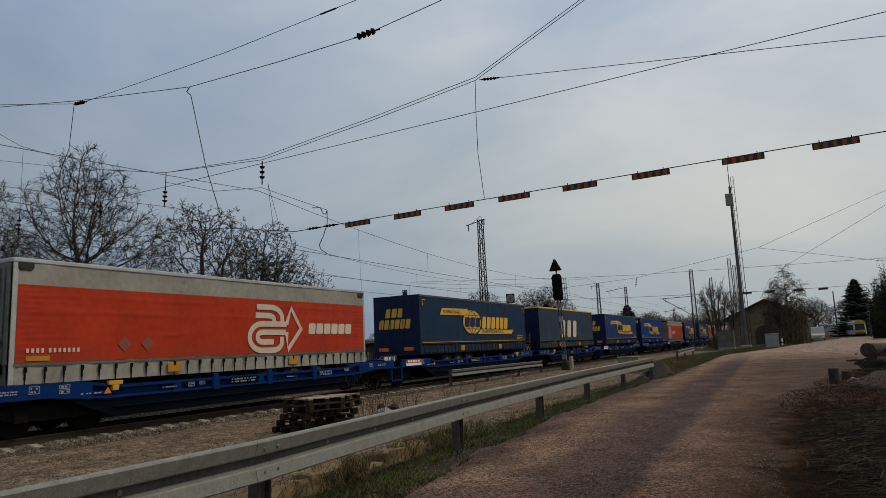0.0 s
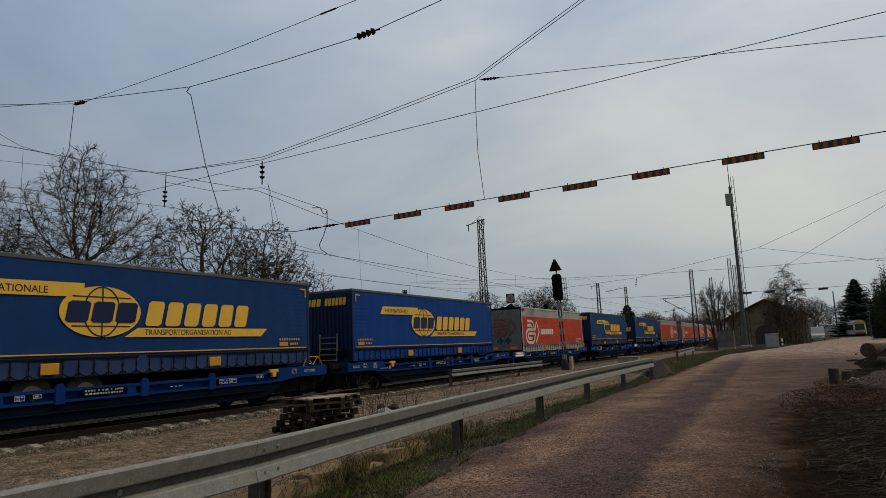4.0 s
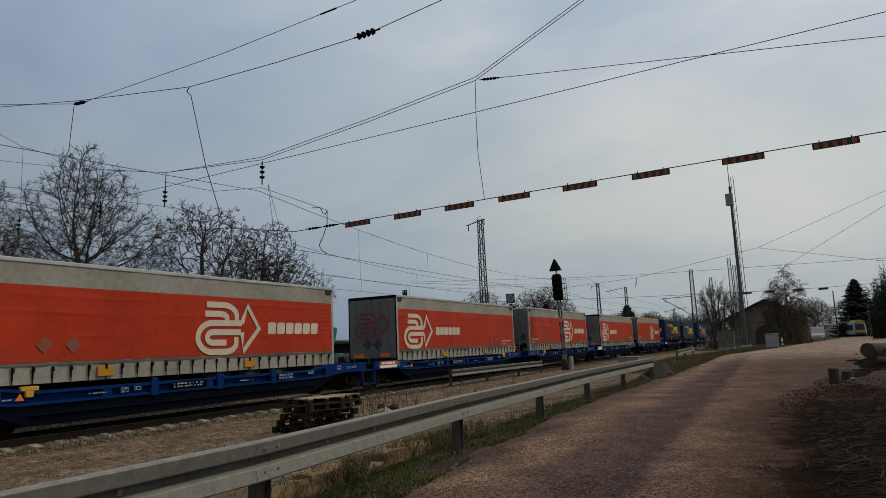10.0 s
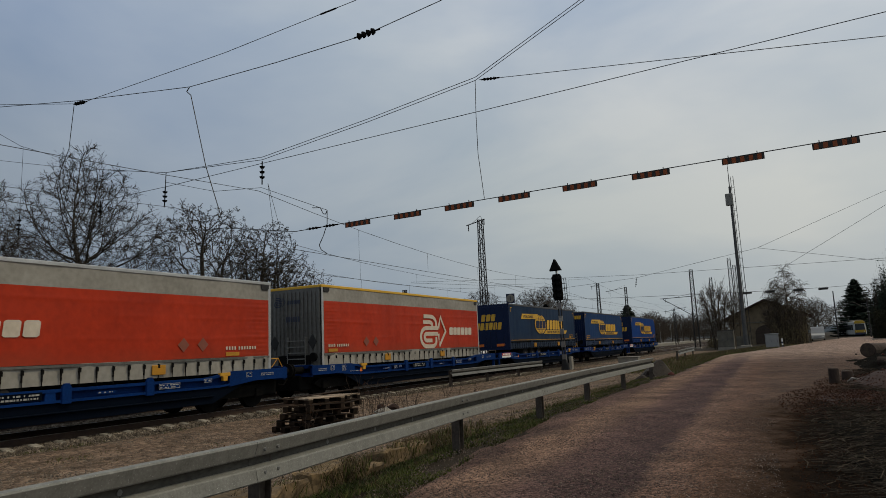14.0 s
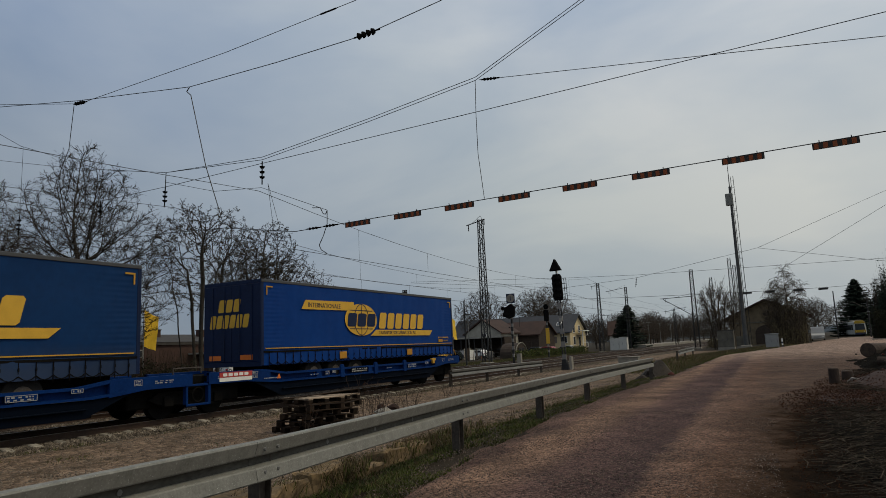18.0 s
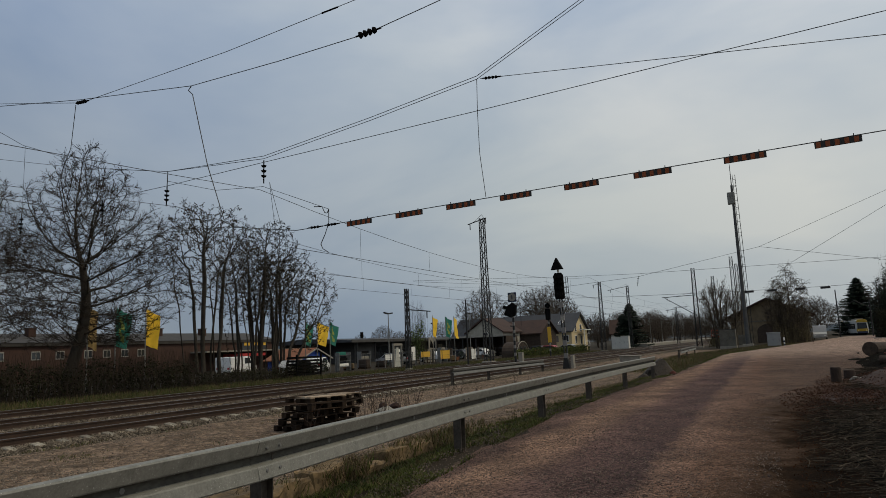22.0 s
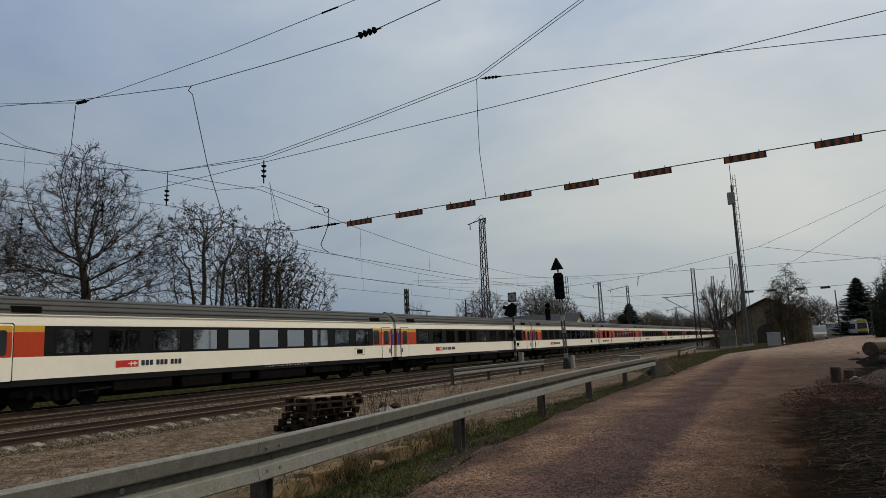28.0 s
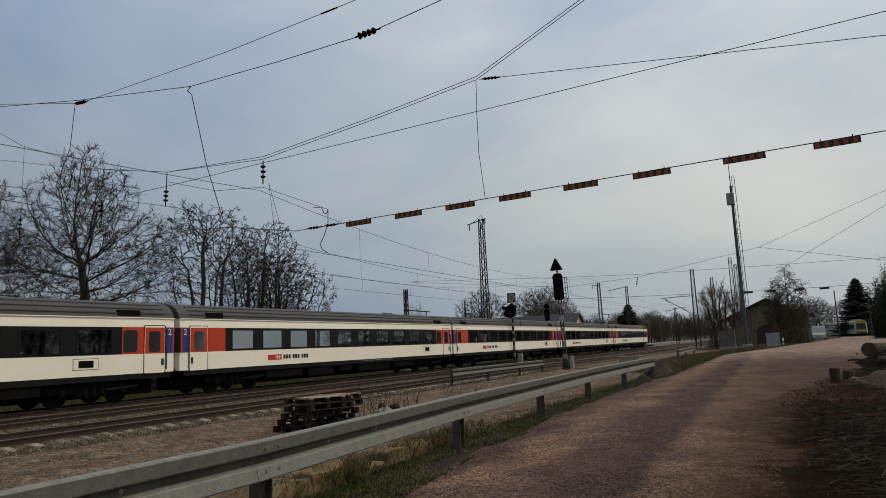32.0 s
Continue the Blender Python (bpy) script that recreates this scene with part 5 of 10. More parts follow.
    # logo shapes
    lg = 1.78 if kind == "restaurant" else 5.6
    part("logo_field", flat(BM(), [(lg, 1.36), (lg + 1.03, 1.36), (lg + 1.03, 1.62), (lg, 1.62)], x, 0.008), plain("logo_red", (0.55, 0.03, 0.02)), c)
    bm = BM()
    flat(bm, [(lg + 0.55, 1.465), (lg + 0.97, 1.465), (lg + 0.97, 1.515), (lg + 0.55, 1.515)], x + 0.008)
    for u in (lg + 0.66, lg + 0.82):
        flat(bm, [(u, 1.40), (u + 0.05, 1.40), (u + 0.05, 1.58), (u, 1.58)], x + 0.009)
    part("logo_mark", bm, M_WHITE, c)
    for k in range(3):
        word(c, M_INK, put_side(x + 0.002), lg + 1.16 + k * 0.72, 1.39, 0.6, 0.21, 3, 0.0, 0.2)
    if kind == "restaurant":
        text("lettering", "R e s t a u r a n t", 0.42, plain("wine_red_letters", (0.22, 0.02, 0.02)), c, Matrix.Translation((x + 0.004, 15.9, 3.0)) @ SIDE)
    # underframe
    part("skirt", prism(BM(), ((a + 0.2, 1.10), (b - 0.2, 1.10), (b - 0.2, 0.88), (a + 0.2, 0.88)), "x", -CW + 0.02, CW - 0.02), M_CBAND, c, "dark underframe skirt")
    bm = BM()
    for (p, q, z) in ((5.6, 8.4, 0.45), (8.9, 11.2, 0.38), (11.8, 13.0, 0.5), (13.6, 17.2, 0.40), (17.8, 20.6, 0.48)):
        box(bm, -CW + 0.15, CW - 0.08, p, q, z, 0.9)
    part("equipment_case", bm, M_BLACK, c, bevel=0.03)
    # plain black filler, added so that the gap below the coach looks dark
    part("centre_frame", box(BM(), -0.62, 0.62, 0.6, CL - 0.6, 0.26, 0.9), M_BLACK, c, "added black box that darkens the gap under the floor", bevel=0.05)
    bm = BM()
    for i in range(16):
        box(bm, CW - 0.02, CW - 0.012, 14.0 + i * 0.22, 14.0 + i * 0.22 + 0.06 + 0.05 * (i * 7 % 3), 1.0, 1.05)
    tagged(part("stencil_marking", bm, M_STENCIL, c), kind="stuff")
    for y in (3.7, CL - 3.7):
        fr = part("bogie", prism(BM(), ((y - 1.9, 0.70), (y - 1.0, 0.84), (y + 1.0, 0.84), (y + 1.9, 0.70), (y + 1.9, 0.50), (y + 0.8, 0.50), (y + 0.5, 0.30), (y - 0.5, 0.30), (y - 0.8, 0.50), (y - 1.9, 0.50)), "x", 1.0, 1.12), M_BLACK, c, "black bogie frame")
        for d in (-1.25, 1.25):
            bm = BM()
            for s in (-1, 1):
                cyl(bm, (s * 0.69, y + d, 0.46), (s * 0.83, y + d, 0.46), 0.46, 0.46, 24)
            cyl(bm, (-1.0, y + d, 0.46), (1.14, y + d, 0.46), 0.10, 0.10, 8)
            part("wheelset", bm, M_BLACK, fr)
        for d in (-0.35, 0, 0.35):
            part("spring", cyl(BM(), (1.16, y + d, 0.40), (1.16, y + d, 0.80), 0.09, 0.09, 10), M_BLACK, fr)
        for d in (-1.25, 1.25):
            part("axle_box", cyl(BM(), (1.15, y + d, 0.42), (1.15, y + d, 0.70), 0.12, 0.12, 10), M_BLACK, fr)
        part("damper", path(BM(), [(1.2, y + 0.5, 0.55), (1.2, y + 1.9, 0.62)], 0.04, 8), M_CBAND, fr)
    bm = BM()
    for e in (0.16, CL - 0.16):
        box(bm, -0.9, 0.9, min(e, e + (0.16 if e > 1 else -0.16)), max(e, e + (0.16 if e > 1 else -0.16)), 1.15, 3.55)
    part("gangway_bellows", bm, M_BLACK, c, "black rubber gangway bellows", bevel=0.04)
    bm = BM()
    for e, s in ((0.16, -1), (CL - 0.16, 1)):
        for xx in (-0.87, 0.87):
            cyl(bm, (xx, e, 1.06), (xx, e + 0.15 * s, 1.06), 0.25, 0.25, 14)
        path(bm, [(0.6, e, 0.95), (0.6, e + 0.16 * s, 0.6)], 0.04)
        path(bm, [(1.0, e, 0.95), (1.0, e + 0.16 * s, 0.55)], 0.03)
    part("buffers_and_hoses", bm, M_BLACK, c)
    return c


def loco():
    """Four-axle electric locomotive, its leading nose at y = 0."""
    L = 19.2
    t = thing("electric_locomotive", "traffic-red four-axle electric locomotive with two lit headlights", "locomotive")
    W = 1.45
    side = [(0.80, 1.0), (0.48, 1.55), (0.62, 2.15), (1.15, 3.20), (1.45, 3.48), (1.9, 3.62), (L - 1.9, 3.62), (L - 1.45, 3.48), (L - 1.15, 3.20), (L - 0.62, 2.15), (L - 0.48, 1.55), (L - 0.80, 1.0)]
    bm = BM()
    n = len(side)
    rows = []
    for x, f in ((-W, 0.30), (-W + 0.28, 0.0), (W - 0.28, 0.0), (W, 0.30)):
        rows.append([bm.verts.new((x, y + (f if y < L / 2 else -f), z - (0.10 if abs(x) == W and z > 3.3 else 0))) for y, z in side])
    for p, q in zip(rows, rows[1:]):
        for i in range(n):
            bm.faces.new((p[i], p[(i + 1) % n], q[(i + 1) % n], q[i]))
    bm.faces.new(rows[0])
    bm.faces.new(rows[-1][::-1])
    part("body", bm, M_LOCO, t, "orange-red body shell", bevel=0.03)
    x = W
    part("side_band", prism(BM(), ((1.0, 1.02), (L - 1.0, 1.02), (L - 0.86, 1.52), (0.86, 1.52)), "x", x, x + 0.008), M_LGREY, t, "grey lower band")
    part("roof_panels", prism(BM(), ((2.6, 3.22), (L - 2.6, 3.22), (L - 3.0, 3.66), (3.0, 3.66)), "x", W - 0.20, W + 0.006), plain("roof_panel_grey", (0.085, 0.085, 0.082)), t, "sloped grey roof panels")
    for p, q in ((3.0, 4.7), (4.9, 6.6), (6.8, 8.4), (13.6, L - 3.0)):
        part("air_grille", prism(BM(), ((p, 3.24), (q, 3.24), (q - 0.05, 3.62), (p + 0.05, 3.62)), "x", W - 0.1, W + 0.014), M_BLACK, t)
    for d, e in ((0, 1), (L, -1)):
        def Y(v):
            return d + e * v
        part("cab_side_window", prism(BM(), (((Y(1.35), 2.50)), (Y(2.05), 2.50), (Y(2.05), 3.05), (Y(1.62), 3.05)), "x", x, x + 0.012), M_GLASS, t)
        lo, hi = sorted((Y(2.4), Y(3.25)))
        part("cab_door", box(BM(), x, x + 0.01, lo, hi, 1.05, 3.1), M_LOCO, t)
        bm = BM()
        for yy in (Y(2.36), Y(3.30)):
            cyl(bm, (x + 0.05, yy, 1.2), (x + 0.05, yy, 2.75), 0.022, 0.022, 6)
        part("hand_rail", bm, M_ALU, t)
        bm = BM()
        for z in (0.45, 0.75, 1.0):
            box(bm, x - 0.15, x + 0.06, lo + 0.1, hi - 0.1, z, z + 0.04)
        part("cab_steps", bm, M_BLACK, t)
    # nose: windscreen, white band, headlights
    bm = BM()
    prism(bm, ((-1.15, 2.24), (1.15, 2.24), (1.08, 3.16), (-1.08, 3.16)), "y", 0, 0.02)
    for v in bm.verts:
        yy = lerp(0.62, 1.15, (v.co.z - 2.15) / 1.05) - 0.02 + (0.0 if v.co.y > 0.01 else -0.012)
        v.co.y = yy
    part("windscreen", bm, M_GLASS, t, "raked dark windscreen")
    bm = BM()
    prism(bm, ((-1.14, 1.66), (1.14, 1.66), (1.14, 1.98), (-1.14, 1.98)), "y", 0, 0.02)
    for v in bm.verts:
        v.co.y = lerp(0.48, 0.62, (v.co.z - 1.55) / 0.60) - 0.005 + (0.0 if v.co.y > 0.01 else -0.012)
    part("nose_band", bm, M_WHITE, t, "white warning band")
    for xx in (-0.85, 0.85):
        bm = cyl(BM(), (xx, 0.44, 1.47), (xx, 0.56, 1.47), 0.085, 0.085, 14)
        part("headlight", bm, M_LAMP, t, "lit round headlight")
    part("apron", prism(BM(), ((0.85, 1.0), (0.95, 1.4), (L - 0.95, 1.4), (L - 0.85, 1.0), (L - 1.1, 0.45), (1.1, 0.45)), "x", -0.9, 0.9), M_BLACK, t)
    for y, s in ((0.5, -1), (L - 0.5, 1)):
        for xx in (-0.87, 0.87):
            bm = cyl(BM(), (xx, y, 1.05), (xx, y + 0.5 * s, 1.05), 0.13, 0.11, 12)
            cyl(bm, (xx, y + 0.46 * s, 1.05), (xx, y + 0.54 * s, 1.05), 0.25, 0.25, 16)
            part("buffer", bm, M_BLACK, t)
    part("snow_plough", prism(BM(), ((0.45, 0.2), (0.8, 0.2), (0.9, 0.75), (0.6, 0.75)), "x", -1.2, 1.2), M_BLACK, t)
    for y in (4.6, L - 4.6):
        fr = part("bogie", prism(BM(), ((y - 2.3, 0.85), (y + 2.3, 0.85), (y + 2.3, 0.55), (y + 0.8, 0.50), (y + 0.5, 0.28), (y - 0.5, 0.28), (y - 0.8, 0.50), (y - 2.3, 0.55)), "x", 1.02, 1.16), M_BLACK, t, "black bogie frame")
        for d in (-1.4, 1.4):
            bm = BM()
            for s in (-1, 1):
                cyl(bm, (s * 0.69, y + d, 0.62), (s * 0.83, y + d, 0.62), 0.62, 0.62, 26)
            cyl(bm, (-1.0, y + d, 0.62), (1.2, y + d, 0.62), 0.14, 0.14, 10)
            part("wheelset", bm, M_BLACK, fr)
        for d in (-2.0, -0.75, 0.75, 2.0):
            part("spring", cyl(BM(), (1.2, y + d, 0.45), (1.2, y + d, 0.85), 0.12, 0.12, 10), M_BLACK, fr)
    part("transformer_case", box(BM(), -1.2, 1.3, 7.6, L - 7.6, 0.30, 1.0), M_BLACK, t, bevel=0.05)
    bm = BM()
    flat(bm, [(8.55, 2.05), (9.05, 2.05), (9.05, 2.38), (8.55, 2.38)], x)
    part("logo_field", bm, M_WHITE, t)
    word(t, plain("logo_red", (0.55, 0.03, 0.02)), put_side(x + 0.006), 8.60, 2.10, 0.42, 0.22, 2, 0.0, 0.2)
    # roof gear: insulators, busbar, folded and raised pantographs
    bm = BM()
    for y in (5.0, 6.2, 7.4, 8.6, 10.4, 12.0, 13.4):
        cyl(bm, (0.3, y, 3.62), (0.3, y, 3.95), 0.07, 0.05, 8)
    path(bm, [(0.3, 5.0, 3.95), (0.3, 13.4, 3.95)], 0.03)
    part("roof_busbar", bm, M_BLACK, t)
    bm = BM()
    for z, (p, q) in ((3.85, (2.4, 5.0)),):
        for xx in (-0.7, 0.7):
            path(bm, [(xx, p, z), (xx * 0.6, q, z + 0.12)], 0.03)
            path(bm, [(xx * 0.6, q, z + 0.12), (xx, p + 0.2, z + 0.22)], 0.025)
        box(bm, -0.9, 0.9, p, p + 0.25, z + 0.2, z + 0.26)
        for xx in (-0.5, 0.5):
            cyl(bm, (xx, p + 0.4, 3.6), (xx, p + 0.4, 3.9), 0.06, 0.06, 8)
            cyl(bm, (xx, q - 0.4, 3.6), (xx, q - 0.4, 3.9), 0.06, 0.06, 8)
    part("folded_pantograph", bm, M_BLACK, t)
    bm = BM()
    for xx in (-0.6, 0.6):
        path(bm, [(xx, 15.2, 3.85), (xx * 0.5, 16.9, 4.65), (xx * 0.4, 15.4, 5.42)], 0.03)
        for yy in (14.8, 16.6):
            cyl(bm, (xx, yy, 3.55), (xx, yy, 3.85), 0.06, 0.06, 8)
    box(bm, -0.65, 0.65, 14.7, 16.8, 3.83, 3.88)
    box(bm, -0.85, 0.85, 15.2, 15.5, 5.40, 5.46)
    part("raised_pantograph", bm, M_BLACK, t)
    return t


# J0, the joint behind the locomotive, stands at y = 12.0 at 28 s
J0 = 12.0 + PASS_V * 28.0
EXPRESS = [(loco(), J0 - 19.2)]
protos = {}
for i in range(11):
    k = "first" if i < 3 else "restaurant" if i == 3 else "second"
    if k not in protos:
        protos[k] = coach(k)
        ob = protos[k]
    else:
        ob = copy_thing(protos[k], pose(TRACKS[2], 0, 0))
    EXPRESS.append((ob, J0 + CL * i))

# ---- crash barriers ----
BEAM = ((0.050, -0.158), (0.088, -0.152), (0.096, -0.142), (0.078, -0.054), (0.068, -0.044), (0.002, -0.030), (-0.004, 0.0), (0.002, 0.030), (0.060, 0.038), (0.067, 0.048), (0.096, 0.138), (0.090, 0.150), (0.045, 0.157), (0.045, 0.147), (0.080, 0.138), (0.053, 0.054), (-0.014, 0.040), (-0.016, 0.0), (-0.014, -0.040), (0.058, -0.052), (0.080, -0.138), (0.050, -0.147))


def barrier(label, pts, top, posts, rough_m, face=1):
    """A W-beam on posts along (x, y) points; top: height of its upper edge."""
    b = thing("crash_barrier", label, "guardrail", group="crash barriers")
    for i, ((xa, ya, za), (xb, yb, zb)) in enumerate(zip(pts, pts[1:])):
        d = Vector((xb - xa, yb - ya, 0))
        L = d.length
        ang = math.atan2(-d.x, d.y)
        m = Matrix.Translation((xa, ya, za - 0.16)) @ Matrix.Rotation(ang, 4, "Z") @ Matrix.Rotation(math.atan2(zb - za, L), 4, "X")
        bm = prism(BM(), [(face * (x + 0.004 * (i % 2)), z) for x, z in BEAM], "y", 0.0, L + 0.02)
        beam = part("beam", bm, rough_m, b, "ribbed galvanised beam")
        beam.matrix_local = m
        # strip for the groove's dirt, darkened to paint in shade from the upper rib
        part("groove_grime", box(BM(), *sorted((face * 0.001, face * (0.006 + 0.004 * (i % 2)))), 0.0, L, -0.028, 0.028), M_GROOVE, beam, "dark strip in the groove, road dirt with painted-in shade")
        bm = BM()
        for y in (0.10, 0.26):
            for z in (-0.085, 0.085):
                cyl(bm, (face * 0.083, y, z), (face * 0.099, y, z), 0.017, 0.012, 8)
        for y in (1.1, 2.0, 2.9):
            cyl(bm, (face * -0.008, y, 0), (face * 0.012, y, 0), 0.02, 0.02, 8)
        bolts = part("bolts", bm, M_GALVOLD, beam)
    for x, y, z0, z1 in posts:
        bm = BM()
        prism(bm, ((-0.055, -0.07), (0.055, -0.07), (0.055, -0.06), (0.004, -0.055), (0.004, 0.055), (0.055, 0.06), (0.055, 0.07), (-0.055, 0.07), (-0.055, 0.06), (-0.004, 0.055), (-0.004, -0.055), (-0.055, -0.06)), "z", z0, z1)
        po = part("post", bm, M_POST, b)
        po.location = (x - face * 0.06, y, 0)
    return b


RAILX = ((-8, -3.8), (-4, -3.8), (0.0, -3.8), (4.0, -3.77), (8.2, -4.10), (12.05, -4.27), (15.95, -4.44), (20.0, -4.47), (24.4, -4.47))
rp = [(x, y, 0.975) for y, x in RAILX]
barrier("long galvanised steel crash barrier beside the gravel road", rp, 0.975, [(x, y + 0.2, gz(x, y) - 0.25, 0.93) for y, x in RAILX], M_GALV)
R2 = [(-14.25, 28.3), (-14.15, 32.3), (-13.95, 36.3), (-13.75, 39.6)]
barrier("short weathered crash barrier close to the tracks", [(x, y, 0.60) for x, y in R2], 0.6, [(x, y + 0.1, -0.5, 0.56) for x, y in R2], M_GALVOLD)
R3 = [(-6.9, 47.4), (-7.3, 54.0), (-7.6, 61.0)]
barrier("short weathered crash barrier by the road's bend", [(x, y, 0.80) for x, y in R3], 0.8, [(x, y + 0.1, -0.3, 0.76) for x, y in R3], M_GALVOLD)


# ---- overhead line ----
def lattice(name, label, x, y, z0, h, w0, w1, arms=(), rungs=0.7, cat="catenary mast"):
    """Four legs and crossed braces; arms: (height, dx, dz) brackets."""
    t = thing(name, label, cat, pose(x, y, z0), "steel lattice masts")
    bm = BM()
    for sx in (-1, 1):
        for sy in (-1, 1):
            cyl(bm, (sx * w0 / 2, sy * w0 / 2, -0.3), (sx * w1 / 2, sy * w1 / 2, h), 0.06, 0.048, 5)
    part("leg", bm, M_MAST, t)
    bm = BM()
    z, k = 0.1, 0
    while z < h - 0.2:
        zz = min(h, z + rungs * (1 + 0.6 * (1 - z / h)))
        a, b = lerp(w0, w1, z / h) / 2, lerp(w0, w1, zz / h) / 2
        for (p, q) in (((-1, -1), (1, -1)), ((1, -1), (1, 1)), ((1, 1), (-1, 1)), ((-1, 1), (-1, -1))):
            if k % 2:
                p, q = q, p
            cyl(bm, (p[0] * a, p[1] * a, z), (q[0] * b, q[1] * b, zz), 0.03, 0.03, 4)
            cyl(bm, (p[0] * b, p[1] * b, zz), (q[0] * b, q[1] * b, zz), 0.016, 0.016, 4)
        z = zz
        k += 1
    part("bracing", bm, M_MAST, t)
    for hz, dx, dz in arms:
        bm = path(BM(), [(0, 0, hz), (dx, 0, hz + dz)], 0.05, 6)
        cyl(bm, (dx * 0.85, 0, hz + dz * 0.85), (dx * 0.85, 0, hz + dz - 0.6), 0.05, 0.05, 6)
        path(bm, [(0, 0, hz + 0.5), (dx * 0.6, 0, hz + dz * 0.6)], 0.02, 4)
        part("bracket", bm, M_MAST, t)
    part("footing", box(BM(), -w0 * 0.75, w0 * 0.75, -w0 * 0.75, w0 * 0.75, -0.6, 0.12), M_CONC, t, bevel=0.03)
    return t


lattice("catenary_mast", "tall dark lattice mast with a cross arm behind the tracks", -27.3, 62.5, -0.1, 14.6, 0.72, 0.42, ((14.5, -1.6, -0.35), (14.5, 0.5, 0.1)))
lattice("catenary_mast", "slim dark lattice mast with a bracket", -31, 53.0, -0.3, 7.3, 0.35, 0.25, ((5.4, 2.4, -0.3),), 0.5)
lattice("catenary_mast", "dark lattice mast behind the tracks", -30.5, 121.5, -0.3, 12.3, 0.75, 0.4, ((11.9, -1.3, 0.0), (6.5, 1.6, 0)))
lattice("catenary_mast", "slim dark mast with a cranked arm", -30.5, 145, -0.3, 13.1, 0.6, 0.4, ((13.0, -4.2, -0.6), (8.0, -1.5, 0)))
lattice("catenary_mast", "dark lattice mast far down the line", -27.0, 186, -0.3, 9.6, 0.6, 0.4, ((9.4, 3.0, 0.3), (9.2, -2.5, -0.3)))
lattice("catenary_mast", "dark lattice mast far down the line", -20.0, 250, -0.3, 12.0, 0.6, 0.4, ((10, -4.5, 0),))
lattice("catenary_mast", "tall dark lattice mast with a long bracket over the tracks", -13.2, 112, -0.1, 12.3, 0.75, 0.45, ((8.1, -5.0, -0.1), (4.9, -4.6, 3.0)), 0.6)
lattice("catenary_mast", "dark lattice mast beside the bushes", -11.9, 128, 0, 12.0, 0.7, 0.4, ((8.0, -3.0, 0),))
lattice("catenary_mast", "dark lattice mast beside the bushes", -9.4, 140, 0, 16.5, 0.8, 0.5)
lattice("catenary_mast", "dark lattice mast beside the bushes", -8.6, 140, 0, 15.0, 0.7, 0.45)


def wire(name, pts, r=0.012, label="thin dark overhead wire", sag=0.0):
    if sag:
        a, b = Vector(pts[0]), Vector(pts[-1])
        pts = [a.lerp(b, i / 16) - Vector((0, 0, sag * (1 - (2 * i / 16 - 1) ** 2))) for i in range(17)]
    return solo(name, path(BM(), pts, r, 5), M_WIRE, label, "overhead wire", group="overhead wires")


def insulator(bm, p, q, n=3, r=0.085):
    p, q = Vector(p), Vector(q)
    cyl(bm, p, q, 0.022, 0.022, 6)
    for i in range(n):
        c = p.lerp(q, (i + 1.2) / (n + 1.6))
        d = (q - p).normalized() * 0.03
        cyl(bm, c - d, c + d, r, r * 0.7, 10)
    return bm


# contact and carrier wires with droppers over each track
SPANY = 18.0
for tx, zc in zip(TRACKS, (5.55, 5.5, 5.5)):
    span = thing("contact_line", "contact wire hung by droppers from a carrier wire", "overhead wire", group="contact lines over the tracks")
    posts = [-45, SPANY, 62, 122, 186, 250, 330]
    part("contact_wire", path(BM(), [(tx, -45, zc), (tx, 330, zc)], 0.011, 5), M_WIRE, span)
    bm = BM()
    for a, b in zip(posts, posts[1:]):
        q = [(tx, lerp(a, b, i / 14), zc + 0.75 + 1.15 * (2 * i / 14 - 1) ** 2) for i in range(15)]
        path(bm, q, 0.010, 4)
        for i in (2, 4, 6, 8, 10, 12):
            if q[i][1] < 190:
                part("dropper", cyl(BM(), q[i], (tx, q[i][1], zc), 0.006, 0.006, 4), M_WIRE, span)
    part("carrier_wire", bm, M_WIRE, span)


# ---- cross-span with its wires, insulators and warning boards ----
def pts(y, *xz):
    return [(x, y, z) for x, z in xz]


S = SPANY
for dz in (0.0, 0.10):
    wire("cross_span_wire", pts(S, (-1.2, 12.9 + dz), (-4.31, 11.24 + dz), (-7.79, 9.64 + dz), (-11.67, 9.10 + dz), (-16.26, 8.57 + dz), (-21.17, 8.88), (-25.07, 9.62), (-30.79, 11.67), (-35.65, 14.2)), 0.011, "sagging double cross-span wire")
wire("cross_span_wire", pts(S, (9.0, 9.1), (2.7, 8.94), (-7.84, 8.64), (-16.18, 8.44), (-21.07, 8.31), (-32.24, 8.18), (-35.6, 8.15)), 0.011, "taut dark cross-span wire")
wire("cross_span_wire", pts(S, (-7.67, 9.63), (2.63, 8.36), (9, 7.6)), 0.010)
wire("cross_span_wire", pts(S, (-35.6, 12.0), (-27.0, 10.0), (-21.17, 8.88)), 0.009)
wire("jumper_wire", pts(S, (-7.79, 9.64), (-7.82, 8.64), (-7.82, 7.34), (-7.69, 5.94)), 0.010, "thin dark hanging jumper wire")
wire("cross_span_wire", pts(S, (-35.6, 6.9), (-21.02, 6.45), (-18.08, 6.30), (-14.81, 5.78), (-12.68, 5.82), (2.37, 6.10), (9, 6.3)), 0.013, "lower cross-span wire carrying warning boards")
wire("jumper_wire", pts(S, (-14.04, 6.51), (-13.71, 6.47), (-13.6, 6.25), (-13.5, 6.22), (-13.43, 6.35), (-13.44, 5.88), (-13.6, 5.5), (-13.78, 5.2), (-13.7, 5.03), (-13.46, 4.88)), 0.014, "curved dark jumper cable")
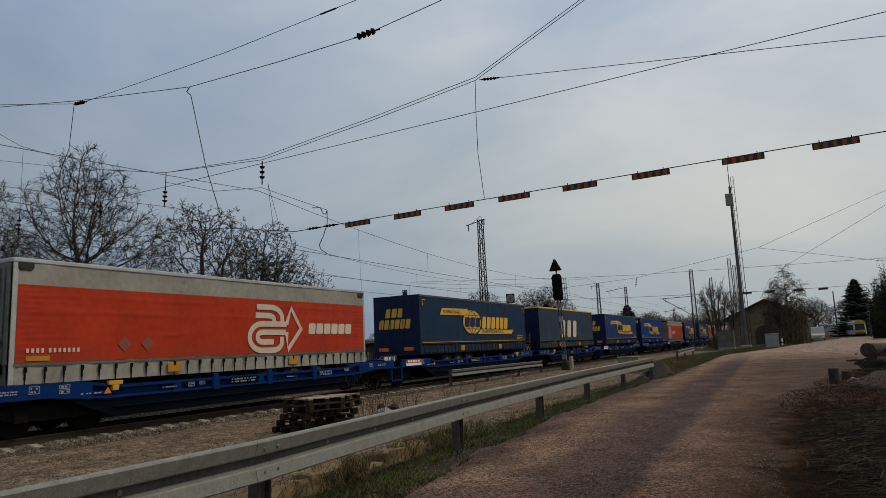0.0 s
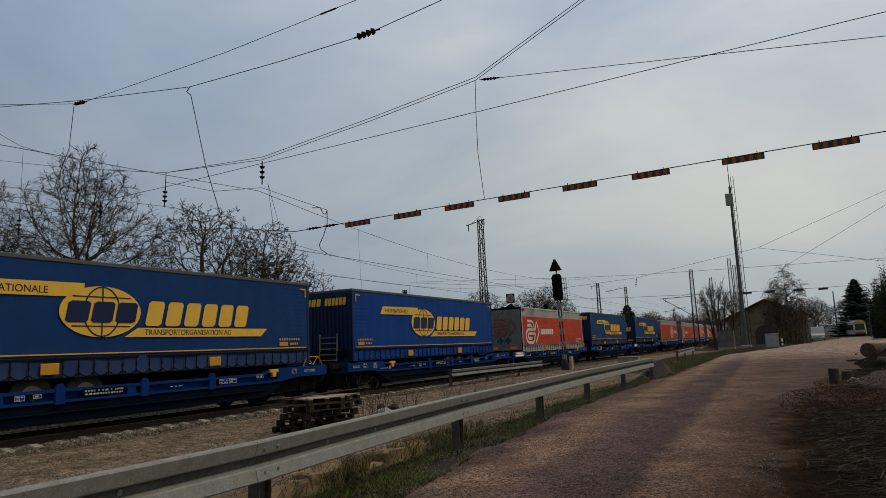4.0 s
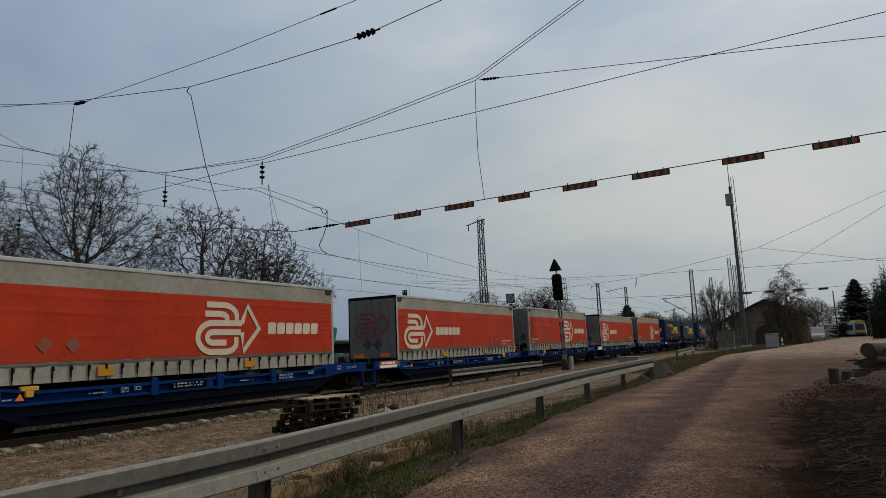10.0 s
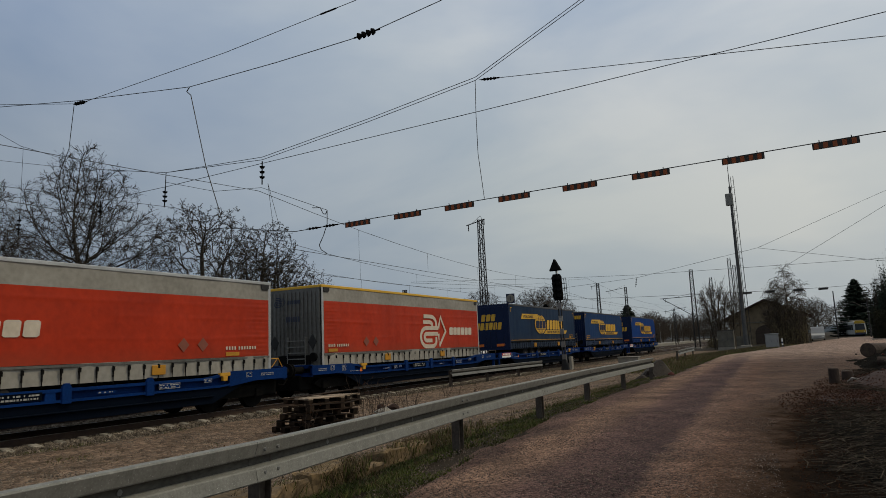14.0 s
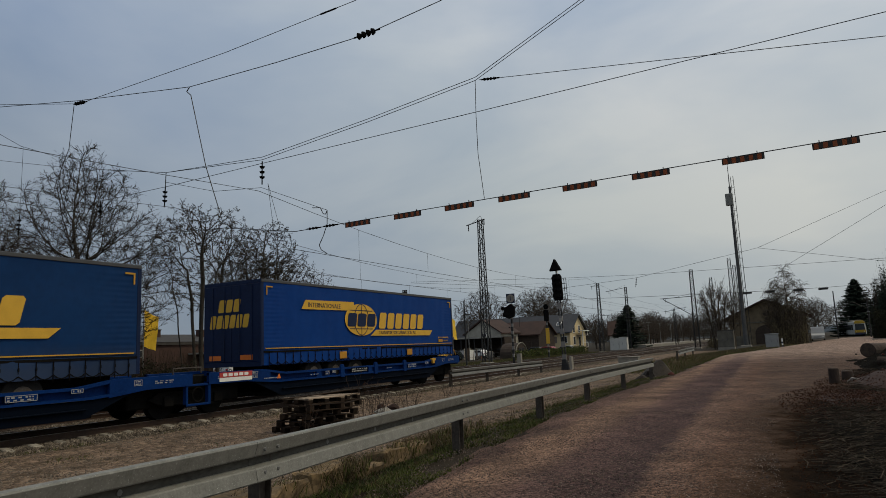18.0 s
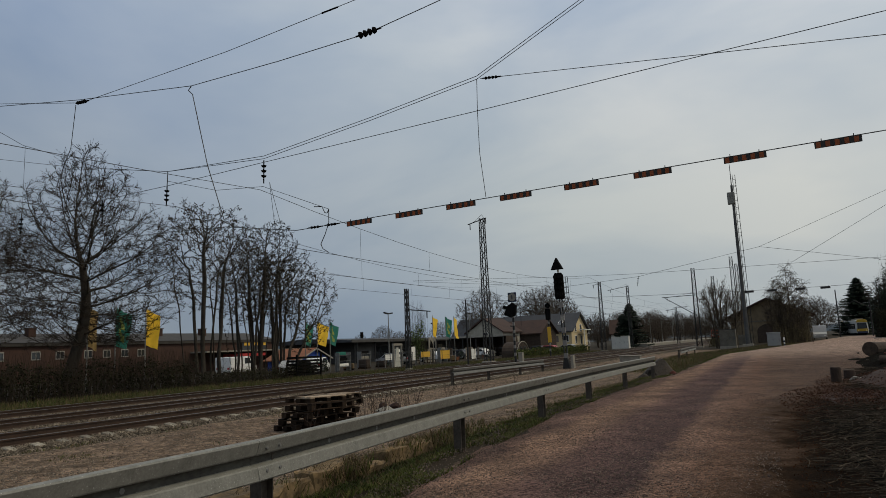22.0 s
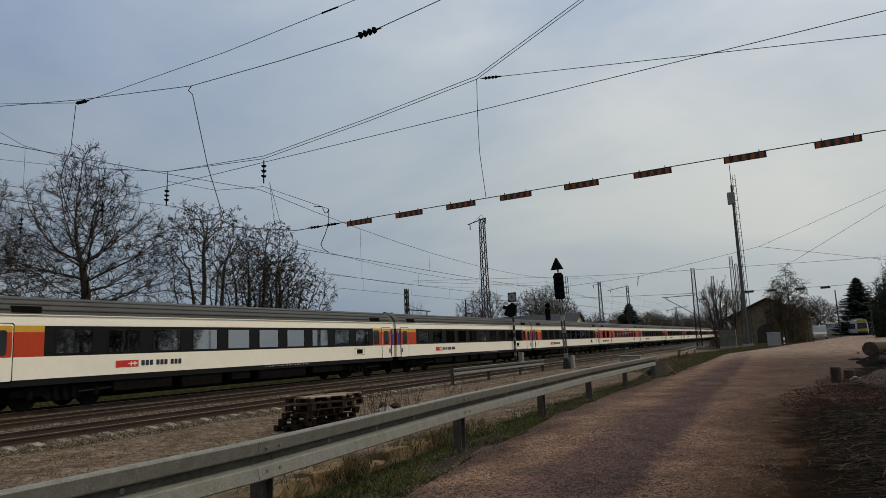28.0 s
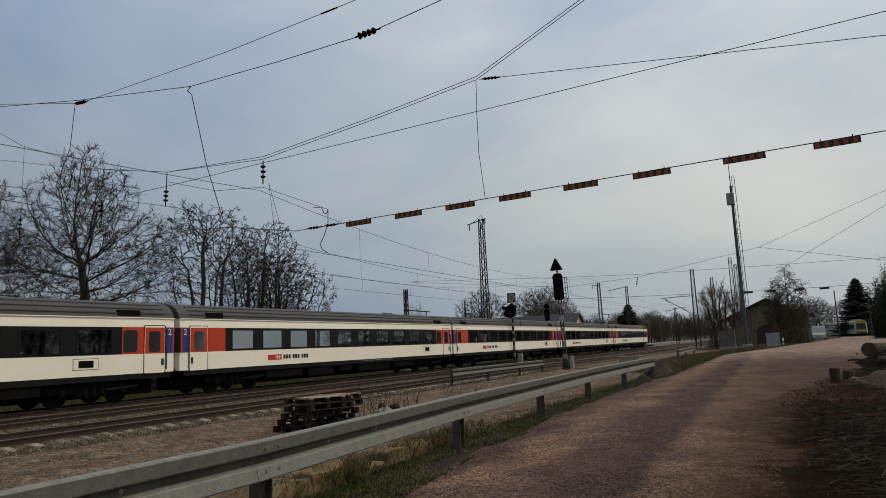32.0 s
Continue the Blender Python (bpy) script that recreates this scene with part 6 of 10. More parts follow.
wire("registration_wire", pts(S, (-13.43, 6.35), (-16.3, 7.55), (-18.6, 7.75), (-21.2, 8.5)), 0.009)
for a, b in (((-16.26, 8.51), (-16.27, 7.66)), ((-21.2, 8.3), (-21.23, 7.5)), ((-25.06, 8.3), (-25.03, 7.3)), ((-30.61, 8.37), (-30.66, 7.47))):
    bm = insulator(BM(), (a[0], S, a[1]), (b[0], S, b[1]), 3, 0.10)
    solo("insulator", bm, M_BLACK, "dark ribbed insulator hanging from the cross-span", "insulator", group="insulators of the cross-span")
for (x, z), r in (((-14.0, 5.8), 0.05), ((-13.3, 5.81), 0.05)):
    solo("insulator", insulator(BM(), (x - 0.3, S, z), (x + 0.3, S, z), 3, r), M_BLACK, "small dark insulator in the lower cross-span wire", "insulator")
solo("insulator", insulator(BM(), (-7.6, S, 9.62), (-7.0, S, 9.55), 4, 0.05), M_BLACK, "small dark insulator in a cross-span wire", "insulator")
for x, h in ((-16.0, 2.1), (-20.3, 1.9), (-24.5, 1.8)):
    bm = path(BM(), [(x, S, 7.66), (x + 0.2, S + 0.1, 5.7)], 0.008)
    path(bm, [(x, S, 7.66), (x + 0.5, S + 0.15, 5.7)], 0.008)
    solo("hanger_wire", bm, M_WIRE, "thin hanger wires under an insulator", "overhead wire")
wire("hanger_rod", pts(S, (-21.17, 8.88), (-21.2, 8.3)), 0.018, "short dark rod above an insulator")
wire("jumper_wire", pts(S, (-30.6, 11.6), (-30.6, 8.4)), 0.008, "thin dark hanging jumper wire")
N = 13.0
wire("feeder_wire", pts(N, (-34, 12.1), (-23.66, 10.53), (-19.36, 9.85), (-14.4, 9.21), (-11.23, 9.18), (-8.49, 9.22), (-6.4, 9.51), (-2.0, 10.4)), 0.011, "feeder wire above the tracks")
wire("feeder_wire", pts(N, (-34, 12.6), (-23.67, 10.62), (-19.36, 9.75), (-18.94, 9.74), (-13.09, 9.9), (-8.76, 10.19), (-2.0, 10.8)), 0.009, "feeder wire above the tracks")
wire("jumper_wire", pts(N, (-19.52, 9.73), (-19.69, 8.33), (-20.33, 7.18)), 0.011, "thin dark hanging jumper wire")
wire("jumper_wire", pts(N, (-14.4, 9.21), (-14.52, 9.1), (-14.35, 8.95), (-13.75, 6.8), (-13.12, 5.18)), 0.013, "thin dark hanging jumper wire")
for a, b, r in (((-19.53, 9.77), (-18.89, 9.73), 0.06), ((-8.79, 9.22), (-8.05, 9.26), 0.09), ((-9.8, 10.12), (-9.31, 10.15), 0.025)):
    solo("insulator", insulator(BM(), (a[0], N, a[1]), (b[0], N, b[1]), 4, r), M_BLACK, "dark ribbed insulator in a feeder wire", "insulator", group="feeder insulators")
F = 70.0
for q in (((-40, 9.5), (-21.3, 7.43), (-13.5, 7.86), (-2.1, 9.74), (8.58, 13.73), (14, 16)), ((-2.1, 9.74), (7.85, 7.53), (16, 5.9)), ((-40, 9.6), (-20.6, 8.46), (-13.5, 8.15), (7.88, 7.78), (20, 7.6)), ((0.45, 7.99), (8.42, 12.42), (14, 15.5))):
    wire("distant_wire", pts(F, *q), 0.015, "distant wire crossing the tracks and road")
solo("insulator", insulator(BM(), (-13.5, F, 7.9), (-13.7, F, 6.9), 3, 0.10), M_BLACK, "long insulator hanging from a distant wire", "insulator")


def warning_board(x0, x1, y, z, striped=True):
    t = thing("warning_board", "black and orange striped warning board hung on a wire" if striped else "dark grey back of a warning board hung on a wire", "warning board", pose((x0 + x1) / 2, y, z, 0, -0.8, 0), "warning boards on the cross-span")
    h = (x1 - x0) / 2
    part("panel", box(BM(), -h, h, -0.012, 0.012, -0.165, -0.01), plain("board_black", (0.02, 0.018, 0.016), 0.7), t, bevel=0.004)
    for i in range(5 if striped else 0):
        a = -h + h * 2 * (2 * i + 0.35) / 10
        part("stripe", box(BM(), a, a + h * 0.2, -0.016, 0.016, -0.155, -0.02), plain("board_orange", (0.24, 0.055, 0.012), 0.7), t)
    part("clip", box(box(BM(), -h * 0.7, -h * 0.66, -0.01, 0.01, -0.03, 0.06), h * 0.66, h * 0.7, -0.01, 0.01, -0.03, 0.06), M_MAST, t)


for i, x in enumerate((-12.22, -10.34, -8.53, -6.76, -4.81, -2.89, -0.64, 1.38)):
    warning_board(x - 0.49, x + 0.49, S, 5.82 + 0.0186 * (x + 12.7))
wire("distant_board_wire", pts(60, (-28.4, 5.9), (-12, 5.3), (-4.4, 5.09), (2.5, 5.0), (6.5, 5.05), (16, 5.25)), 0.014, "distant wire carrying warning boards")
for x in (-2.9, -1.22, 0.79, 2.51):
    warning_board(x - 0.34, x + 0.34, 60, 5.03 - 0.013 * (x + 0.2), False)


for x in (-28.4, 16.0):
    t = thing("span_pole", "slim dark pole that holds a cross wire", "pole", pose(x, 60, -0.5 if x < 0 else 0.1))
    part("shaft", cyl(BM(), (0, 0, 0), (0, 0, 6.6 if x < 0 else 5.4), 0.09, 0.07, 10), M_MAST, t)


# ---- flood-light mast with ladder ----
def light_mast(x, y, z0, h):
    t = thing("light_mast", "tall grey floodlight mast with a ladder", "light mast", pose(x, y, z0))
    part("pole", cyl(BM(), (0, 0, -0.3), (0, 0, h - 1.5), 0.27, 0.14, 14), mat("weathered_mast_grey", (0.085, 0.085, 0.082), (0.05, 0.05, 0.048), 0.7, 0.2), t, smooth=False)
    part("top_spike", cyl(BM(), (0, 0, h - 1.5), (0, 0, h + 1.6), 0.06, 0.03, 6), M_MAST, t)
    bm = BM()
    for dx in (0.36, 0.66):
        cyl(bm, (dx, 0, 0.4), (dx - 0.15, 0, h - 0.2), 0.035, 0.035, 5)
    z = 1.0
    while z < h - 0.8:
        o = -0.15 * z / h
        cyl(bm, (0.36 + o, 0, z), (0.66 + o, 0, z), 0.025, 0.025, 4)
        z += 0.9
    z = 2.0
    while z < h - 1:
        cyl(bm, (0.1, 0, z), (0.6, 0, z), 0.02, 0.02, 4)
        z += 3.0
    part("ladder", bm, M_MAST, t)
    part("floodlight_box", box(BM(), -0.62, 0.22, -0.3, 0.3, h - 3.9, h - 2.4), M_GALV, t, bevel=0.04)
    part("footing", box(BM(), -0.6, 0.6, -0.6, 0.6, -0.5, 0.3), M_CONC, t, bevel=0.04)


light_mast(-5.1, 90.6, 0.1, 21.6)


# ---- signals ----
def main_signal(x, y, z0):
    t = thing("railway_signal", "tall dark main signal with a triangular board and striped post", "railway signal", pose(x, y, z0, 0, -1.6, 0))
    bm = BM()
    for sx in (-0.09, 0.09):
        box(bm, sx - 0.035, sx + 0.035, -0.05, 0.05, 0.0, 5.0)
    part("post", bm, M_MAST, t)
    for i in range(9):
        if i % 2 == 0:
            part("white_band", box(BM(), -0.13, 0.13, -0.056, 0.056, 0.75 + i * 0.42, 0.75 + i * 0.42 + 0.36), plain("faded_white_band", (0.17, 0.16, 0.15)), t)
    part("signal_screen", prism(BM(), ((-0.27, 4.65), (0.27, 4.65), (0.32, 4.8), (0.32, 6.22), (0.22, 6.4), (-0.22, 6.4), (-0.32, 6.22), (-0.32, 4.8)), "y", -0.18, 0.02), M_BLACK, t, "black signal screen with hoods", bevel=0.02)
    for zz in (4.95, 5.35, 5.75, 6.1):
        for xx in (-0.15, 0.15):
            part("lamp_hood", cyl(BM(), (xx, -0.16, zz), (xx, -0.42, zz + 0.01), 0.11, 0.12, 12), M_BLACK, t)
    part("neck", box(BM(), -0.06, 0.06, -0.05, 0.05, 6.4, 6.62), M_WHITE, t)
    part("speed_board", prism(BM(), ((-0.41, 6.62), (0.41, 6.62), (0.0, 7.42)), "y", -0.35, 0.0), M_BLACK, t, "black triangular speed indicator", bevel=0.03)
    bm = BM()
    for xx in (0.42, 0.56):
        cyl(bm, (xx, 0.1, 4.7), (xx, 0.1, 6.1), 0.02, 0.02, 5)
    for zz in (4.7, 5.05, 5.4, 5.75, 6.1):
        cyl(bm, (0.25, 0.1, zz), (0.56, 0.1, zz), 0.02, 0.02, 5)
    part("service_ladder", bm, M_MAST, t)
    part("number_plate", box(BM(), -0.11, 0.11, -0.09, -0.06, 3.25, 3.5), M_TGREY, t, "white plate with unreadable marking", bevel=0.01)
    part("foot", prism(BM(), ((-0.3, -0.3), (0.3, -0.3), (0.12, 0.8), (-0.12, 0.8)), "y", -0.2, 0.2), M_MAST, t)
    part("control_box", box(BM(), 0.34, 0.52, -0.2, 0.2, 0.1, 0.95), M_CONC, t, bevel=0.02)
    part("point_machine", box(BM(), 0.5, 1.5, -0.3, 0.3, -0.2, 0.12), M_BLACK, t, bevel=0.03)


def dwarf_signal(x, y, z0, h, disc, label):
    t = thing("railway_signal", label, "railway signal", pose(x, y, z0))
    part("post", box(BM(), -0.08, 0.08, -0.08, 0.08, -0.3, h), M_MAST, t)
    for i in range(6):
        part("white_band", box(BM(), -0.09, 0.09, -0.09, 0.09, 0.8 + i * 0.7, 1.1 + i * 0.7), plain("faded_white_band", (0.17, 0.16, 0.15)), t)
    if disc:
        part("lamp_head", prism(BM(), ((-0.85, h - 1.1), (-0.2, h - 1.4), (0.3, h - 1.2), (0.4, h - 0.3), (0.0, h), (-0.5, h - 0.35), (-0.9, h - 0.2), (-0.95, h - 0.5), (-0.6, h - 0.6)), "y", -0.25, 0.15), M_BLACK, t, "black lamp head with hoods", bevel=0.04)
        part("board", box(BM(), -0.42, 0.42, -0.06, 0.0, h + 0.05, h + 0.95), M_INK, t, bevel=0.01)
        part("disc", cyl(BM(), (0, -0.05, h + 0.5), (0, -0.08, h + 0.5), 0.38, 0.38, 24), M_CONC, t, "pale round indicator disc")
        part("indicator_mark", box(BM(), -0.04, 0.04, -0.09, -0.07, h + 0.3, h + 0.7), M_INK, t)
        bm = BM()
        path(bm, [(0.1, 0, h - 1.0), (0.75, 0, h - 1.0), (0.75, 0, h - 0.2), (0.3, 0, h - 0.2)], 0.025)
        path(bm, [(0.75, 0, h - 1.0), (0.75, 0, h - 2.2)], 0.02)
        part("service_rail", bm, M_MAST, t)
        part("control_box", box(BM(), 0.35, 0.75, -0.2, 0.2, -0.2, 1.1), M_CONC, t, bevel=0.02)
    else:
        part("signal_screen", prism(BM(), ((-0.3, h - 1.5), (0.3, h - 1.5), (0.34, h - 0.2), (0.2, h), (-0.2, h), (-0.34, h - 0.2)), "y", -0.2, 0.05), M_BLACK, t, bevel=0.02)
        part("round_board", cyl(BM(), (0, -0.05, h + 0.35), (0, -0.1, h + 0.35), 0.34, 0.34, 18), M_BLACK, t)
        part("yellow_board", box(BM(), -0.2, 0.28, -0.12, -0.09, 1.9, 3.9), M_YELLOW, t, "yellow upright board")


main_signal(-13.35, 43.2, -0.25)
dwarf_signal(-23.2, 59.3, -0.3, 5.75, True, "dark signal with a round indicator disc between the tracks")
dwarf_signal(-28.2, 84.5, -0.3, 6.3, False, "dark signal with a yellow board behind the tracks")


def cabinet(x, y, z0, w, d, h, material, label, roof=None):
    t = thing("relay_cabinet", label, "cabinet", pose(x, y, z0, 0, 0, random.uniform(-4, 4)), "trackside cabinets")
    part("body", box(BM(), -w / 2, w / 2, -d / 2, d / 2, 0, h), material, t, bevel=0.02)
    part("lid", box(BM(), -w / 2 - 0.05, w / 2 + 0.05, -d / 2 - 0.05, d / 2 + 0.05, h, h + 0.1), roof or material, t, bevel=0.02)
    part("plinth", box(BM(), -w / 2 - 0.04, w / 2 + 0.04, -d / 2 - 0.04, d / 2 + 0.04, -0.4, 0.1), M_CONC, t)
    n = max(1, round(w / 0.7))
    for i in range(n):
        a = -w / 2 + 0.05 + i * (w - 0.1) / n
        p = part("door", box(BM(), a + 0.01, a + (w - 0.1) / n - 0.01, -d / 2 - 0.02, -d / 2, 0.14, h - 0.06), material, t)
        part("handle", box(BM(), a + (w - 0.1) / n - 0.12, a + (w - 0.1) / n - 0.09, -d / 2 - 0.05, -d / 2 - 0.02, h * 0.45, h * 0.6), M_INK, p)


M_GCONC = mat("grimy_grey_concrete", (0.135, 0.125, 0.10), (0.07, 0.064, 0.052), 0.9, scale=1.5, fine=14, bump=0.3)
M_CAB = plain("pale_grey_cabinet", (0.46, 0.455, 0.42), 0.7)
cabinet(-23.6 - 5.6, 126, -0.2, 1.7, 1.0, 2.1, M_CAB, "pale grey relay cabinet beside the tracks")
cabinet(-22.0 - 5.6, 126, -0.2, 1.4, 1.0, 2.3, M_CAB, "pale grey relay cabinet beside the tracks")
cabinet(-7.5, 93, 0.1, 1.9, 1.3, 2.1, M_GCONC, "concrete relay cabinet by the bushes", M_ROOFG)
cabinet(-5.7, 96, 0.1, 1.6, 1.0, 1.3, M_GCONC, "low concrete cabinet by the bushes")
cabinet(-1.95, 79, 0.1, 1.25, 0.8, 1.45, plain("light_grey_cabinet", (0.21, 0.215, 0.21), 0.6), "light grey switch cabinet at the roadside")
t = thing("cable_box", "pale concrete cable box with a lid lying in the yard", "box", pose(-11.2, 52.5, -0.25))
part("body", box(BM(), -0.75, 0.75, -0.4, 0.4, 0, 0.55), M_CONC, t, bevel=0.03)
part("lid", box(BM(), -0.8, 0.8, -0.45, 0.45, 0.55, 0.62), M_CONC, t, bevel=0.02)
t = thing("marker_post", "striped black and white marker post", "marker post", pose(-1.0, 78.5, 0.05))
part("post", box(BM(), -0.07, 0.07, -0.04, 0.04, -0.2, 1.05), M_WHITE, t, bevel=0.015)
for z in (0.2, 0.55):
    part("band", box(BM(), -0.075, 0.075, -0.045, 0.045, z, z + 0.18), M_INK, t)


# ---- buildings ----
def gable_house(name, label, cat, x, y, rz, L, D, eave, ridge, wall_m, roof_m, over=0.4, openings=(), zb=-0.4, gable=None):
    """L along local x, ridge along x; openings: (face, u, z, w, h, kind) with face 'f' (-y) or 'r' (+x)."""
    t = thing(name, label, cat, pose(x, y, zb, 0, 0, rz))
    bm = BM()
    prism(bm, ((-D / 2, 0), (D / 2, 0), (D / 2, eave), (0, ridge), (-D / 2, eave)), "x", -L / 2, L / 2)
    part("wall", bm, wall_m, t)
    if gable:
        part("gable_cladding", prism(BM(), ((-D / 2, eave), (D / 2, eave), (0, ridge)), "x", L / 2, L / 2 + 0.03), gable, t)
    k = (ridge - eave) / (D / 2)
    for s in (-1, 1):
        e = D / 2 + over
        prof = [(0, ridge + 0.05), (s * e, ridge + 0.05 - k * e), (s * e, ridge + 0.25 - k * e), (0, ridge + 0.27)]
        part("roof", prism(BM(), prof, "x", -L / 2 - over, L / 2 + over), roof_m, t)
    for face, u, z, w, h, kind in openings:
        if face == "f":
            m = Matrix.Translation((u, -D / 2, z))
        else:
            m = Matrix.Translation((L / 2, u, z)) @ Matrix.Rotation(radians(90), 4, "Z")
        fr = part("window" if kind != "door" else "door", box(BM(), -w / 2 - 0.06, w / 2 + 0.06, -0.06, 0.0, -0.06, h + 0.06), M_WHITE if kind != "door" else M_DWOOD, t, bevel=0.01)
        fr.matrix_local = m
        if kind == "door":
            continue
        for i in range(2):
            a = -w / 2 + i * w / 2
            part("pane", box(BM(), a + 0.03, a + w / 2 - 0.03, -0.075, -0.06, 0.03, h - 0.03), M_GLASS, fr)
        part("sill", box(BM(), -w / 2 - 0.1, w / 2 + 0.1, -0.14, 0.0, -0.12, -0.06), M_CONC, fr)
        if kind == "shutter":
            part("shutter", box(BM(), -w / 2 - 0.06 - w * 0.5, -w / 2 - 0.07, -0.07, -0.01, 0, h), plain("grey_brown_shutter", (0.16, 0.13, 0.11)), fr)
            part("shutter", box(BM(), w / 2 + 0.07, w / 2 + 0.06 + w * 0.5, -0.07, -0.01, 0, h), plain("grey_brown_shutter", (0.16, 0.13, 0.11)), fr)
    return t


# cream house with a dark roof, gable towards the right of the line
h1 = gable_house("house", "cream plastered house with a dark slate roof and dormer panes", "house", -49.3, 143.8, -4, 16.6, 9.6, 4.4, 7.9, M_PLASTER, M_ROOFD, 0.6,
                 (("f", 0.5, 2.0, 1.3, 1.3, "shutter"), ("f", 4.0, 2.0, 1.3, 1.3, "shutter"), ("f", 7.0, 2.0, 1.2, 1.3, ""), ("r", -2.4, 1.6, 1.0, 1.6, ""), ("r", -2.4, 4.1, 1.0, 1.5, ""), ("r", 0.8, 4.1, 1.0, 1.5, ""), ("r", 0.8, 1.2, 1.0, 2.0, "")))
for u in (-0.3, 1.8, 5.3):
    d = part("skylight", box(BM(), u - 0.5, u + 0.5, -0.65, 0.65, 0.0, 0.12), M_WHITE, h1, "white roof window", bevel=0.02)
    d.matrix_local = Matrix.Translation((0, -2.9, 6.05)) @ Matrix.Rotation(math.atan(3.5 / 4.8), 4, "X")
    part("pane", box(BM(), u - 0.4, u + 0.4, -0.55, 0.55, 0.12, 0.135), M_GLASS, d)
for z in (0.9, 3.4):
    b = part("balcony", box(BM(), 8.3, 9.7, -0.8, 2.2, z, z + 0.15), M_CONC, h1)
    part("balcony_rail", path(BM(), [(9.65, -0.8, z + 1.05), (9.65, 2.2, z + 1.05), (9.65, 2.2, z + 0.1), (9.65, -0.8, z + 0.1), (9.65, -0.8, z + 1.05)], 0.05), M_WHITE, b)
part("balcony_post", box(BM(), 9.5, 9.7, -0.8, -0.6, 0, 4.4), M_WHITE, h1)
part("roof_edge", box(BM(), 8.7, 10.0, -1.4, 2.6, 4.35, 4.5), M_WHITE, h1)
# brown barn in front of it, white gabled workshop and long dark ridge
gable_house("barn", "long barn with a brown tiled roof and timber walls", "barn", -48.2, 128, -4, 10.8, 8.0, 3.9, 6.25, M_DWOOD, M_TILE, 0.5, (("f", -3.0, 0.2, 2.6, 2.3, "door"), ("f", 2.5, 0.2, 2.6, 2.3, "door")))
gable_house("long_house", "long dark-roofed building behind the barn", "house", -60.5, 148, -3, 22, 10, 4.0, 8.0, M_WPLASTER, M_ROOFD, 0.5, (("f", -6, 1.5, 1.2, 1.2, ""), ("f", 5, 1.5, 1.2, 1.2, "")))
gable_house("workshop", "white plastered workshop with a brown gabled roof", "workshop", -51.3, 120.4, 264, 7.0, 7.6, 4.4, 6.8, mat("grimy_white_plaster", (0.40, 0.375, 0.31), (0.24, 0.225, 0.185), 0.9, scale=0.7, fine=9, bump=0.1), M_TILE, 0.45, (("f", -2.8, 0.8, 1.2, 1.2, ""), ("r", -2.0, 0.9, 1.4, 1.2, ""), ("r", 1.6, 0.9, 1.4, 1.2, ""), ("r", 0.2, 3.4, 1.0, 0.9, "")))
shed = thing("open_shed", "open-fronted shed with a flat pale-edged roof and dark inside", "shed", pose(-51, 112, -0.4))
part("roof", box(BM(), -7.0, 6.4, -3.0, 3.6, 3.45, 3.6), M_ROOFG, shed)
part("fascia", box(BM(), -7.05, 6.45, -3.08, -3.0, 3.4, 3.68), M_TGREY, shed, "pale roof edge", bevel=0.01)
part("back_wall", box(BM(), -7.0, 6.4, 3.3, 3.5, 0, 3.45), M_DWOOD, shed, "dark timber back wall")
part("end_wall", box(BM(), 6.2, 6.4, -2.0, 3.3, 0, 3.45), M_DWOOD, shed)
for i in range(6):
    part("post", box(BM(), -6.9 + i * 2.6, -6.74 + i * 2.6, -2.9, -2.74, 0, 3.45), M_MAST, shed)
rq = random.Random(8)
for i in range(9):
    st = thing("timber_stack", "stack of dark boards and pale sheets under a shed roof", "stack", pose(-57 + i * 1.35 + rq.uniform(-0.2, 0.2), 110 + rq.uniform(-0.8, 2.5), -0.42, 0, 0, rq.uniform(-12, 12)), "stacks in the open shed")
    z = 0.0
    for j in range(rq.randint(3, 7)):
        h = rq.uniform(0.12, 0.4)
        part("board", box(BM(), -0.55 + rq.uniform(-0.12, 0.12), 0.5 + rq.uniform(-0.12, 0.12), -0.5, 0.5, z, z + h), rq.choice((M_DWOOD, M_WOOD, M_MAST, M_TGREY)), st, bevel=0.01)
        z += h
gable_house("distant_house", "small pale house among distant trees", "house", -37, 168, 12, 6, 6, 3.5, 6.5, M_WPLASTER, M_TILE, 0.4, (("f", 0, 1.5, 1, 1.2, ""), ("r", 0, 1.5, 1, 1.2, "")))
# goods shed of yellow brick beside the road, half hidden by bushes
gs = gable_house("goods_shed", "old yellow-brick goods shed with a wide gable", "goods shed", -3.2, 117.5, 90, 11, 10.5, 4.6, 7.0, mat("yellow_brick", (0.165, 0.128, 0.078), (0.085, 0.066, 0.042), 0.9, scale=1.5, fine=20, bump=0.3), M_TILE, 0.9, ())
part("arched_door", prism(BM(), [(-1.7, 0.2), (1.7, 0.2), (1.7, 2.2)] + [(1.7 * math.cos(radians(a)), 2.2 + 1.2 * math.sin(radians(a))) for a in range(15, 180, 15)] + [(-1.7, 2.2)], "x", -5.6, -5.5), M_DWOOD, gs, "dark arched doorway")
part("round_window", cyl(BM(), (-5.62, 0, 5.1), (-5.5, 0, 5.1), 0.42, 0.42, 18), M_DWOOD, gs, "dark round emblem")
part("window_hood", cyl(BM(), (-5.60, 0, 4.3), (-5.5, 0, 4.3), 0.22, 0.22, 12), M_DWOOD, gs)
part("cornice", box(BM(), -5.6, -5.5, -5.2, 5.2, 3.75, 3.9), M_GCONC, gs)

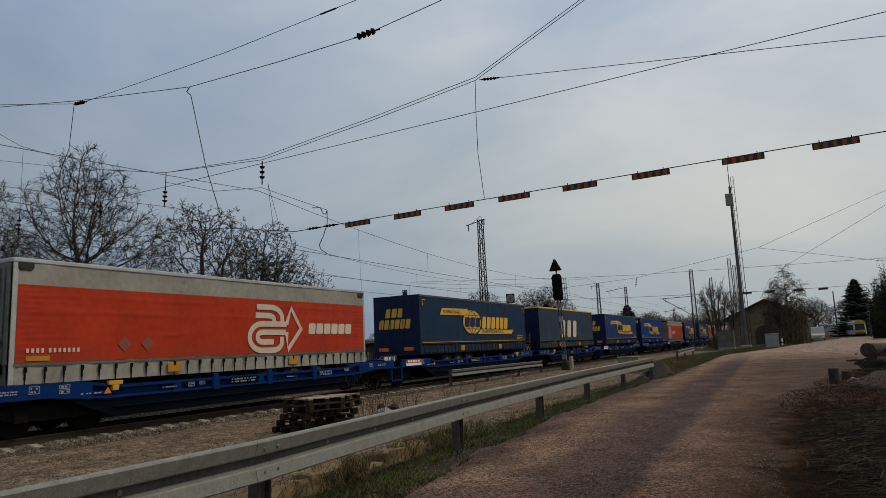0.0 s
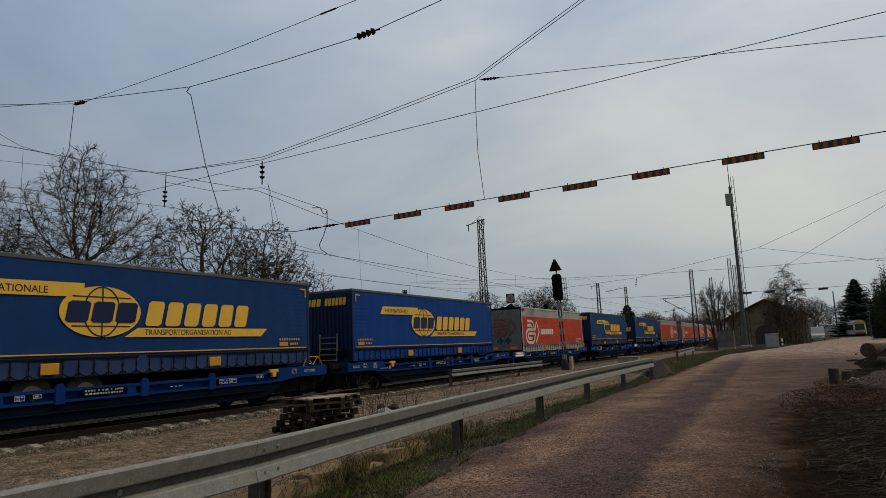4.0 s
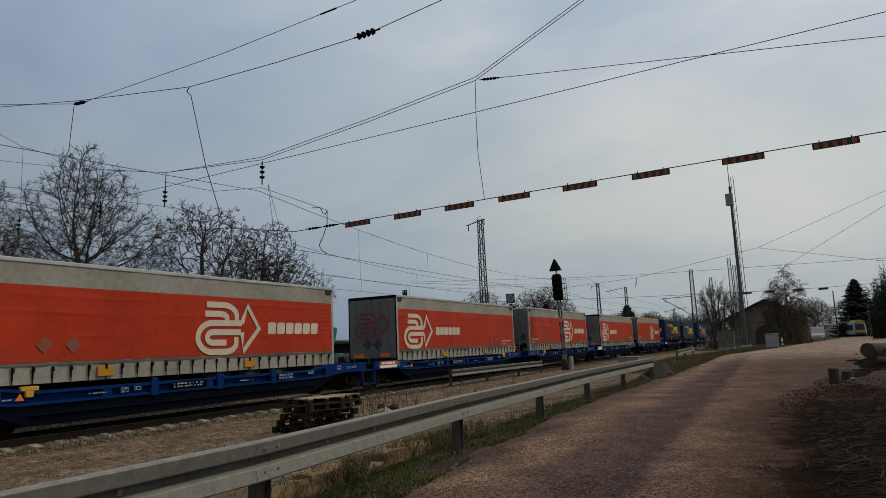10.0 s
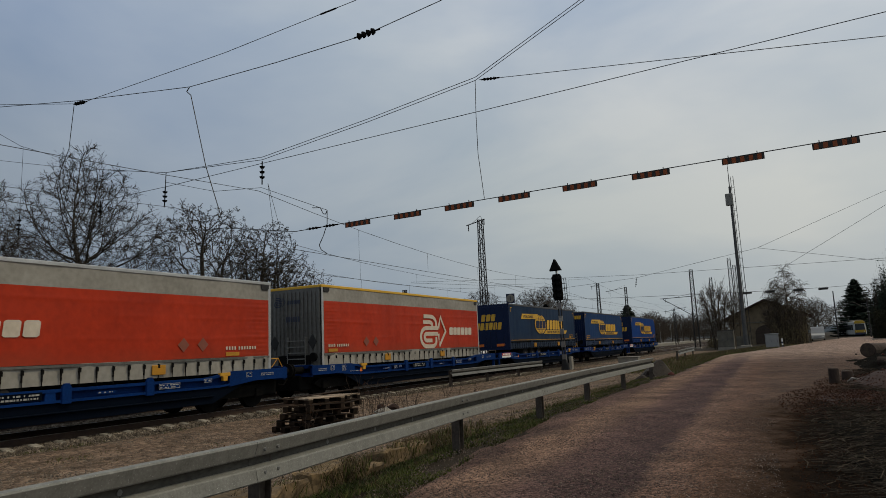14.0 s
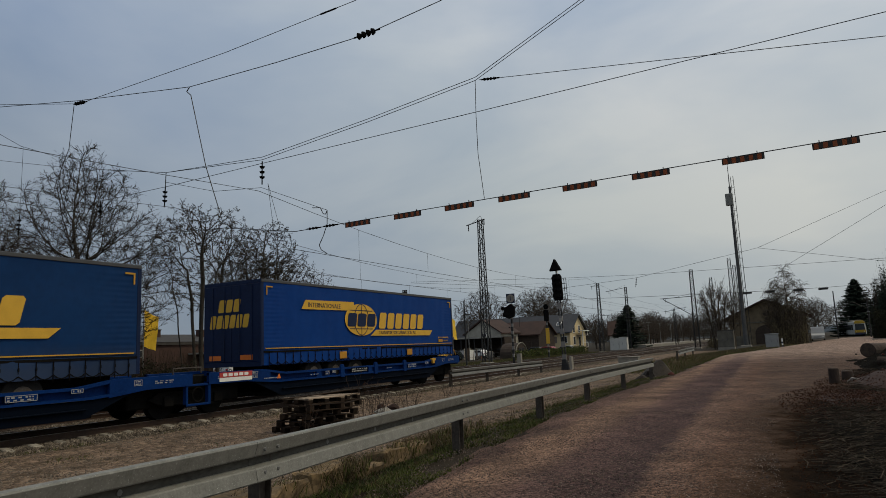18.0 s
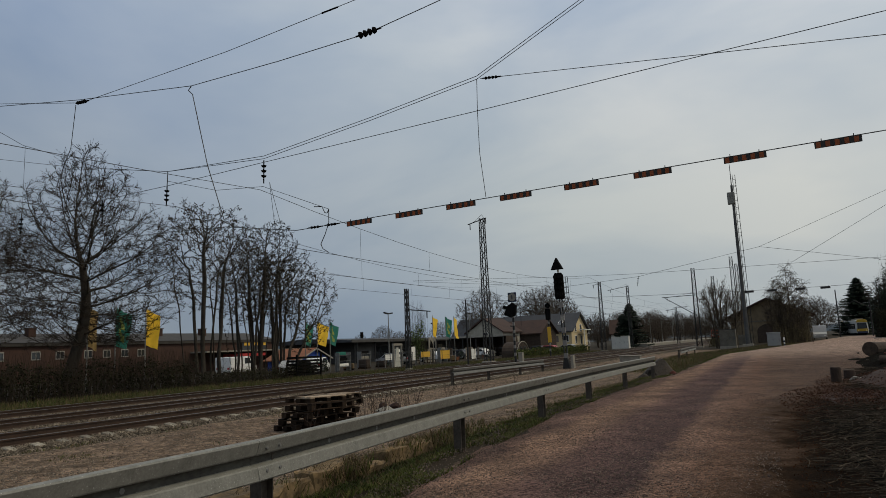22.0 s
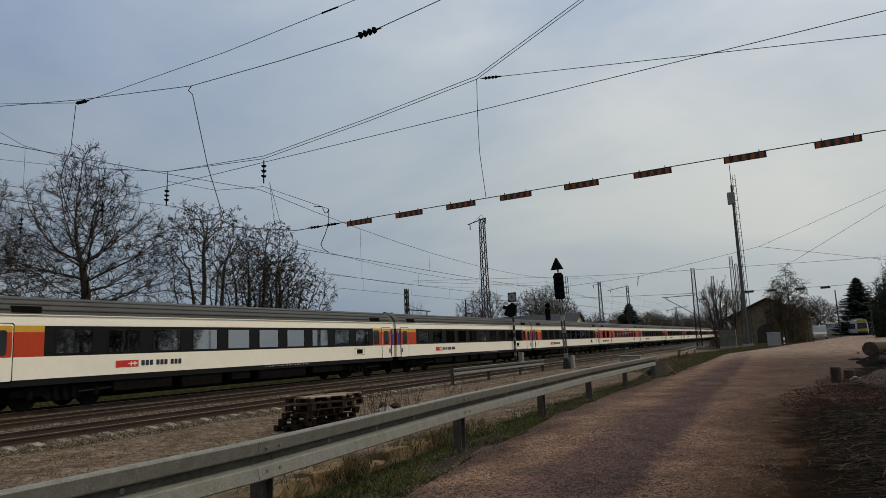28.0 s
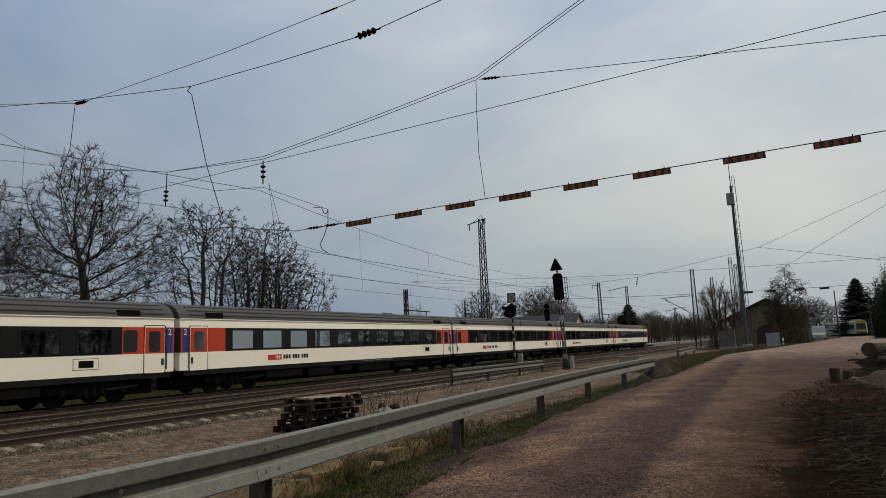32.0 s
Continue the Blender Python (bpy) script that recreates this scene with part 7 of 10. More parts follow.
# garden centre: long brown hall with white windows, and a dark open-sided hall
M_HALLROOF = mat("dark_fibre_roof", (0.046, 0.040, 0.034), (0.024, 0.021, 0.018), 0.85, scale=0.8, fine=9, bump=0.2)
hall = thing("garden_centre_hall", "long brown-clad hall with a grey roof and white windows", "hall", pose(-75, 0, -0.4), kind="")
part("wall", box(BM(), -14, 0, 20, 86, 0, 4.0), M_BRICK, hall, "red-brown clad wall")
part("fascia", box(BM(), -14.2, 0.25, 19.8, 86.2, 4.0, 4.4), M_HALLROOF, hall)
part("roof", prism(BM(), ((0.3, 4.4), (-7, 5.7), (-14.3, 4.4)), "y", 19.8, 86.2), M_HALLROOF, hall, "dark weathered fibre-cement roof")
for y in (24, 27.5, 31, 34.5, 38, 42.4, 46.35, 49.15, 52.65, 55.1, 57.6, 60.0):
    f = part("window", box(BM(), 0.0, 0.06, y - 0.52, y + 0.52, 2.45, 3.42), M_TGREY, hall, "white framed window", bevel=0.02)
    part("pane", box(BM(), 0.06, 0.075, y - 0.44, y - 0.04, 2.55, 3.32), M_GLASS, f)
    part("pane", box(BM(), 0.06, 0.075, y + 0.04, y + 0.44, 2.55, 3.32), M_GLASS, f)
for y in (28, 40, 48, 55, 66, 74):
    part("roof_vent", box(box(BM(), -5, -4.2, y, y + 0.9, 5.2, 6.2), -5.1, -4.1, y - 0.1, y + 1.0, 6.2, 6.3), M_BRICK, hall)
part("sign", box(BM(), 0.02, 0.12, 78, 83.5, 2.7, 3.95), M_ROOFD, hall, "dark sign board with yellow bars")
bm = BM()
for i in range(7):
    box(bm, 0.12, 0.14, 78.4 + i * 0.7, 78.9 + i * 0.7, 3.5, 3.95)
part("sign_bars", bm, M_YELLOW, hall)
part("canopy", box(BM(), 0.0, 3.2, 68, 88, 2.6, 2.8), M_CONC, hall)
part("awning", box(BM(), 0.2, 3.0, 74, 80, 1.9, 2.3), plain("red_awning", (0.42, 0.035, 0.03)), hall, "red awning")

dk = thing("sales_hall", "long low dark sales hall with a pale roof edge", "hall", pose(-63, 0, -0.4))
part("wall", box(BM(), -16, -1.0, 92, 150, 0, 3.5), mat("dark_glazed_front", (0.05, 0.05, 0.05), (0.025, 0.025, 0.025), 0.5), dk, "dark glazed front")
part("roof", prism(BM(), ((1.2, 3.35), (1.2, 3.65), (-8, 4.2), (-17, 3.65), (-17, 3.35)), "y", 88, 152), M_ROOFD, dk, "dull grey roof")
part("fascia", box(BM(), 1.2, 1.32, 88, 152, 3.3, 3.75), M_ROOFG, dk)
for i in range(12):
    part("post", box(BM(), 0.7, 0.9, 90 + i * 5.3, 90.2 + i * 5.3, 0, 3.35), M_MAST, dk)
for i in range(11):
    part("wall_panel", box(BM(), -1.0, -0.92, 93 + i * 5.2, 97 + i * 5.2, 0.6, 2.6), M_GLASS if i % 2 else plain("mid_grey_panel", (0.06, 0.06, 0.058)), dk)
part("chimney", cyl(BM(), (-9, 106, 3.6), (-9, 106, 5.4), 0.3, 0.3, 12), M_BLACK, dk)
part("sign", box(BM(), 1.32, 1.4, 113, 116.5, 1.6, 3.9), M_CONC, dk, "pale picture board with dark shapes")
part("sign_mark", prism(BM(), ((113.4, 2.0), (116, 1.8), (115.6, 3.4), (114.6, 2.6), (113.8, 3.5)), "x", 1.4, 1.42), M_BLACK, dk)

sh = thing("kiosk", "blue clad kiosk with an orange tiled roof", "kiosk", pose(-50, 0, -0.4))
part("wall", prism(BM(), ((-3.6, 0), (3.6, 0), (3.6, 1.6), (0, 2.9), (-3.6, 1.6)), "x", -6, 0), M_BSHED, sh, "bright blue clad wall")
for s in (-1, 1):
    part("roof", prism(BM(), ((0, 2.95), (s * 4.4, 1.36), (s * 4.4, 1.52), (0, 3.12)), "x", -6.3, 0.5), M_OTILE if s < 0 else M_ROOFG, sh)
part("verge", prism(BM(), ((-4.4, 1.32), (0, 2.92), (4.4, 1.32), (4.4, 1.5), (0, 3.1), (-4.4, 1.5)), "x", 0.5, 0.56), M_TGREY, sh)
sh.matrix_world = pose(-50, 63.7, -0.3) @ Matrix.Diagonal((0.8, 0.70, 0.79, 1))
part("door", box(BM(), 0.0, 0.05, -0.6, 0.6, 0, 1.7), M_INK, sh)


def street_lamp(x, y, h):
    t = thing("street_lamp", "grey twin-headed car park lamp", "street lamp", pose(x, y, -0.4), "car park lamps")
    part("pole", cyl(BM(), (0, 0, 0), (0, 0, h), 0.07, 0.05, 8), M_GALVOLD, t)
    for s in (-1, 1):
        part("lamp_head", prism(BM(), ((s * 0.05, h - 0.05), (s * 0.95, h + 0.05), (s * 0.95, h + 0.2), (s * 0.05, h + 0.12)), "x", -0.12, 0.12), M_MAST, t)


street_lamp(-45, 72.2, 6.4)
street_lamp(-45, 96.2, 7.0)
street_lamp(-45, 84.5, 5.2)
street_lamp(-44, 112, 5.0)


def flag(x, y, h, material, label, drop=2.7, w=1.5, lean=0.5):
    t = thing("flag", label, "flag", pose(x, y, -0.4, 0, 0, random.uniform(-12, 12)), "advertising flags")
    part("pole", cyl(BM(), (0, 0, 0), (0, 0, h), 0.05, 0.035, 8), M_GALV, t)
    bm = BM()
    n, k = 12, 8
    sd = random.uniform(0, 50)
    g = []
    for i in range(n + 1):
        row = []
        for j in range(k + 1):
            v, u = i / n, j / k
            yy = 0.05 + w * u * (1 - 0.18 * v)
            zz = h - 0.15 - drop * v - lean * u * (1.1 - 0.3 * v)
            xx = 0.22 * u * math.sin(6.5 * u + 2.0 * v + sd) + 0.10 * noise.noise((u * 3, v * 3, sd))
            row.append(bm.verts.new((xx, yy, zz)))
        g.append(row)
    for i in range(n):
        for j in range(k):
            bm.faces.new((g[i][j], g[i][j + 1], g[i + 1][j + 1], g[i + 1][j]))
    pos = [[v.co.copy() for v in row] for row in g]
    cl = part("cloth", bm, material, t, "rippling cloth with faint marks", smooth=True)
    if material is not M_FLAGG:
        return
    bm = BM()
    cells = [[bm.verts.new(v + Vector((0.03, 0, 0))) for v in row] for row in pos]
    for i in range(2, n - 2):
        for j in (2, 3, 4):
            if (i * 5 + j * 3) % 4 < (2 if j != 3 else 3):
                bm.faces.new((cells[i][j], cells[i][j + 1], cells[i + 1][j + 1], cells[i + 1][j]))
    for v in [v for v in bm.verts if not v.link_faces]:
        bm.verts.remove(v)
    part("flag_marks", bm, plain("dull_yellow_print", (0.22, 0.27, 0.06), 0.8), t)


for y, c in ((52.2, 0), (54.0, 1), (56.1, 0)):
    flag(-42, y, 5.2, M_FLAGG if c == 0 else M_FLAGY, "green advertising flag on a pole" if c == 0 else "yellow advertising flag on a pole", 2.2, 1.35)
for y, c in ((78.3, 1), (82.0, 0), (84.6, 1)):
    flag(-42, y, 6.2, M_FLAGG if c == 0 else M_FLAGY, "green advertising flag on a pole" if c == 0 else "yellow advertising flag on a pole", 2.6, 2.2 if y > 84 else 1.3)
M_FLAGO = plain("weathered_ochre_flag_cloth", (0.30, 0.20, 0.07), 0.8)
for y, m, lab in ((32.2, M_FLAGO, "faded ochre advertising flag on a pole"), (34.5, M_FLAGG, "green advertising flag on a pole"), (37.2, M_FLAGY, "yellow advertising flag on a pole")):
    flag(-46, y, 6.2, m, lab, 2.9, 0.8 if m is M_FLAGO else 1.2)


# ---- vehicles ----
def car(x, y, rz, material, label, L=4.3, W=1.75, H=1.45, z0=-0.4, van=False, group="parked cars"):
    t = thing("van" if van else "car", label, "van" if van else "car", pose(x, y, z0, 0, 0, rz), group)
    if van:
        prof = [(-L / 2, 0.35), (L / 2, 0.35), (L / 2, 0.95), (L / 2 - 0.9, 1.2), (L / 2 - 1.3, H), (-L / 2, H)]
    else:
        prof = [(-L / 2, 0.35), (L / 2, 0.35), (L / 2, 0.75), (L / 2 - 1.0, 0.92), (L / 2 - 1.7, H), (-L / 2 + 0.9, H), (-L / 2 + 0.2, 0.95), (-L / 2, 0.85)]
    part("body", prism(BM(), prof, "x", -W / 2, W / 2), material, t, bevel=0.06)
    gl = [(L / 2 - 1.15, 0.95), (L / 2 - 1.68, H - 0.1), (-L / 2 + 0.95, H - 0.1), (-L / 2 + 0.45, 0.97)] if not van else [(L / 2 - 1.0, 1.2), (L / 2 - 1.32, H - 0.15), (L / 2 - 2.2, H - 0.15), (L / 2 - 2.2, 1.15)]
    part("side_glazing", prism(BM(), gl, "x", -W / 2 - 0.005, W / 2 + 0.005), M_GLASS, t)
    for yy in (-L / 2 + 0.8, L / 2 - 0.85):
        for xx in (-W / 2 + 0.1, W / 2 - 0.1):
            w = part("wheel", cyl(BM(), (xx - 0.1, yy, 0.32), (xx + 0.1, yy, 0.32), 0.32, 0.32, 16), M_RUBBER, t)
            part("rim", cyl(BM(), (xx - 0.11, yy, 0.32), (xx + 0.11, yy, 0.32), 0.2, 0.2, 12), M_ALU, w)
    for xx in (-W / 2 + 0.3, W / 2 - 0.3):
        part("headlight", box(BM(), xx - 0.18, xx + 0.18, L / 2 - 0.04, L / 2 + 0.02, 0.6, 0.74), M_WHITE, t, bevel=0.02)
        part("tail_light", box(BM(), xx - 0.14, xx + 0.14, -L / 2 - 0.02, -L / 2 + 0.04, 0.65, 0.85), plain("lamp_red", (0.35, 0.02, 0.02)), t, bevel=0.02)
    return t


MOVING_CAR = car(-38.6, 47.0, 0, M_CARW, "white estate car driving along the sales yard", 4.2, 1.7, 1.42)
M_CDARK = plain("dark_grey_car_paint", (0.035, 0.037, 0.042), 0.3)
M_CRED = plain("red_car_paint", (0.30, 0.025, 0.03), 0.3)
car(-45.5, 58.5, 25, M_CARW, "white parked car beside the kiosk")
car(-47, 76, 80, M_CSILV, "silver parked car in the sales yard")
car(-46.5, 86, 70, M_CARW, "white parked car in the sales yard")
car(-47.5, 98, 60, M_CDARK, "dark parked car in the sales yard")
car(-49, 108, 75, M_CARW, "white parked car in the sales yard")
car(-43, 121, 80, M_CDARK, "dark parked car by the barn")
car(-39.5, 117, 85, M_CRED, "dark red parked car by the barn")
car(-40, 130, 85, M_CSILV, "silver parked car below the house")
car(-52, 53.3, 10, M_CARW, "white parked delivery van behind the trees", 4.6, 1.9, 1.9, van=True)
car(3.75, 128, 178, plain("dull_white_van_paint", (0.36, 0.36, 0.35), 0.4), "white panel van parked at the roadside", 5.6, 2.0, 2.3, 0.15, True)

# yellow tram at its stop
tr = thing("tram", "white and yellow tram with a dark windscreen at its stop", "tram", pose(14.25, 186, 0.32, 0, 0, 4.0))
part("body", hull(BM(), ((-1.25, 0.35), (1.25, 0.35), (1.3, 1.6), (1.15, 3.2), (0.8, 3.45), (-0.8, 3.45), (-1.15, 3.2), (-1.3, 1.6)), 0, 28, 0.12), plain("tram_white_paint", (0.36, 0.36, 0.33), 0.5), tr, "white painted body", bevel=0.03)
part("roof_cap", prism(BM(), ((-1.16, 2.85), (1.16, 2.85), (1.0, 3.3), (0.7, 3.52), (-0.7, 3.52), (-1.0, 3.3)), "y", -0.06, 27.9), M_TRAM, tr, "yellow roof edge", bevel=0.03)
part("front_panel", prism(BM(), ((-1.12, 0.75), (1.12, 0.75), (1.14, 1.35), (-1.14, 1.35)), "y", -0.05, 0.02), M_TRAM, tr, "yellow front panel", bevel=0.02)
part("windscreen", prism(BM(), ((-1.0, 1.35), (1.0, 1.35), (0.92, 2.75), (-0.92, 2.75)), "y", -0.03, 0.0), M_GLASS, tr)
part("apron", prism(BM(), ((-1.05, 0.3), (1.05, 0.3), (1.1, 0.75), (-1.1, 0.75)), "y", -0.04, 0.0), M_INK, tr)
for i in range(10):
    part("pane", box(BM(), -1.33, -1.27, 1.0 + i * 2.6, 3.2 + i * 2.6, 1.4, 2.6), M_GLASS, tr)
part("running_gear", box(BM(), -1.0, 1.0, 1.0, 27, -0.2, 0.4), M_BLACK, tr)
part("roof_box", box(BM(), -0.8, 0.8, 3, 24, 3.45, 3.75), M_CONC, tr, bevel=0.05)
for xx in (-0.8, 0.8):
    part("headlight", cyl(BM(), (xx, -0.05, 0.95), (xx, 0.0, 0.95), 0.12, 0.12, 10), M_WHITE, tr)
for x in (8.2, 13.4):
    tp = thing("tram_stop_mast", "dark tram stop mast with a cross arm", "mast", pose(x - 0.6, 146, 0.1), "tram stop masts")
    part("pole", cyl(BM(), (0, 0, 0), (0, 0, 7.5 if x > 9 else 9), 0.12, 0.09, 8), M_MAST, tp)
    part("arm", path(BM(), [(0, 0, 5.4), (3.0 if x < 9 else -2.4, 0, 6.8)], 0.06), M_MAST, tp)
sg = thing("round_sign", "round grey sign seen from behind on a post", "sign", pose(14.1, 112, 0.1))
part("post", cyl(BM(), (0, 0, 0), (0, 0, 2.3), 0.03, 0.03, 6), M_GALV, sg)
part("disc", cyl(BM(), (0, -0.02, 2.6), (0, 0.02, 2.6), 0.55, 0.55, 24), M_GALVOLD, sg)
kb = solo("kerb", box(BM(), 9.5, 40, 108, 108.3, 0.1, 0.36), M_CONC, "pale concrete kerb of the tram stop", "kerb", "structure")
pf = solo("platform", box(BM(), -36, -28.2, 150, 330, -0.5, 0.45), M_CONC, "low concrete station platform beside the tracks", "platform", "structure")


def platform_lamp(x, y, h):
    t = thing("platform_lamp", "slim grey platform lamp", "street lamp", pose(x, y, 0.4), "platform lamps")
    part("pole", cyl(BM(), (0, 0, 0), (0, 0, h), 0.07, 0.05, 8), M_GALVOLD, t)
    part("lamp_head", box(BM(), -0.5, 0.5, -0.12, 0.12, h, h + 0.12), M_GALV, t)


for y in (156, 170, 186, 204, 226):
    platform_lamp(-31, y, 5.2)
ps_ = thing("platform_shelter", "dark platform shelter with glass sides", "shelter", pose(-32, 176, 0.44))
part("roof", box(BM(), -1.6, 1.6, -3, 3, 2.5, 2.7), M_BLACK, ps_)
for xx, yy in ((-1.3, -2.7), (1.3, -2.7), (-1.3, 2.7), (1.3, 2.7)):
    part("post", box(BM(), xx - 0.06, xx + 0.06, yy - 0.06, yy + 0.06, 0, 2.5), M_BLACK, ps_)
part("back_wall", box(BM(), -1.35, -1.3, -2.6, 2.6, 0.2, 2.4), M_GLASS, ps_)
# backdrop hills, with the distance haze put into their pale blue-grey colour
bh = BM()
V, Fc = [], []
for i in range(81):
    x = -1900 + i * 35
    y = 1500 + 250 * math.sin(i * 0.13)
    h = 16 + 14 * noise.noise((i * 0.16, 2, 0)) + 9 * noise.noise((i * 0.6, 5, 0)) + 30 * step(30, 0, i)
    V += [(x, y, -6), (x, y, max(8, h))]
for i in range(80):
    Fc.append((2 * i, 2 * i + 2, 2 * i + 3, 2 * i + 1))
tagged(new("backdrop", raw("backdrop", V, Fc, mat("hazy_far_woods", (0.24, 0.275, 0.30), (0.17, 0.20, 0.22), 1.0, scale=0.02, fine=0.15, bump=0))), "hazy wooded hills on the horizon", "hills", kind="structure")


# ---- bare trees ----
class Wood:
    """Collects tapered branches and buds as plain lists."""
    def __init__(self, seed):
        self.rg = random.Random(seed)
        self.trunk, self.limb, self.twig, self.bud = ([], []), ([], []), ([], []), ([], [])
        self.stems = []

    def tube(self, store, p, q, r0, r1, n):
        V, F = store
        d = (q - p).normalized()
        u = d.orthogonal().normalized()
        w = d.cross(u)
        b = len(V)
        for c, r in ((p, r0), (q, r1)):
            for i in range(n):
                a = 6.2832 * i / n
                V.append(tuple(c + r * (math.cos(a) * u + math.sin(a) * w)))
        for i in range(n):
            j = (i + 1) % n
            F.append((b + i, b + j, b + n + j, b + n + i))

    def leaf(self, p, s):
        V, F = self.bud
        rg = self.rg
        b = len(V)
        a = Vector((rg.uniform(-1, 1), rg.uniform(-1, 1), rg.uniform(-1, 1))).normalized() * s
        c = Vector((rg.uniform(-1, 1), rg.uniform(-1, 1), rg.uniform(-1, 1))).normalized() * s * 0.7
        V += [tuple(p - a), tuple(p + c), tuple(p + a), tuple(p - c)]
        F.append((b, b + 1, b + 2, b + 3))

    def grow(self, p, d, L, r, lev, top, o):
        rg = self.rg
        segs = 4 if lev == 0 else 3
        n = 9 if lev == 0 else 6 if lev == 1 else 3
        store = self.trunk if lev == 0 else self.limb if lev <= 2 else self.twig
        kids = []
        for s in range(segs):
            wob = o["wob"] * (0.35 if lev == 0 else 1.0)
            d = (d + Vector((rg.uniform(-1, 1), rg.uniform(-1, 1), rg.uniform(-0.6, 1) * o["up"])) * wob).normalized()
            q = p + d * (L / segs)
            r1 = max(o["rmin"], r * (0.86 if lev == 0 else 0.80))
            self.tube(store, p, q, r, r1, n)
            t0 = s / segs
            if lev > 0 or t0 >= o["bole"]:
                k = o["kids"][min(lev, len(o["kids"]) - 1)]
                for _ in range(k if rg.random() < 0.85 else k + 1):
                    kids.append((p.lerp(q, rg.random()), d.copy(), r1, t0))
            p, r = q, r1
        kids.append((p, d.copy(), r, 1.0))
        if lev >= top:
            for _ in range(o["buds"]):
                self.leaf(p + Vector((rg.uniform(-1, 1), rg.uniform(-1, 1), rg.uniform(-1, 1))) * 0.12, o["bs"] * rg.uniform(0.6, 1.3))
            return
        for c, dd, rr, t0 in kids:
            ax = Vector((rg.uniform(-1, 1), rg.uniform(-1, 1), rg.uniform(-0.3, 0.3)))
            ax = (ax - dd * ax.dot(dd)).normalized()
            sp = radians(rg.uniform(*o["angle"])) * (0.4 if t0 >= 1 else 1)
            nd = (dd * math.cos(sp) + ax * math.sin(sp)).normalized()
            nl = L * rg.uniform(*o["len"]) * (1.0 if lev else o["first"] * (1.15 - 0.5 * t0))
            self.grow(c, nd, nl, max(o["rmin"], rr * rg.uniform(0.45, 0.68)), lev + 1, top, o)


OPT = dict(wob=0.16, up=0.7, rmin=0.010, bole=0.25, kids=(3, 2, 1, 1), angle=(28, 62), len=(0.46, 0.66), first=0.85, buds=2, bs=0.06)


def tree(name, label, seed, H, r, top, stems=1, bark=None, bud_m=None, twig_m=None, group="trees", **kw):
    o = {**OPT, **kw}
    w = Wood(seed)
    for s in range(stems):
        a = 6.28 * s / max(1, stems) + w.rg.uniform(-0.4, 0.4)
        w.trunk = ([], [])
        w.stems.append(w.trunk)
        tilt = 0.0 if stems == 1 else w.rg.uniform(0.04, 0.16)
        base = Vector((0, 0, -0.2)) if stems == 1 else Vector((0.9 * math.cos(a) * w.rg.random(), 1.2 * math.sin(a), -0.2))
        w.grow(base, Vector((tilt * math.cos(a), tilt * math.sin(a), 1)).normalized(), H * (0.62 if stems == 1 else w.rg.uniform(0.58, 0.72)), r * w.rg.uniform(0.8, 1.1), 0, top, o)
    # flare the tree to its full height
    zmax = max(v[2] for v in w.twig[0] or w.limb[0])
    k = H / zmax
    t = thing(name, label, "tree", group=group)
    for nm, st, m in [("trunk", st, bark or M_BARK) for st in w.stems] + [("limb_mass", w.limb, bark or M_BARK), ("twig_mass", w.twig, twig_m or M_TWIG), ("bud_mass", w.bud, bud_m or M_BUD)]:
        if st[0]:
            ob = part(nm, raw(nm, [(x * o.get("wide", 1.0) * k, y * o.get("wide", 1.0) * k, z * k) for x, y, z in st[0]], st[1], m, nm in ("trunk", "limb_mass")), None, t)
            if nm != "trunk":
                tagged(ob, kind="stuff")
    return t


def stand(ob, x, y, z, rz, s=1.0):
    ob.matrix_world = pose(x, y, z, 0, 0, rz) @ Matrix.Scale(s, 4)
    return ob


def again(ob, x, y, z, rz, s=1.0):
    c = copy_thing(ob, pose(x, y, z, 0, 0, rz))
    c.scale = (s, s, s)
    return c


LB = "tall bare deciduous tree with fine twigs in early bud"


def crown_points(rg, n, rings, lump, seed, hollow=0.62):
    """Points that a crown reaches for. rings: (z, radius, dx, dy) from its foot to its top; lump: how ragged it is."""
    out = []
    while len(out) < n:
        z = rg.uniform(rings[0][0], rings[-1][0])
        R = along([(q[0], q[1]) for q in rings], z)
        if rg.random() > (R / max(q[1] for q in rings)) ** 2 + 0.04:
            continue
        a, u = rg.uniform(0, 6.2832), rg.random() ** hollow
        k = 1 + lump * noise.noise((math.cos(a) * 1.6 + seed, math.sin(a) * 1.6, z * 0.45))
        x, y = R * u * k * math.cos(a), R * u * k * math.sin(a)
        if noise.noise((x * 0.42, y * 0.42, z * 0.42 + seed)) < -0.30:
            continue
        out.append((x + along([(q[0], q[2]) for q in rings], z), y + along([(q[0], q[3]) for q in rings], z), z))
    return np.array(out)


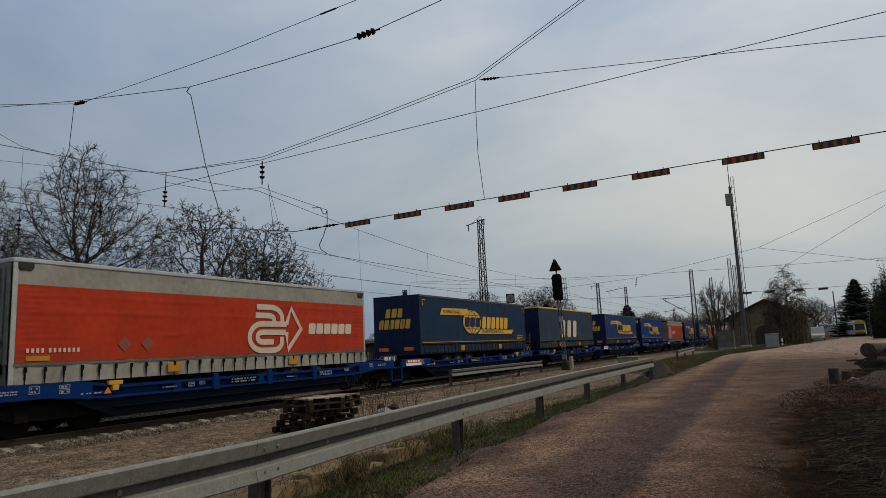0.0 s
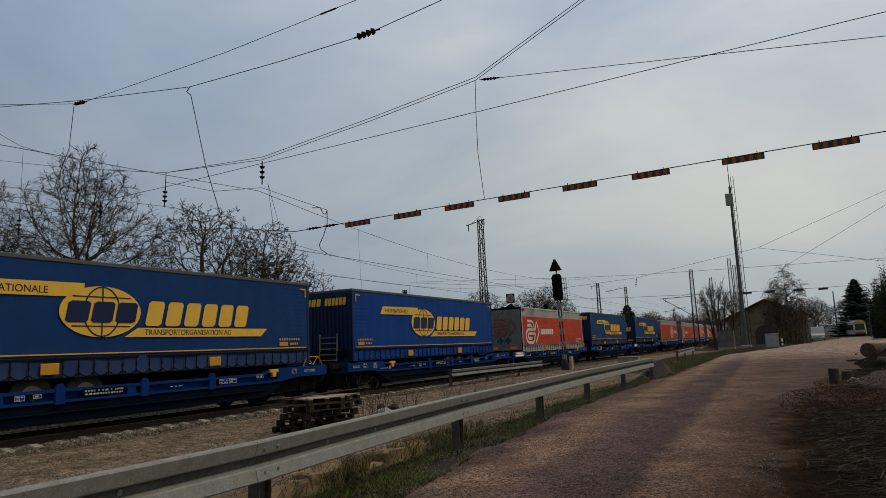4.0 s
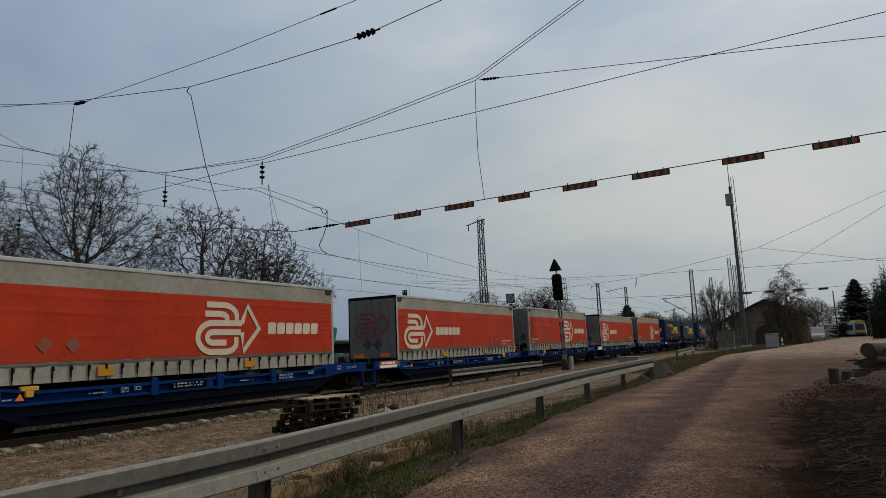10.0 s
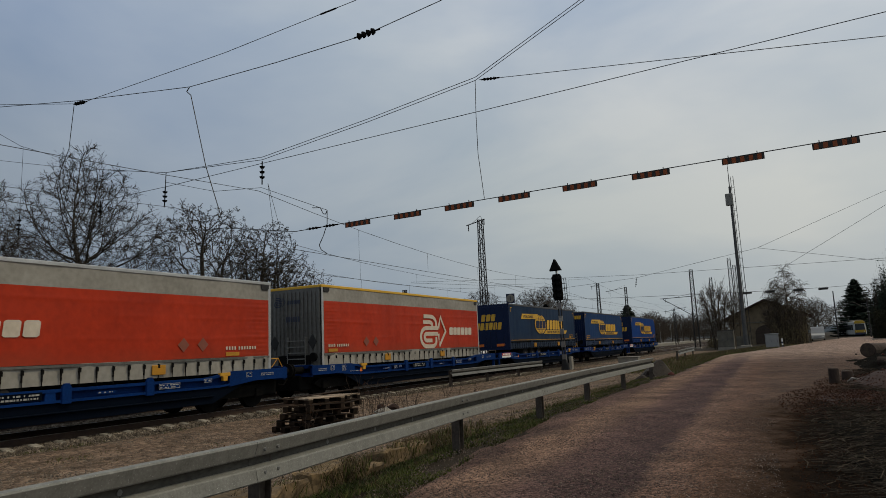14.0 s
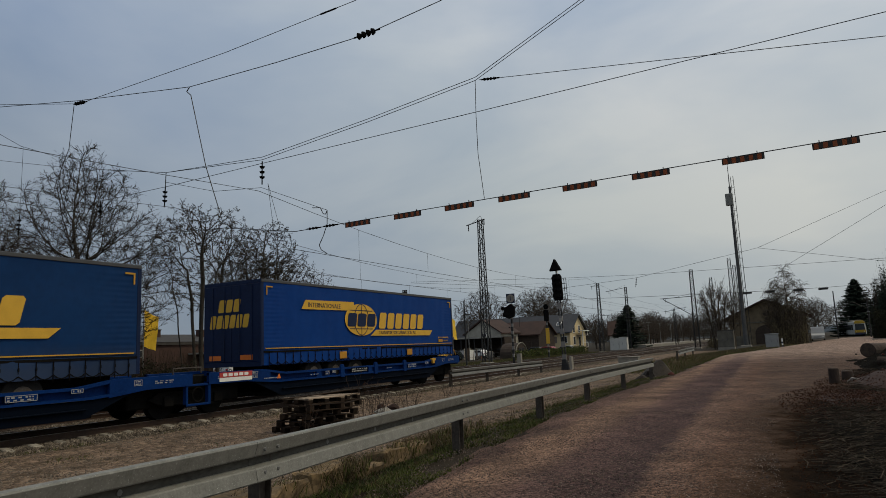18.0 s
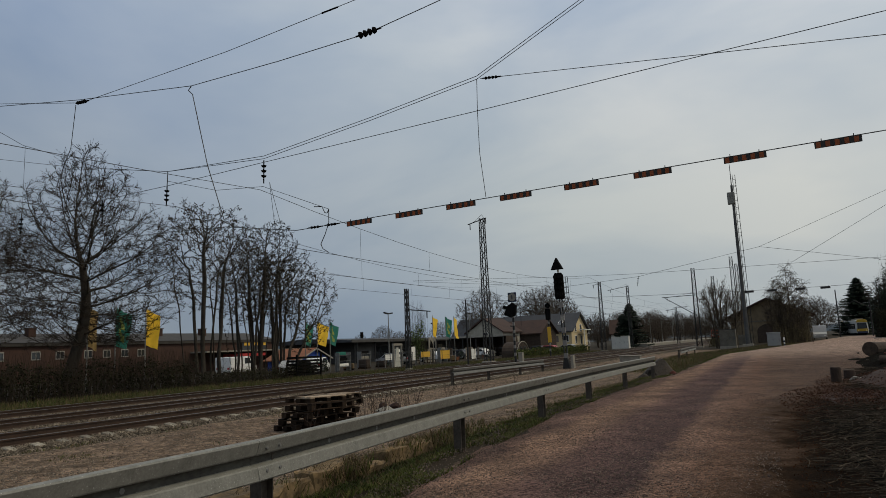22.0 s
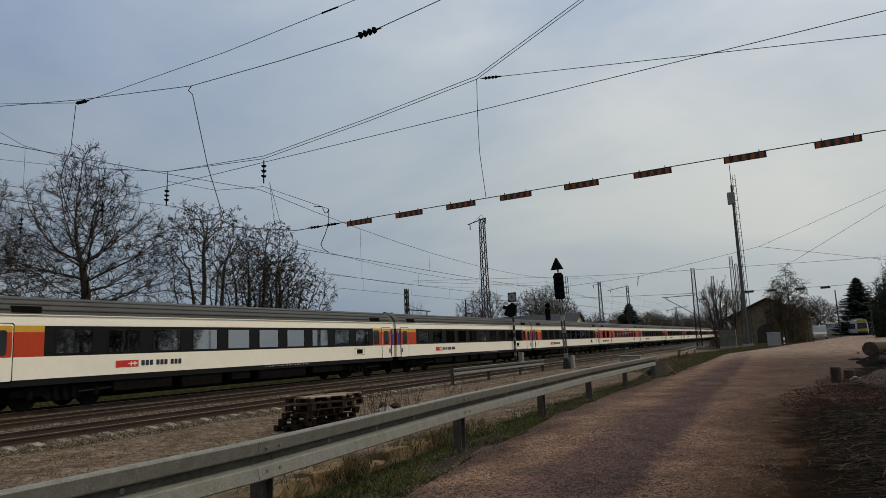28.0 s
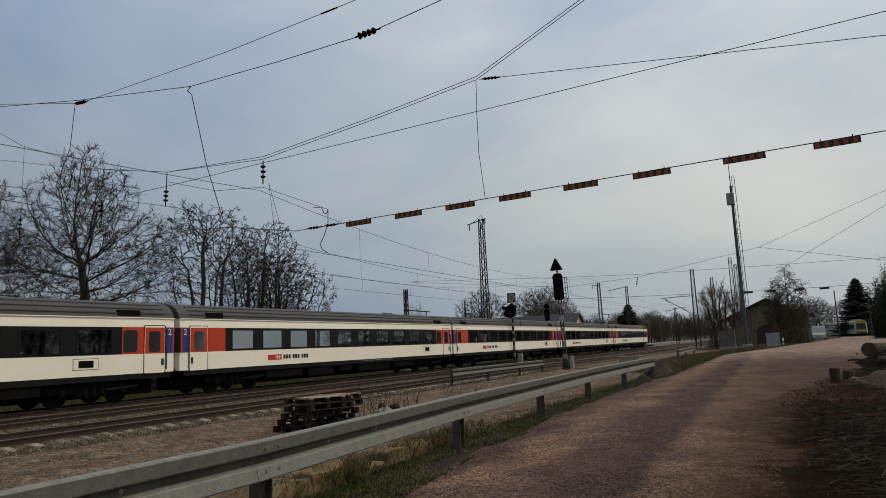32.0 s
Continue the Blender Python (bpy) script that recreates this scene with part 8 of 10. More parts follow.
def colonise(stems, goals, rg, stride=0.34, reach=4.0, near=0.55, lift=0.18, rounds=120, keep=0.5):
    """Branches that grow step by step towards the goals. stems: lists of points from the ground up. Gives places, parents and the first node of each stem."""
    places, parents, firsts = [], [], []
    for st in stems:
        firsts.append(len(places))
        for i, p in enumerate(st):
            places.append(np.array(p, float))
            parents.append(len(places) - 2 if i else -1)
    wood = len(places)
    live = np.ones(len(goals), bool)
    best, which = np.full(len(goals), 1e9), np.zeros(len(goals), int)

    def note(k):
        d = np.linalg.norm(goals - places[k], axis=1)
        m = d < best
        best[m], which[m] = d[m], k
    for k in range(len(places)):
        note(k)
    grown = {}
    for _ in range(rounds):
        use = live & (best < reach)
        if not use.any():
            break
        fresh = 0
        held = which.copy()
        for k in np.unique(held[use]):
            g = goals[use & (held == k)] - places[k]
            d = (g / np.linalg.norm(g, axis=1)[:, None]).mean(axis=0) + np.array((rg.uniform(-0.18, 0.18), rg.uniform(-0.18, 0.18), lift + rg.uniform(-0.12, 0.12)))
            if k >= wood:
                on = places[k] - places[parents[k]]
                d += on * (keep / (np.linalg.norm(on) + 1e-6))
            d /= np.linalg.norm(d) + 1e-6
            if any(d @ e > 0.93 for e in grown.get(k, ())):
                continue
            grown.setdefault(k, []).append(d)
            places.append(places[k] + d * stride)
            parents.append(int(k))
            note(len(places) - 1)
            fresh += 1
        live &= best > near
        if not fresh:
            break
    return places, parents, firsts


def grown_tree(label, seed, stems, goals, base_r, tip=0.009, twigs=3, twig_len=(0.25, 0.7), droop=0.0, buds=2, bs=0.05, power=2.3, fine=0.009, group="trees", wood_m=None, bud_m=None, **kw):
    """A bare tree: limbs that fill a crown, thinning to the tips, with fine twigs and buds on the thin wood."""
    w = Wood(seed)
    rg = w.rg
    places, parents, firsts = colonise(stems, goals, rg, **kw)
    n = len(places)
    load = np.zeros(n)
    kids = np.zeros(n, int)
    for k in range(n):
        if parents[k] >= 0:
            kids[parents[k]] += 1
    for k in range(n - 1, -1, -1):
        load[k] = max(load[k], 1.0)
        if parents[k] >= 0:
            load[parents[k]] += load[k]
    radius = tip * load ** (1 / power)
    radius *= np.clip(1 + (base_r / radius[firsts].max() - 1) * (radius / radius[firsts].max()) ** 0.5, 0.6, 3)
    radius = [float(v) for v in radius]
    stem_of = {}
    for k in range(n):
        stem_of[k] = firsts.index(k) if k in firsts else stem_of[parents[k]]
    w.stems = [([], []) for _ in firsts]
    for k in range(n):
        if parents[k] < 0:
            continue
        p, q = Vector(places[parents[k]]), Vector(places[k])
        r0, r1 = min(radius[parents[k]], radius[k] * 1.25), radius[k]
        store = w.stems[stem_of[k]] if r1 > base_r * 0.42 else w.limb if r1 > 0.028 else w.twig
        w.tube(store, p, q, r0, r1, 9 if r1 > base_r * 0.42 else 6 if r1 > 0.05 else 4 if r1 > 0.02 else 3)
        if r1 < max(0.024, tip * 2.6):
            for _ in range(twigs if kids[k] else twigs + 2):
                d = ((q - p).normalized() + Vector((rg.uniform(-1, 1), rg.uniform(-1, 1), rg.uniform(-0.5, 1.0) - droop)) * 0.7).normalized()
                a, L = p.lerp(q, rg.random()), rg.uniform(*twig_len)
                m = a + d * L * 0.5
                e = m + (d + Vector((rg.uniform(-0.5, 0.5), rg.uniform(-0.5, 0.5), rg.uniform(-0.4, 0.5) - droop * 0.6))).normalized() * L * 0.5
                w.tube(w.twig, a, m, fine, fine * 0.9, 3)
                w.tube(w.twig, m, e, fine * 0.9, fine * 0.65, 3)
                for _ in range(buds):
                    w.leaf(m.lerp(e, rg.random()) + Vector((rg.uniform(-1, 1), rg.uniform(-1, 1), rg.uniform(-1, 1))) * 0.05, bs * rg.uniform(0.5, 1.3))
    t = thing("tree", label, "tree", group=group)
    for nm, st, mm in [("trunk", st, wood_m or M_BARK) for st in w.stems] + [("limb_mass", w.limb, wood_m or M_BARK), ("twig_mass", w.twig, wood_m or M_TWIG), ("bud_mass", w.bud, bud_m or M_BUD)]:
        if st[0]:
            ob = part(nm, raw(nm, *st, mm, nm in ("trunk", "limb_mass")), None, t)
            if nm != "trunk":
                tagged(ob, kind="stuff")
    return t


def stem_line(x0, y0, x1, y1, z1, bow=0.14, n=14):
    """A slender stem from the ground to the foot of its crown."""
    return [(lerp(x0, x1, (i / n) ** 1.6) + bow * 0.3 * math.sin(i * 1.3 + x0), lerp(y0, y1, (i / n) ** 1.6) + bow * 0.4 * math.sin(i * 0.9 + y0), lerp(-0.2, z1, i / n)) for i in range(n + 1)]


rt = random.Random(23)
big_trunk = [(-0.55, -0.8, -0.3), (-0.48, -0.68, 0.5), (-0.38, -0.52, 1.3), (-0.25, -0.35, 2.1), (-0.12, -0.18, 2.9), (-0.02, -0.05, 3.7), (0.05, 0.06, 4.5), (0.08, 0.1, 5.3), (0.05, 0.12, 6.1), (-0.02, 0.05, 6.9), (-0.1, -0.05, 7.7)]
plane_ = stand(grown_tree(LB, 23, [big_trunk], crown_points(rt, 4300, ((2.9, 3.2, 0, 0), (4.4, 4.9, 0, 0), (6.5, 5.3, 0, 0), (8.8, 5.0, 0, 0), (10.8, 4.2, 0.1, 0.15), (12.6, 3.2, 0.1, 0.15), (14.2, 2.0, 0, 0), (15.6, 0.6, 0, 0)), 0.42, 3.0), 0.34, tip=0.0085, power=2.1, twigs=3, buds=2, bs=0.038, lift=0.10, near=0.36, stride=0.27, rounds=160), -38.5, 26.6, -0.4, 0)
MS = "slender multi-stemmed bare tree with dark seed clusters behind the hedge"
stem_ = stand(grown_tree(MS, 34, [stem_line(0, -0.8, -0.2, -1.4, 8.4), stem_line(0.1, -0.4, 0.3, -0.5, 10.2), stem_line(0.3, 0.1, 0.9, 0.4, 8.6), stem_line(-0.2, 1.4, -0.4, 2.0, 7.8), stem_line(0.4, 0.9, 0.6, 1.2, 9.0), stem_line(-0.5, -1.5, -0.3, -2.6, 7.0), stem_line(0.5, 0.4, 1.0, -0.6, 7.4), stem_line(-0.3, 1.9, 0.2, 2.9, 6.4)],
                         crown_points(rt, 1750, ((5.2, 1.6, 0, 0), (7.0, 2.6, 0, 0), (9.4, 3.4, 0, 0), (11.4, 3.3, 0, 0), (12.8, 2.4, 0, 0), (13.8, 0.9, 0, -0.4)), 0.4, 9.0, 0.5), 0.16, tip=0.009, power=2.1, twigs=2, twig_len=(0.2, 0.5), buds=4, bs=0.052, near=0.42, stride=0.3, lift=0.3, droop=0.3), -38.5, 36.4, -0.4, 0)
stem2_ = stand(grown_tree(MS, 55, [stem_line(0, -2.3, -0.2, -3.4, 8.4), stem_line(0.2, -2.0, 0.5, -1.5, 7.6), stem_line(-0.2, -0.9, 0.1, -0.5, 9.8), stem_line(0.3, 0.3, 0.2, 0.8, 9.0), stem_line(0.0, 0.8, 0.3, 1.5, 7.8), stem_line(-0.4, -1.4, -0.6, -2.2, 7.2), stem_line(0.4, -0.2, 0.8, 0.3, 6.8), stem_line(-0.2, 1.4, 0.1, 2.4, 6.0)],
                          crown_points(rt, 1500, ((4.8, 1.6, 0, -0.6), (7.0, 2.6, 0, -0.4), (9.6, 3.1, 0, -0.2), (11.4, 2.6, 0, 0.2), (12.6, 1.6, 0, 0.5), (13.2, 0.6, 0, 0.5)), 0.4, 17.0, 0.5), 0.16, tip=0.009, power=2.1, twigs=2, twig_len=(0.2, 0.5), buds=4, bs=0.052, near=0.42, stride=0.3, lift=0.3, droop=0.3), -38.5, 43.2, -0.4, 0)
stand(grown_tree("low spreading multi-stemmed bare tree at the end of the hedge", 66, [stem_line(0, -1.6, 0, 0.2, 4.6), stem_line(0.3, -1.0, 0.4, 1.0, 3.8), stem_line(-0.2, -0.4, -0.3, 1.4, 3.2)],
                 crown_points(rt, 900, ((2.0, 1.0, 0, 0.8), (4.2, 2.2, 0, 1.3), (6.6, 2.6, 0, 1.5), (8.4, 2.0, 0, 1.6), (9.8, 0.8, 0, 1.5)), 0.4, 27.0, 0.5), 0.12, tip=0.009, twigs=2, twig_len=(0.2, 0.5), buds=4, bs=0.052, near=0.42, stride=0.3, lift=0.25, droop=0.3), -37.6, 45.7, -0.4, 0)
again(stem2_, -39.6, 41.4, -0.4, 170, 0.9)
again(stem_, -39.4, 45.6, -0.4, 200, 0.82)
again(plane_, -40.0, 19.2, -0.4, 140, 0.95)
# distant rounded crowns behind the buildings
far_ = stand(grown_tree("distant bare tree with a rounded crown of fine twigs", 77, [[(0.1 * math.sin(i), 0, -0.3 + 0.6 * i) for i in range(11)]],
                        crown_points(rt, 2300, ((3.2, 3.6, 0, 0), (6.0, 6.0, 0, 0), (9.0, 6.6, 0, 0), (12.0, 5.2, 0, 0), (14.0, 3.0, 0, 0), (15.2, 0.8, 0, 0)), 0.25, 41.0, 0.5), 0.34, tip=0.012, twigs=4, twig_len=(0.4, 1.0), buds=0, near=0.5, stride=0.45, lift=0.14, fine=0.011, group="distant trees", wood_m=M_BUSHBARK), -72.5, 220, -1, 0)
for x, y, rz, s in ((-63, 190, 15, 1.05), (-78, 192, 250, 0.70), (-43, 192, 130, 0.66), (-50, 196, 210, 0.6), (-66, 223, 80, 0.92), (-80, 226, 200, 0.85), (-95, 214, 40, 1.0), (-103, 222, 300, 0.95), (-88, 232, 120, 0.8)):
    again(far_, x, y, -1, rz, s)
for x, y, rz, s in ((-58, 208, 20, 0.62), (-52, 200, 77, 0.68), (-47, 206, 140, 0.7), (-41, 196, 200, 0.72), (-38, 205, 260, 0.66), (-35, 214, 310, 0.6), (-31.5, 222, 33, 0.62), (-34, 236, 60, 0.7), (-30, 250, 12, 0.7), (-27, 270, 90, 0.75), (-40, 230, 250, 0.75), (-33, 196, 155, 0.5), (-29, 236, 45, 0.55)):
    again(far_, x, y, -0.6, rz, s)
rt = random.Random(44)
for i in range(26):
    again(far_, -62 + i * 2.4 + rt.uniform(-1, 1), 250 + rt.uniform(-14, 30), -0.6, rt.uniform(0, 360), rt.uniform(0.45, 0.72))
for i in range(10):
    again(far_, -4 + i * 6 + rt.uniform(-2, 2), 235 + rt.uniform(-10, 30), -0.3, rt.uniform(0, 360), rt.uniform(0.6, 0.9))
for i in range(14):
    again(far_, -150 + i * 9 + rt.uniform(-3, 3), 170 + rt.uniform(-20, 60), -0.6, rt.uniform(0, 360), rt.uniform(0.4, 0.6))
# bare trees among the bushes by the goods shed, birch, and trees at the tram stop
bush_ = stand(tree("tree", "bare many-stemmed tree among roadside bushes", 91, 9.6, 0.11, 3, 5, bark=M_BUSHBARK, twig_m=M_BUSHBARK, bud_m=M_BUSH, kids=(2, 2, 1), bole=0.12, first=0.5, angle=(18, 42), buds=1, bs=0.05, rmin=0.012, group="roadside trees"), -8.9, 98, 0, 0)
for x, y, rz, s in ((-7.4, 99, 90, 0.95), (-0.9, 99, 130, 0.85), (-1.8, 101, 310, 0.8), (0.4, 96, 20, 0.6)):
    again(bush_, x, y, 0, rz, s)
birch_ = stand(grown_tree("birch with thin hanging twigs in early leaf", 101, [[(0.05 * math.sin(i), 0.05 * math.cos(i), -0.2 + 0.8 * i) for i in range(12)]],
                         crown_points(rt, 420, ((2.4, 1.0, 0, 0), (4.5, 2.2, 0, 0), (7.0, 2.3, 0, 0), (9.0, 1.5, 0, 0), (10.8, 0.4, 0, 0)), 0.3, 61.0, 0.6), 0.13, tip=0.012, twigs=4, twig_len=(0.5, 1.3), droop=0.9, buds=3, bs=0.06, near=0.5, stride=0.4, lift=0.35, fine=0.012, group="roadside trees", wood_m=M_BUSHBARK, bud_m=M_BUSH), -0.2, 98.5, 0, 0)
again(far_, 15.4, 126, 0, 10, 0.72)
again(far_, 19.5, 124, 0, 100, 0.82)
again(far_, 31, 116, 0, 220, 0.9)
again(far_, 2.2, 205, 0, 50, 0.7)
again(far_, 6.0, 215, 0, 150, 0.75)


# bare trees across the road, mirrored in the coach windows
rt = random.Random(71)
for i in range(19):
    again(stem_, 15 + rt.uniform(0, 6), 34 + i * 1.25 + rt.uniform(-0.5, 0.5), -2.2, rt.uniform(0, 360), rt.uniform(0.6, 0.75))
again(stem_, 16, 86, -2, 75, 0.6)


# ---- conifers ----
def spruce(x, y, z, H, R, seed, label):
    rg = random.Random(seed)
    t = thing("spruce_tree", label, "tree", pose(x, y, z), "conifers")
    part("trunk", cyl(BM(), (0, 0, -0.3), (0, 0, H), 0.16, 0.02, 8), M_BARK, t)
    V, F = [], []
    zz = 0.9
    while zz < H * 0.985:
        k = 1 - zz / H
        n = int(8 + 10 * k)
        for i in range(n):
            a = rg.uniform(0, 6.28)
            L = R * (k ** 0.8) * rg.uniform(0.65, 1.1) + 0.12
            m = max(3, int(L * 7))
            for j in range(m):
                f = (j + 0.5) / m
                droop = -0.28 * L * f + 0.12 * L * f * f * 2
                c = Vector((math.cos(a) * L * f, math.sin(a) * L * f, zz + droop))
                for _ in range(4):
                    s = rg.uniform(0.3, 0.7) * (0.6 + 0.4 * (1 - f))
                    d1 = Vector((math.cos(a + rg.uniform(-0.9, 0.9)), math.sin(a + rg.uniform(-0.9, 0.9)), rg.uniform(-0.8, 0.25))) * s
                    d2 = Vector((-math.sin(a), math.cos(a), rg.uniform(-0.5, 0.5))) * s * 0.7
                    b = len(V)
                    V += [tuple(c - d1 * 0.3), tuple(c + d2), tuple(c + d1), tuple(c - d2)]
                    F.append((b, b + 1, b + 2, b + 3))
        zz += 0.20 + 0.42 * k
    tagged(part("crown", raw("crown", V, F, M_SPRUCE), None, t, "dark needled boughs"), kind="stuff")
    return t


spruce(-31.8, 151, -0.4, 9.8, 4.6, 5, "dark conifer behind the relay cabinets")
spruce(-34.0, 153, -0.4, 7.6, 2.6, 6, "dark conifer behind the relay cabinets")
spruce(15.3, 200, 0, 14.8, 7.6, 7, "dark spruce beside the tram stop")


for x, y, rz, s in ((-66.3, 150, 40, 1.05), (-53.5, 150, 160, 0.98), (-50.2, 152, 250, 1.02)):
    stand(copy_thing(far_, pose(0, 0, 0)), x, y, -0.6, rz, s)
# ---- leafy masses: hedge, shrubs ----
def leaf_mass(name, label, cat, seed, boxes, n, size, material, stems=0, kind=""):
    """boxes: (x0, x1, y0, y1, z0, z1) volumes filled with small leaves, thinning to the top."""
    rg = random.Random(seed)
    t = thing(name, label, cat, kind=kind)
    V, F = [], []
    for (x0, x1, y0, y1, z0, z1) in boxes:
        for _ in range(n):
            u, v = rg.random(), rg.random()
            x, y = lerp(x0, x1, u), lerp(y0, y1, v)
            top = z1 * (0.72 + 0.42 * noise.noise((x * 0.7, y * 0.7, seed)) + 0.2 * noise.noise((x * 2.3, y * 2.3, seed)))
            z = lerp(z0, top, rg.random() ** 0.8)
            s = size * rg.uniform(0.5, 1.3)
            a = Vector((rg.uniform(-1, 1), rg.uniform(-1, 1), rg.uniform(-1, 1))).normalized() * s
            c = Vector((rg.uniform(-1, 1), rg.uniform(-1, 1), rg.uniform(-1, 1))).normalized() * s * 0.6
            p = Vector((x, y, z))
            b = len(V)
            V += [tuple(p - a), tuple(p + c), tuple(p + a), tuple(p - c)]
            F.append((b, b + 1, b + 2, b + 3))
    tagged(part("leaf_mass", raw("leaf_mass", V, F, material), None, t), kind="stuff")
    if stems:
        w = Wood(seed)
        for (x0, x1, y0, y1, z0, z1) in boxes:
            for _ in range(stems):
                p = Vector((rg.uniform(x0, x1), rg.uniform(y0, y1), z0))
                for k in range(2):
                    q = p + Vector((rg.uniform(-0.3, 0.3), rg.uniform(-0.3, 0.3), (z1 - z0) * rg.uniform(0.35, 0.6)))
                    w.tube(w.limb, p, q, 0.02 / (k + 1), 0.012 / (k + 1), 3)
                    p = q
        tagged(part("stem_mass", raw("stem_mass", *w.limb, M_TWIG), None, t), kind="stuff")
    return t


for i in range(7):
    y = 16.5 + i * 4.2
    low = i > 3
    leaf_mass("hedge", "low bramble scrub under the slender trees" if low else "dense dark brown-green hedge with bare stems", "hedge", 200 + i, [(-37.6, -35.6, y, y + 4.2, -0.5, 0.75 if low else 2.0)], 2400 if low else 3600, 0.06 if low else 0.075, M_HEDGE, 120 if low else 200)
for i, (x0, x1, y0, y1, h) in enumerate(((-37.2, -35.8, 44.0, 46.4, 1.2), (-2.4, 1.6, 94, 98, 3.4), (-1.2, 2.1, 95, 100, 5.0), (-10.5, -7.5, 98, 103, 1.6), (11.2, 16, 118, 126, 6.4), (17, 30, 112, 124, 7.5))):
    leaf_mass("shrub", "tangled roadside shrub in early leaf" if i else "low shrub at the end of the hedge", "shrub", 300 + i, [(x0, x1, y0, y1, 0.0, h)], (6500 if i < 4 else 12000) if i else 3200, 0.05 if i < 4 else 0.13, M_BUSH if 0 < i < 4 else M_HEDGE, 70 if i else 60)
leaf_mass("evergreen_tree", "tall dark evergreen beside the tram stop", "tree", 361, [(13.2, 18, 121, 129, 0.3, 13.0), (12.2, 13.8, 122, 128, 0.3, 9.8), (11.3, 12.8, 122, 127, 0.3, 6.4)], 9000, 0.15, M_SPRUCE, 60)
leaf_mass("shrub", "young tree in fresh yellow-green leaf", "shrub", 330, [(-43.4, -41.9, 74.6, 76.5, 0.2, 6.9)], 2200, 0.09, M_GREEN, 60)
for i in range(6):
    leaf_mass("shrub", "low brambles along the fence", "shrub", 340 + i, [(-36.5, -34.5, 92 + i * 6, 97 + i * 6, -0.4, 1.0)], 1500, 0.12, M_GRASS, 20)


# ---- grass and weeds ----
def blades(name, label, seed, n, place, h0, h1, material, lean=0.5, w=0.008):
    rg = random.Random(seed)
    V, F = [], []
    for _ in range(n):
        x, y, z = place(rg)
        h = rg.uniform(h0, h1)
        a = rg.uniform(0, 6.28)
        dx, dy = math.cos(a) * h * lean * rg.random(), math.sin(a) * h * lean * rg.random()
        b2 = rg.uniform(0, 3.14)
        wx, wy = math.cos(b2) * w, math.sin(b2) * w
        b = len(V)
        V += [(x - wx, y - wy, z), (x + wx, y + wy, z), (x + dx * 0.4 + wx * 0.7, y + dy * 0.4 + wy * 0.7, z + h * 0.6), (x + dx * 0.4 - wx * 0.7, y + dy * 0.4 - wy * 0.7, z + h * 0.6), (x + dx, y + dy, z + h)]
        F += [(b, b + 1, b + 2, b + 3), (b + 3, b + 2, b + 4)]
    return tagged(new(name, raw(name, V, F, material)), label, "grass", kind="stuff")


def verge(rg):
    while True:
        y = 1 + 60 * rg.random() ** 1.8
        l = along([(a, b) for a, b in RAILX] + [(60, -6.5)], y) - (0.48 if y < 8.4 else 0.75)
        r = along(ROAD_L, y) + 0.15
        x = lerp(l, r, rg.random())
        if noise.noise((x * 2.4, y * 0.9, 4)) > -0.22 + 0.42 * rg.random():
            return x, y, gz(x, y) - 0.004


blades("grass_verge", "patchy green grass and weeds under the crash barrier", 401, 60000, verge, 0.018, 0.060, M_GRASS, 1.6, 0.006)
blades("dry_grass_verge", "dry straw-coloured stalks among the verge grass", 402, 10000, verge, 0.015, 0.07, M_STRAW, 1.6, 0.0035)


def behind_rail(rg):
    y = 3.4 + 23 * rg.random() ** 1.5
    l = along([(a, b) for a, b in RAILX], y)
    x = l - 0.05 - 1.3 * rg.random() ** 1.6
    return x, y, gz(x, y) - 0.005


blades("tall_verge_grass", "rank green and brown grass behind the crash barrier", 406, 12000, behind_rail, 0.02, 0.06, M_GRASS, 1.4, 0.007)
blades("tall_dry_grass", "dry stalks behind the crash barrier", 407, 3200, behind_rail, 0.03, 0.10, M_STRAW, 1.4, 0.004)


def kerb_edge(rg):
    y = 4.4 + 5.4 * rg.random()
    if noise.noise((y * 2.1, 3, 0)) < -0.25 + 0.3 * rg.random():
        y += 1.0
    x = along([(a, b) for a, b in RAILX], y) - 0.62 + rg.uniform(-0.16, 0.20)
    return x, y, 0.12 + 0.24 * rg.random() ** 0.6


blades("kerb_straw", "dry grass hanging over the sandstone blocks", 411, 2600, kerb_edge, 0.05, 0.16, M_STRAW, 1.3, 0.004)
blades("kerb_grass", "green tufts between the sandstone blocks", 412, 1600, kerb_edge, 0.04, 0.12, M_GRASS, 1.1, 0.005)


def bank(rg):
    y = 6 + 120 * rg.random() ** 1.5
    return -27.8 - 8.5 * rg.random(), y, -0.46


blades("grass_bank", "rough grass bank behind the far track", 403, 60000, bank, 0.10, 0.34, M_BANKGRASS, 0.6, 0.012)
blades("dry_grass_bank", "dry grass on the bank behind the far track", 404, 26000, bank, 0.12, 0.40, M_STRAW, 0.6, 0.010)


def yard_tufts(rg):
    while True:
        y = 4 + 50 * rg.random() ** 1.5
        x = rg.uniform(-14.2, -5.2)
        if noise.noise((x * 1.1, y * 0.8, 9)) > 0.22 + 0.25 * rg.random() - (0.2 if x > -6.2 or x < -13.4 else 0):
            return x, y, gz(x, y) + 0.01


blades("yard_tufts", "short dry tufts scattered over the sandy yard", 408, 5000, yard_tufts, 0.02, 0.08, M_STRAW, 0.9, 0.006)
blades("yard_weeds", "low green weeds scattered over the sandy yard", 409, 5000, yard_tufts, 0.02, 0.07, M_GRASS, 0.9, 0.007)


def road_far(rg):
    y = 30 + 66 * rg.random()
    l = along(ROAD_L, y)
    return l - 0.1 - 3.5 * rg.random() ** 1.5, y, gz(l, y) - 0.05


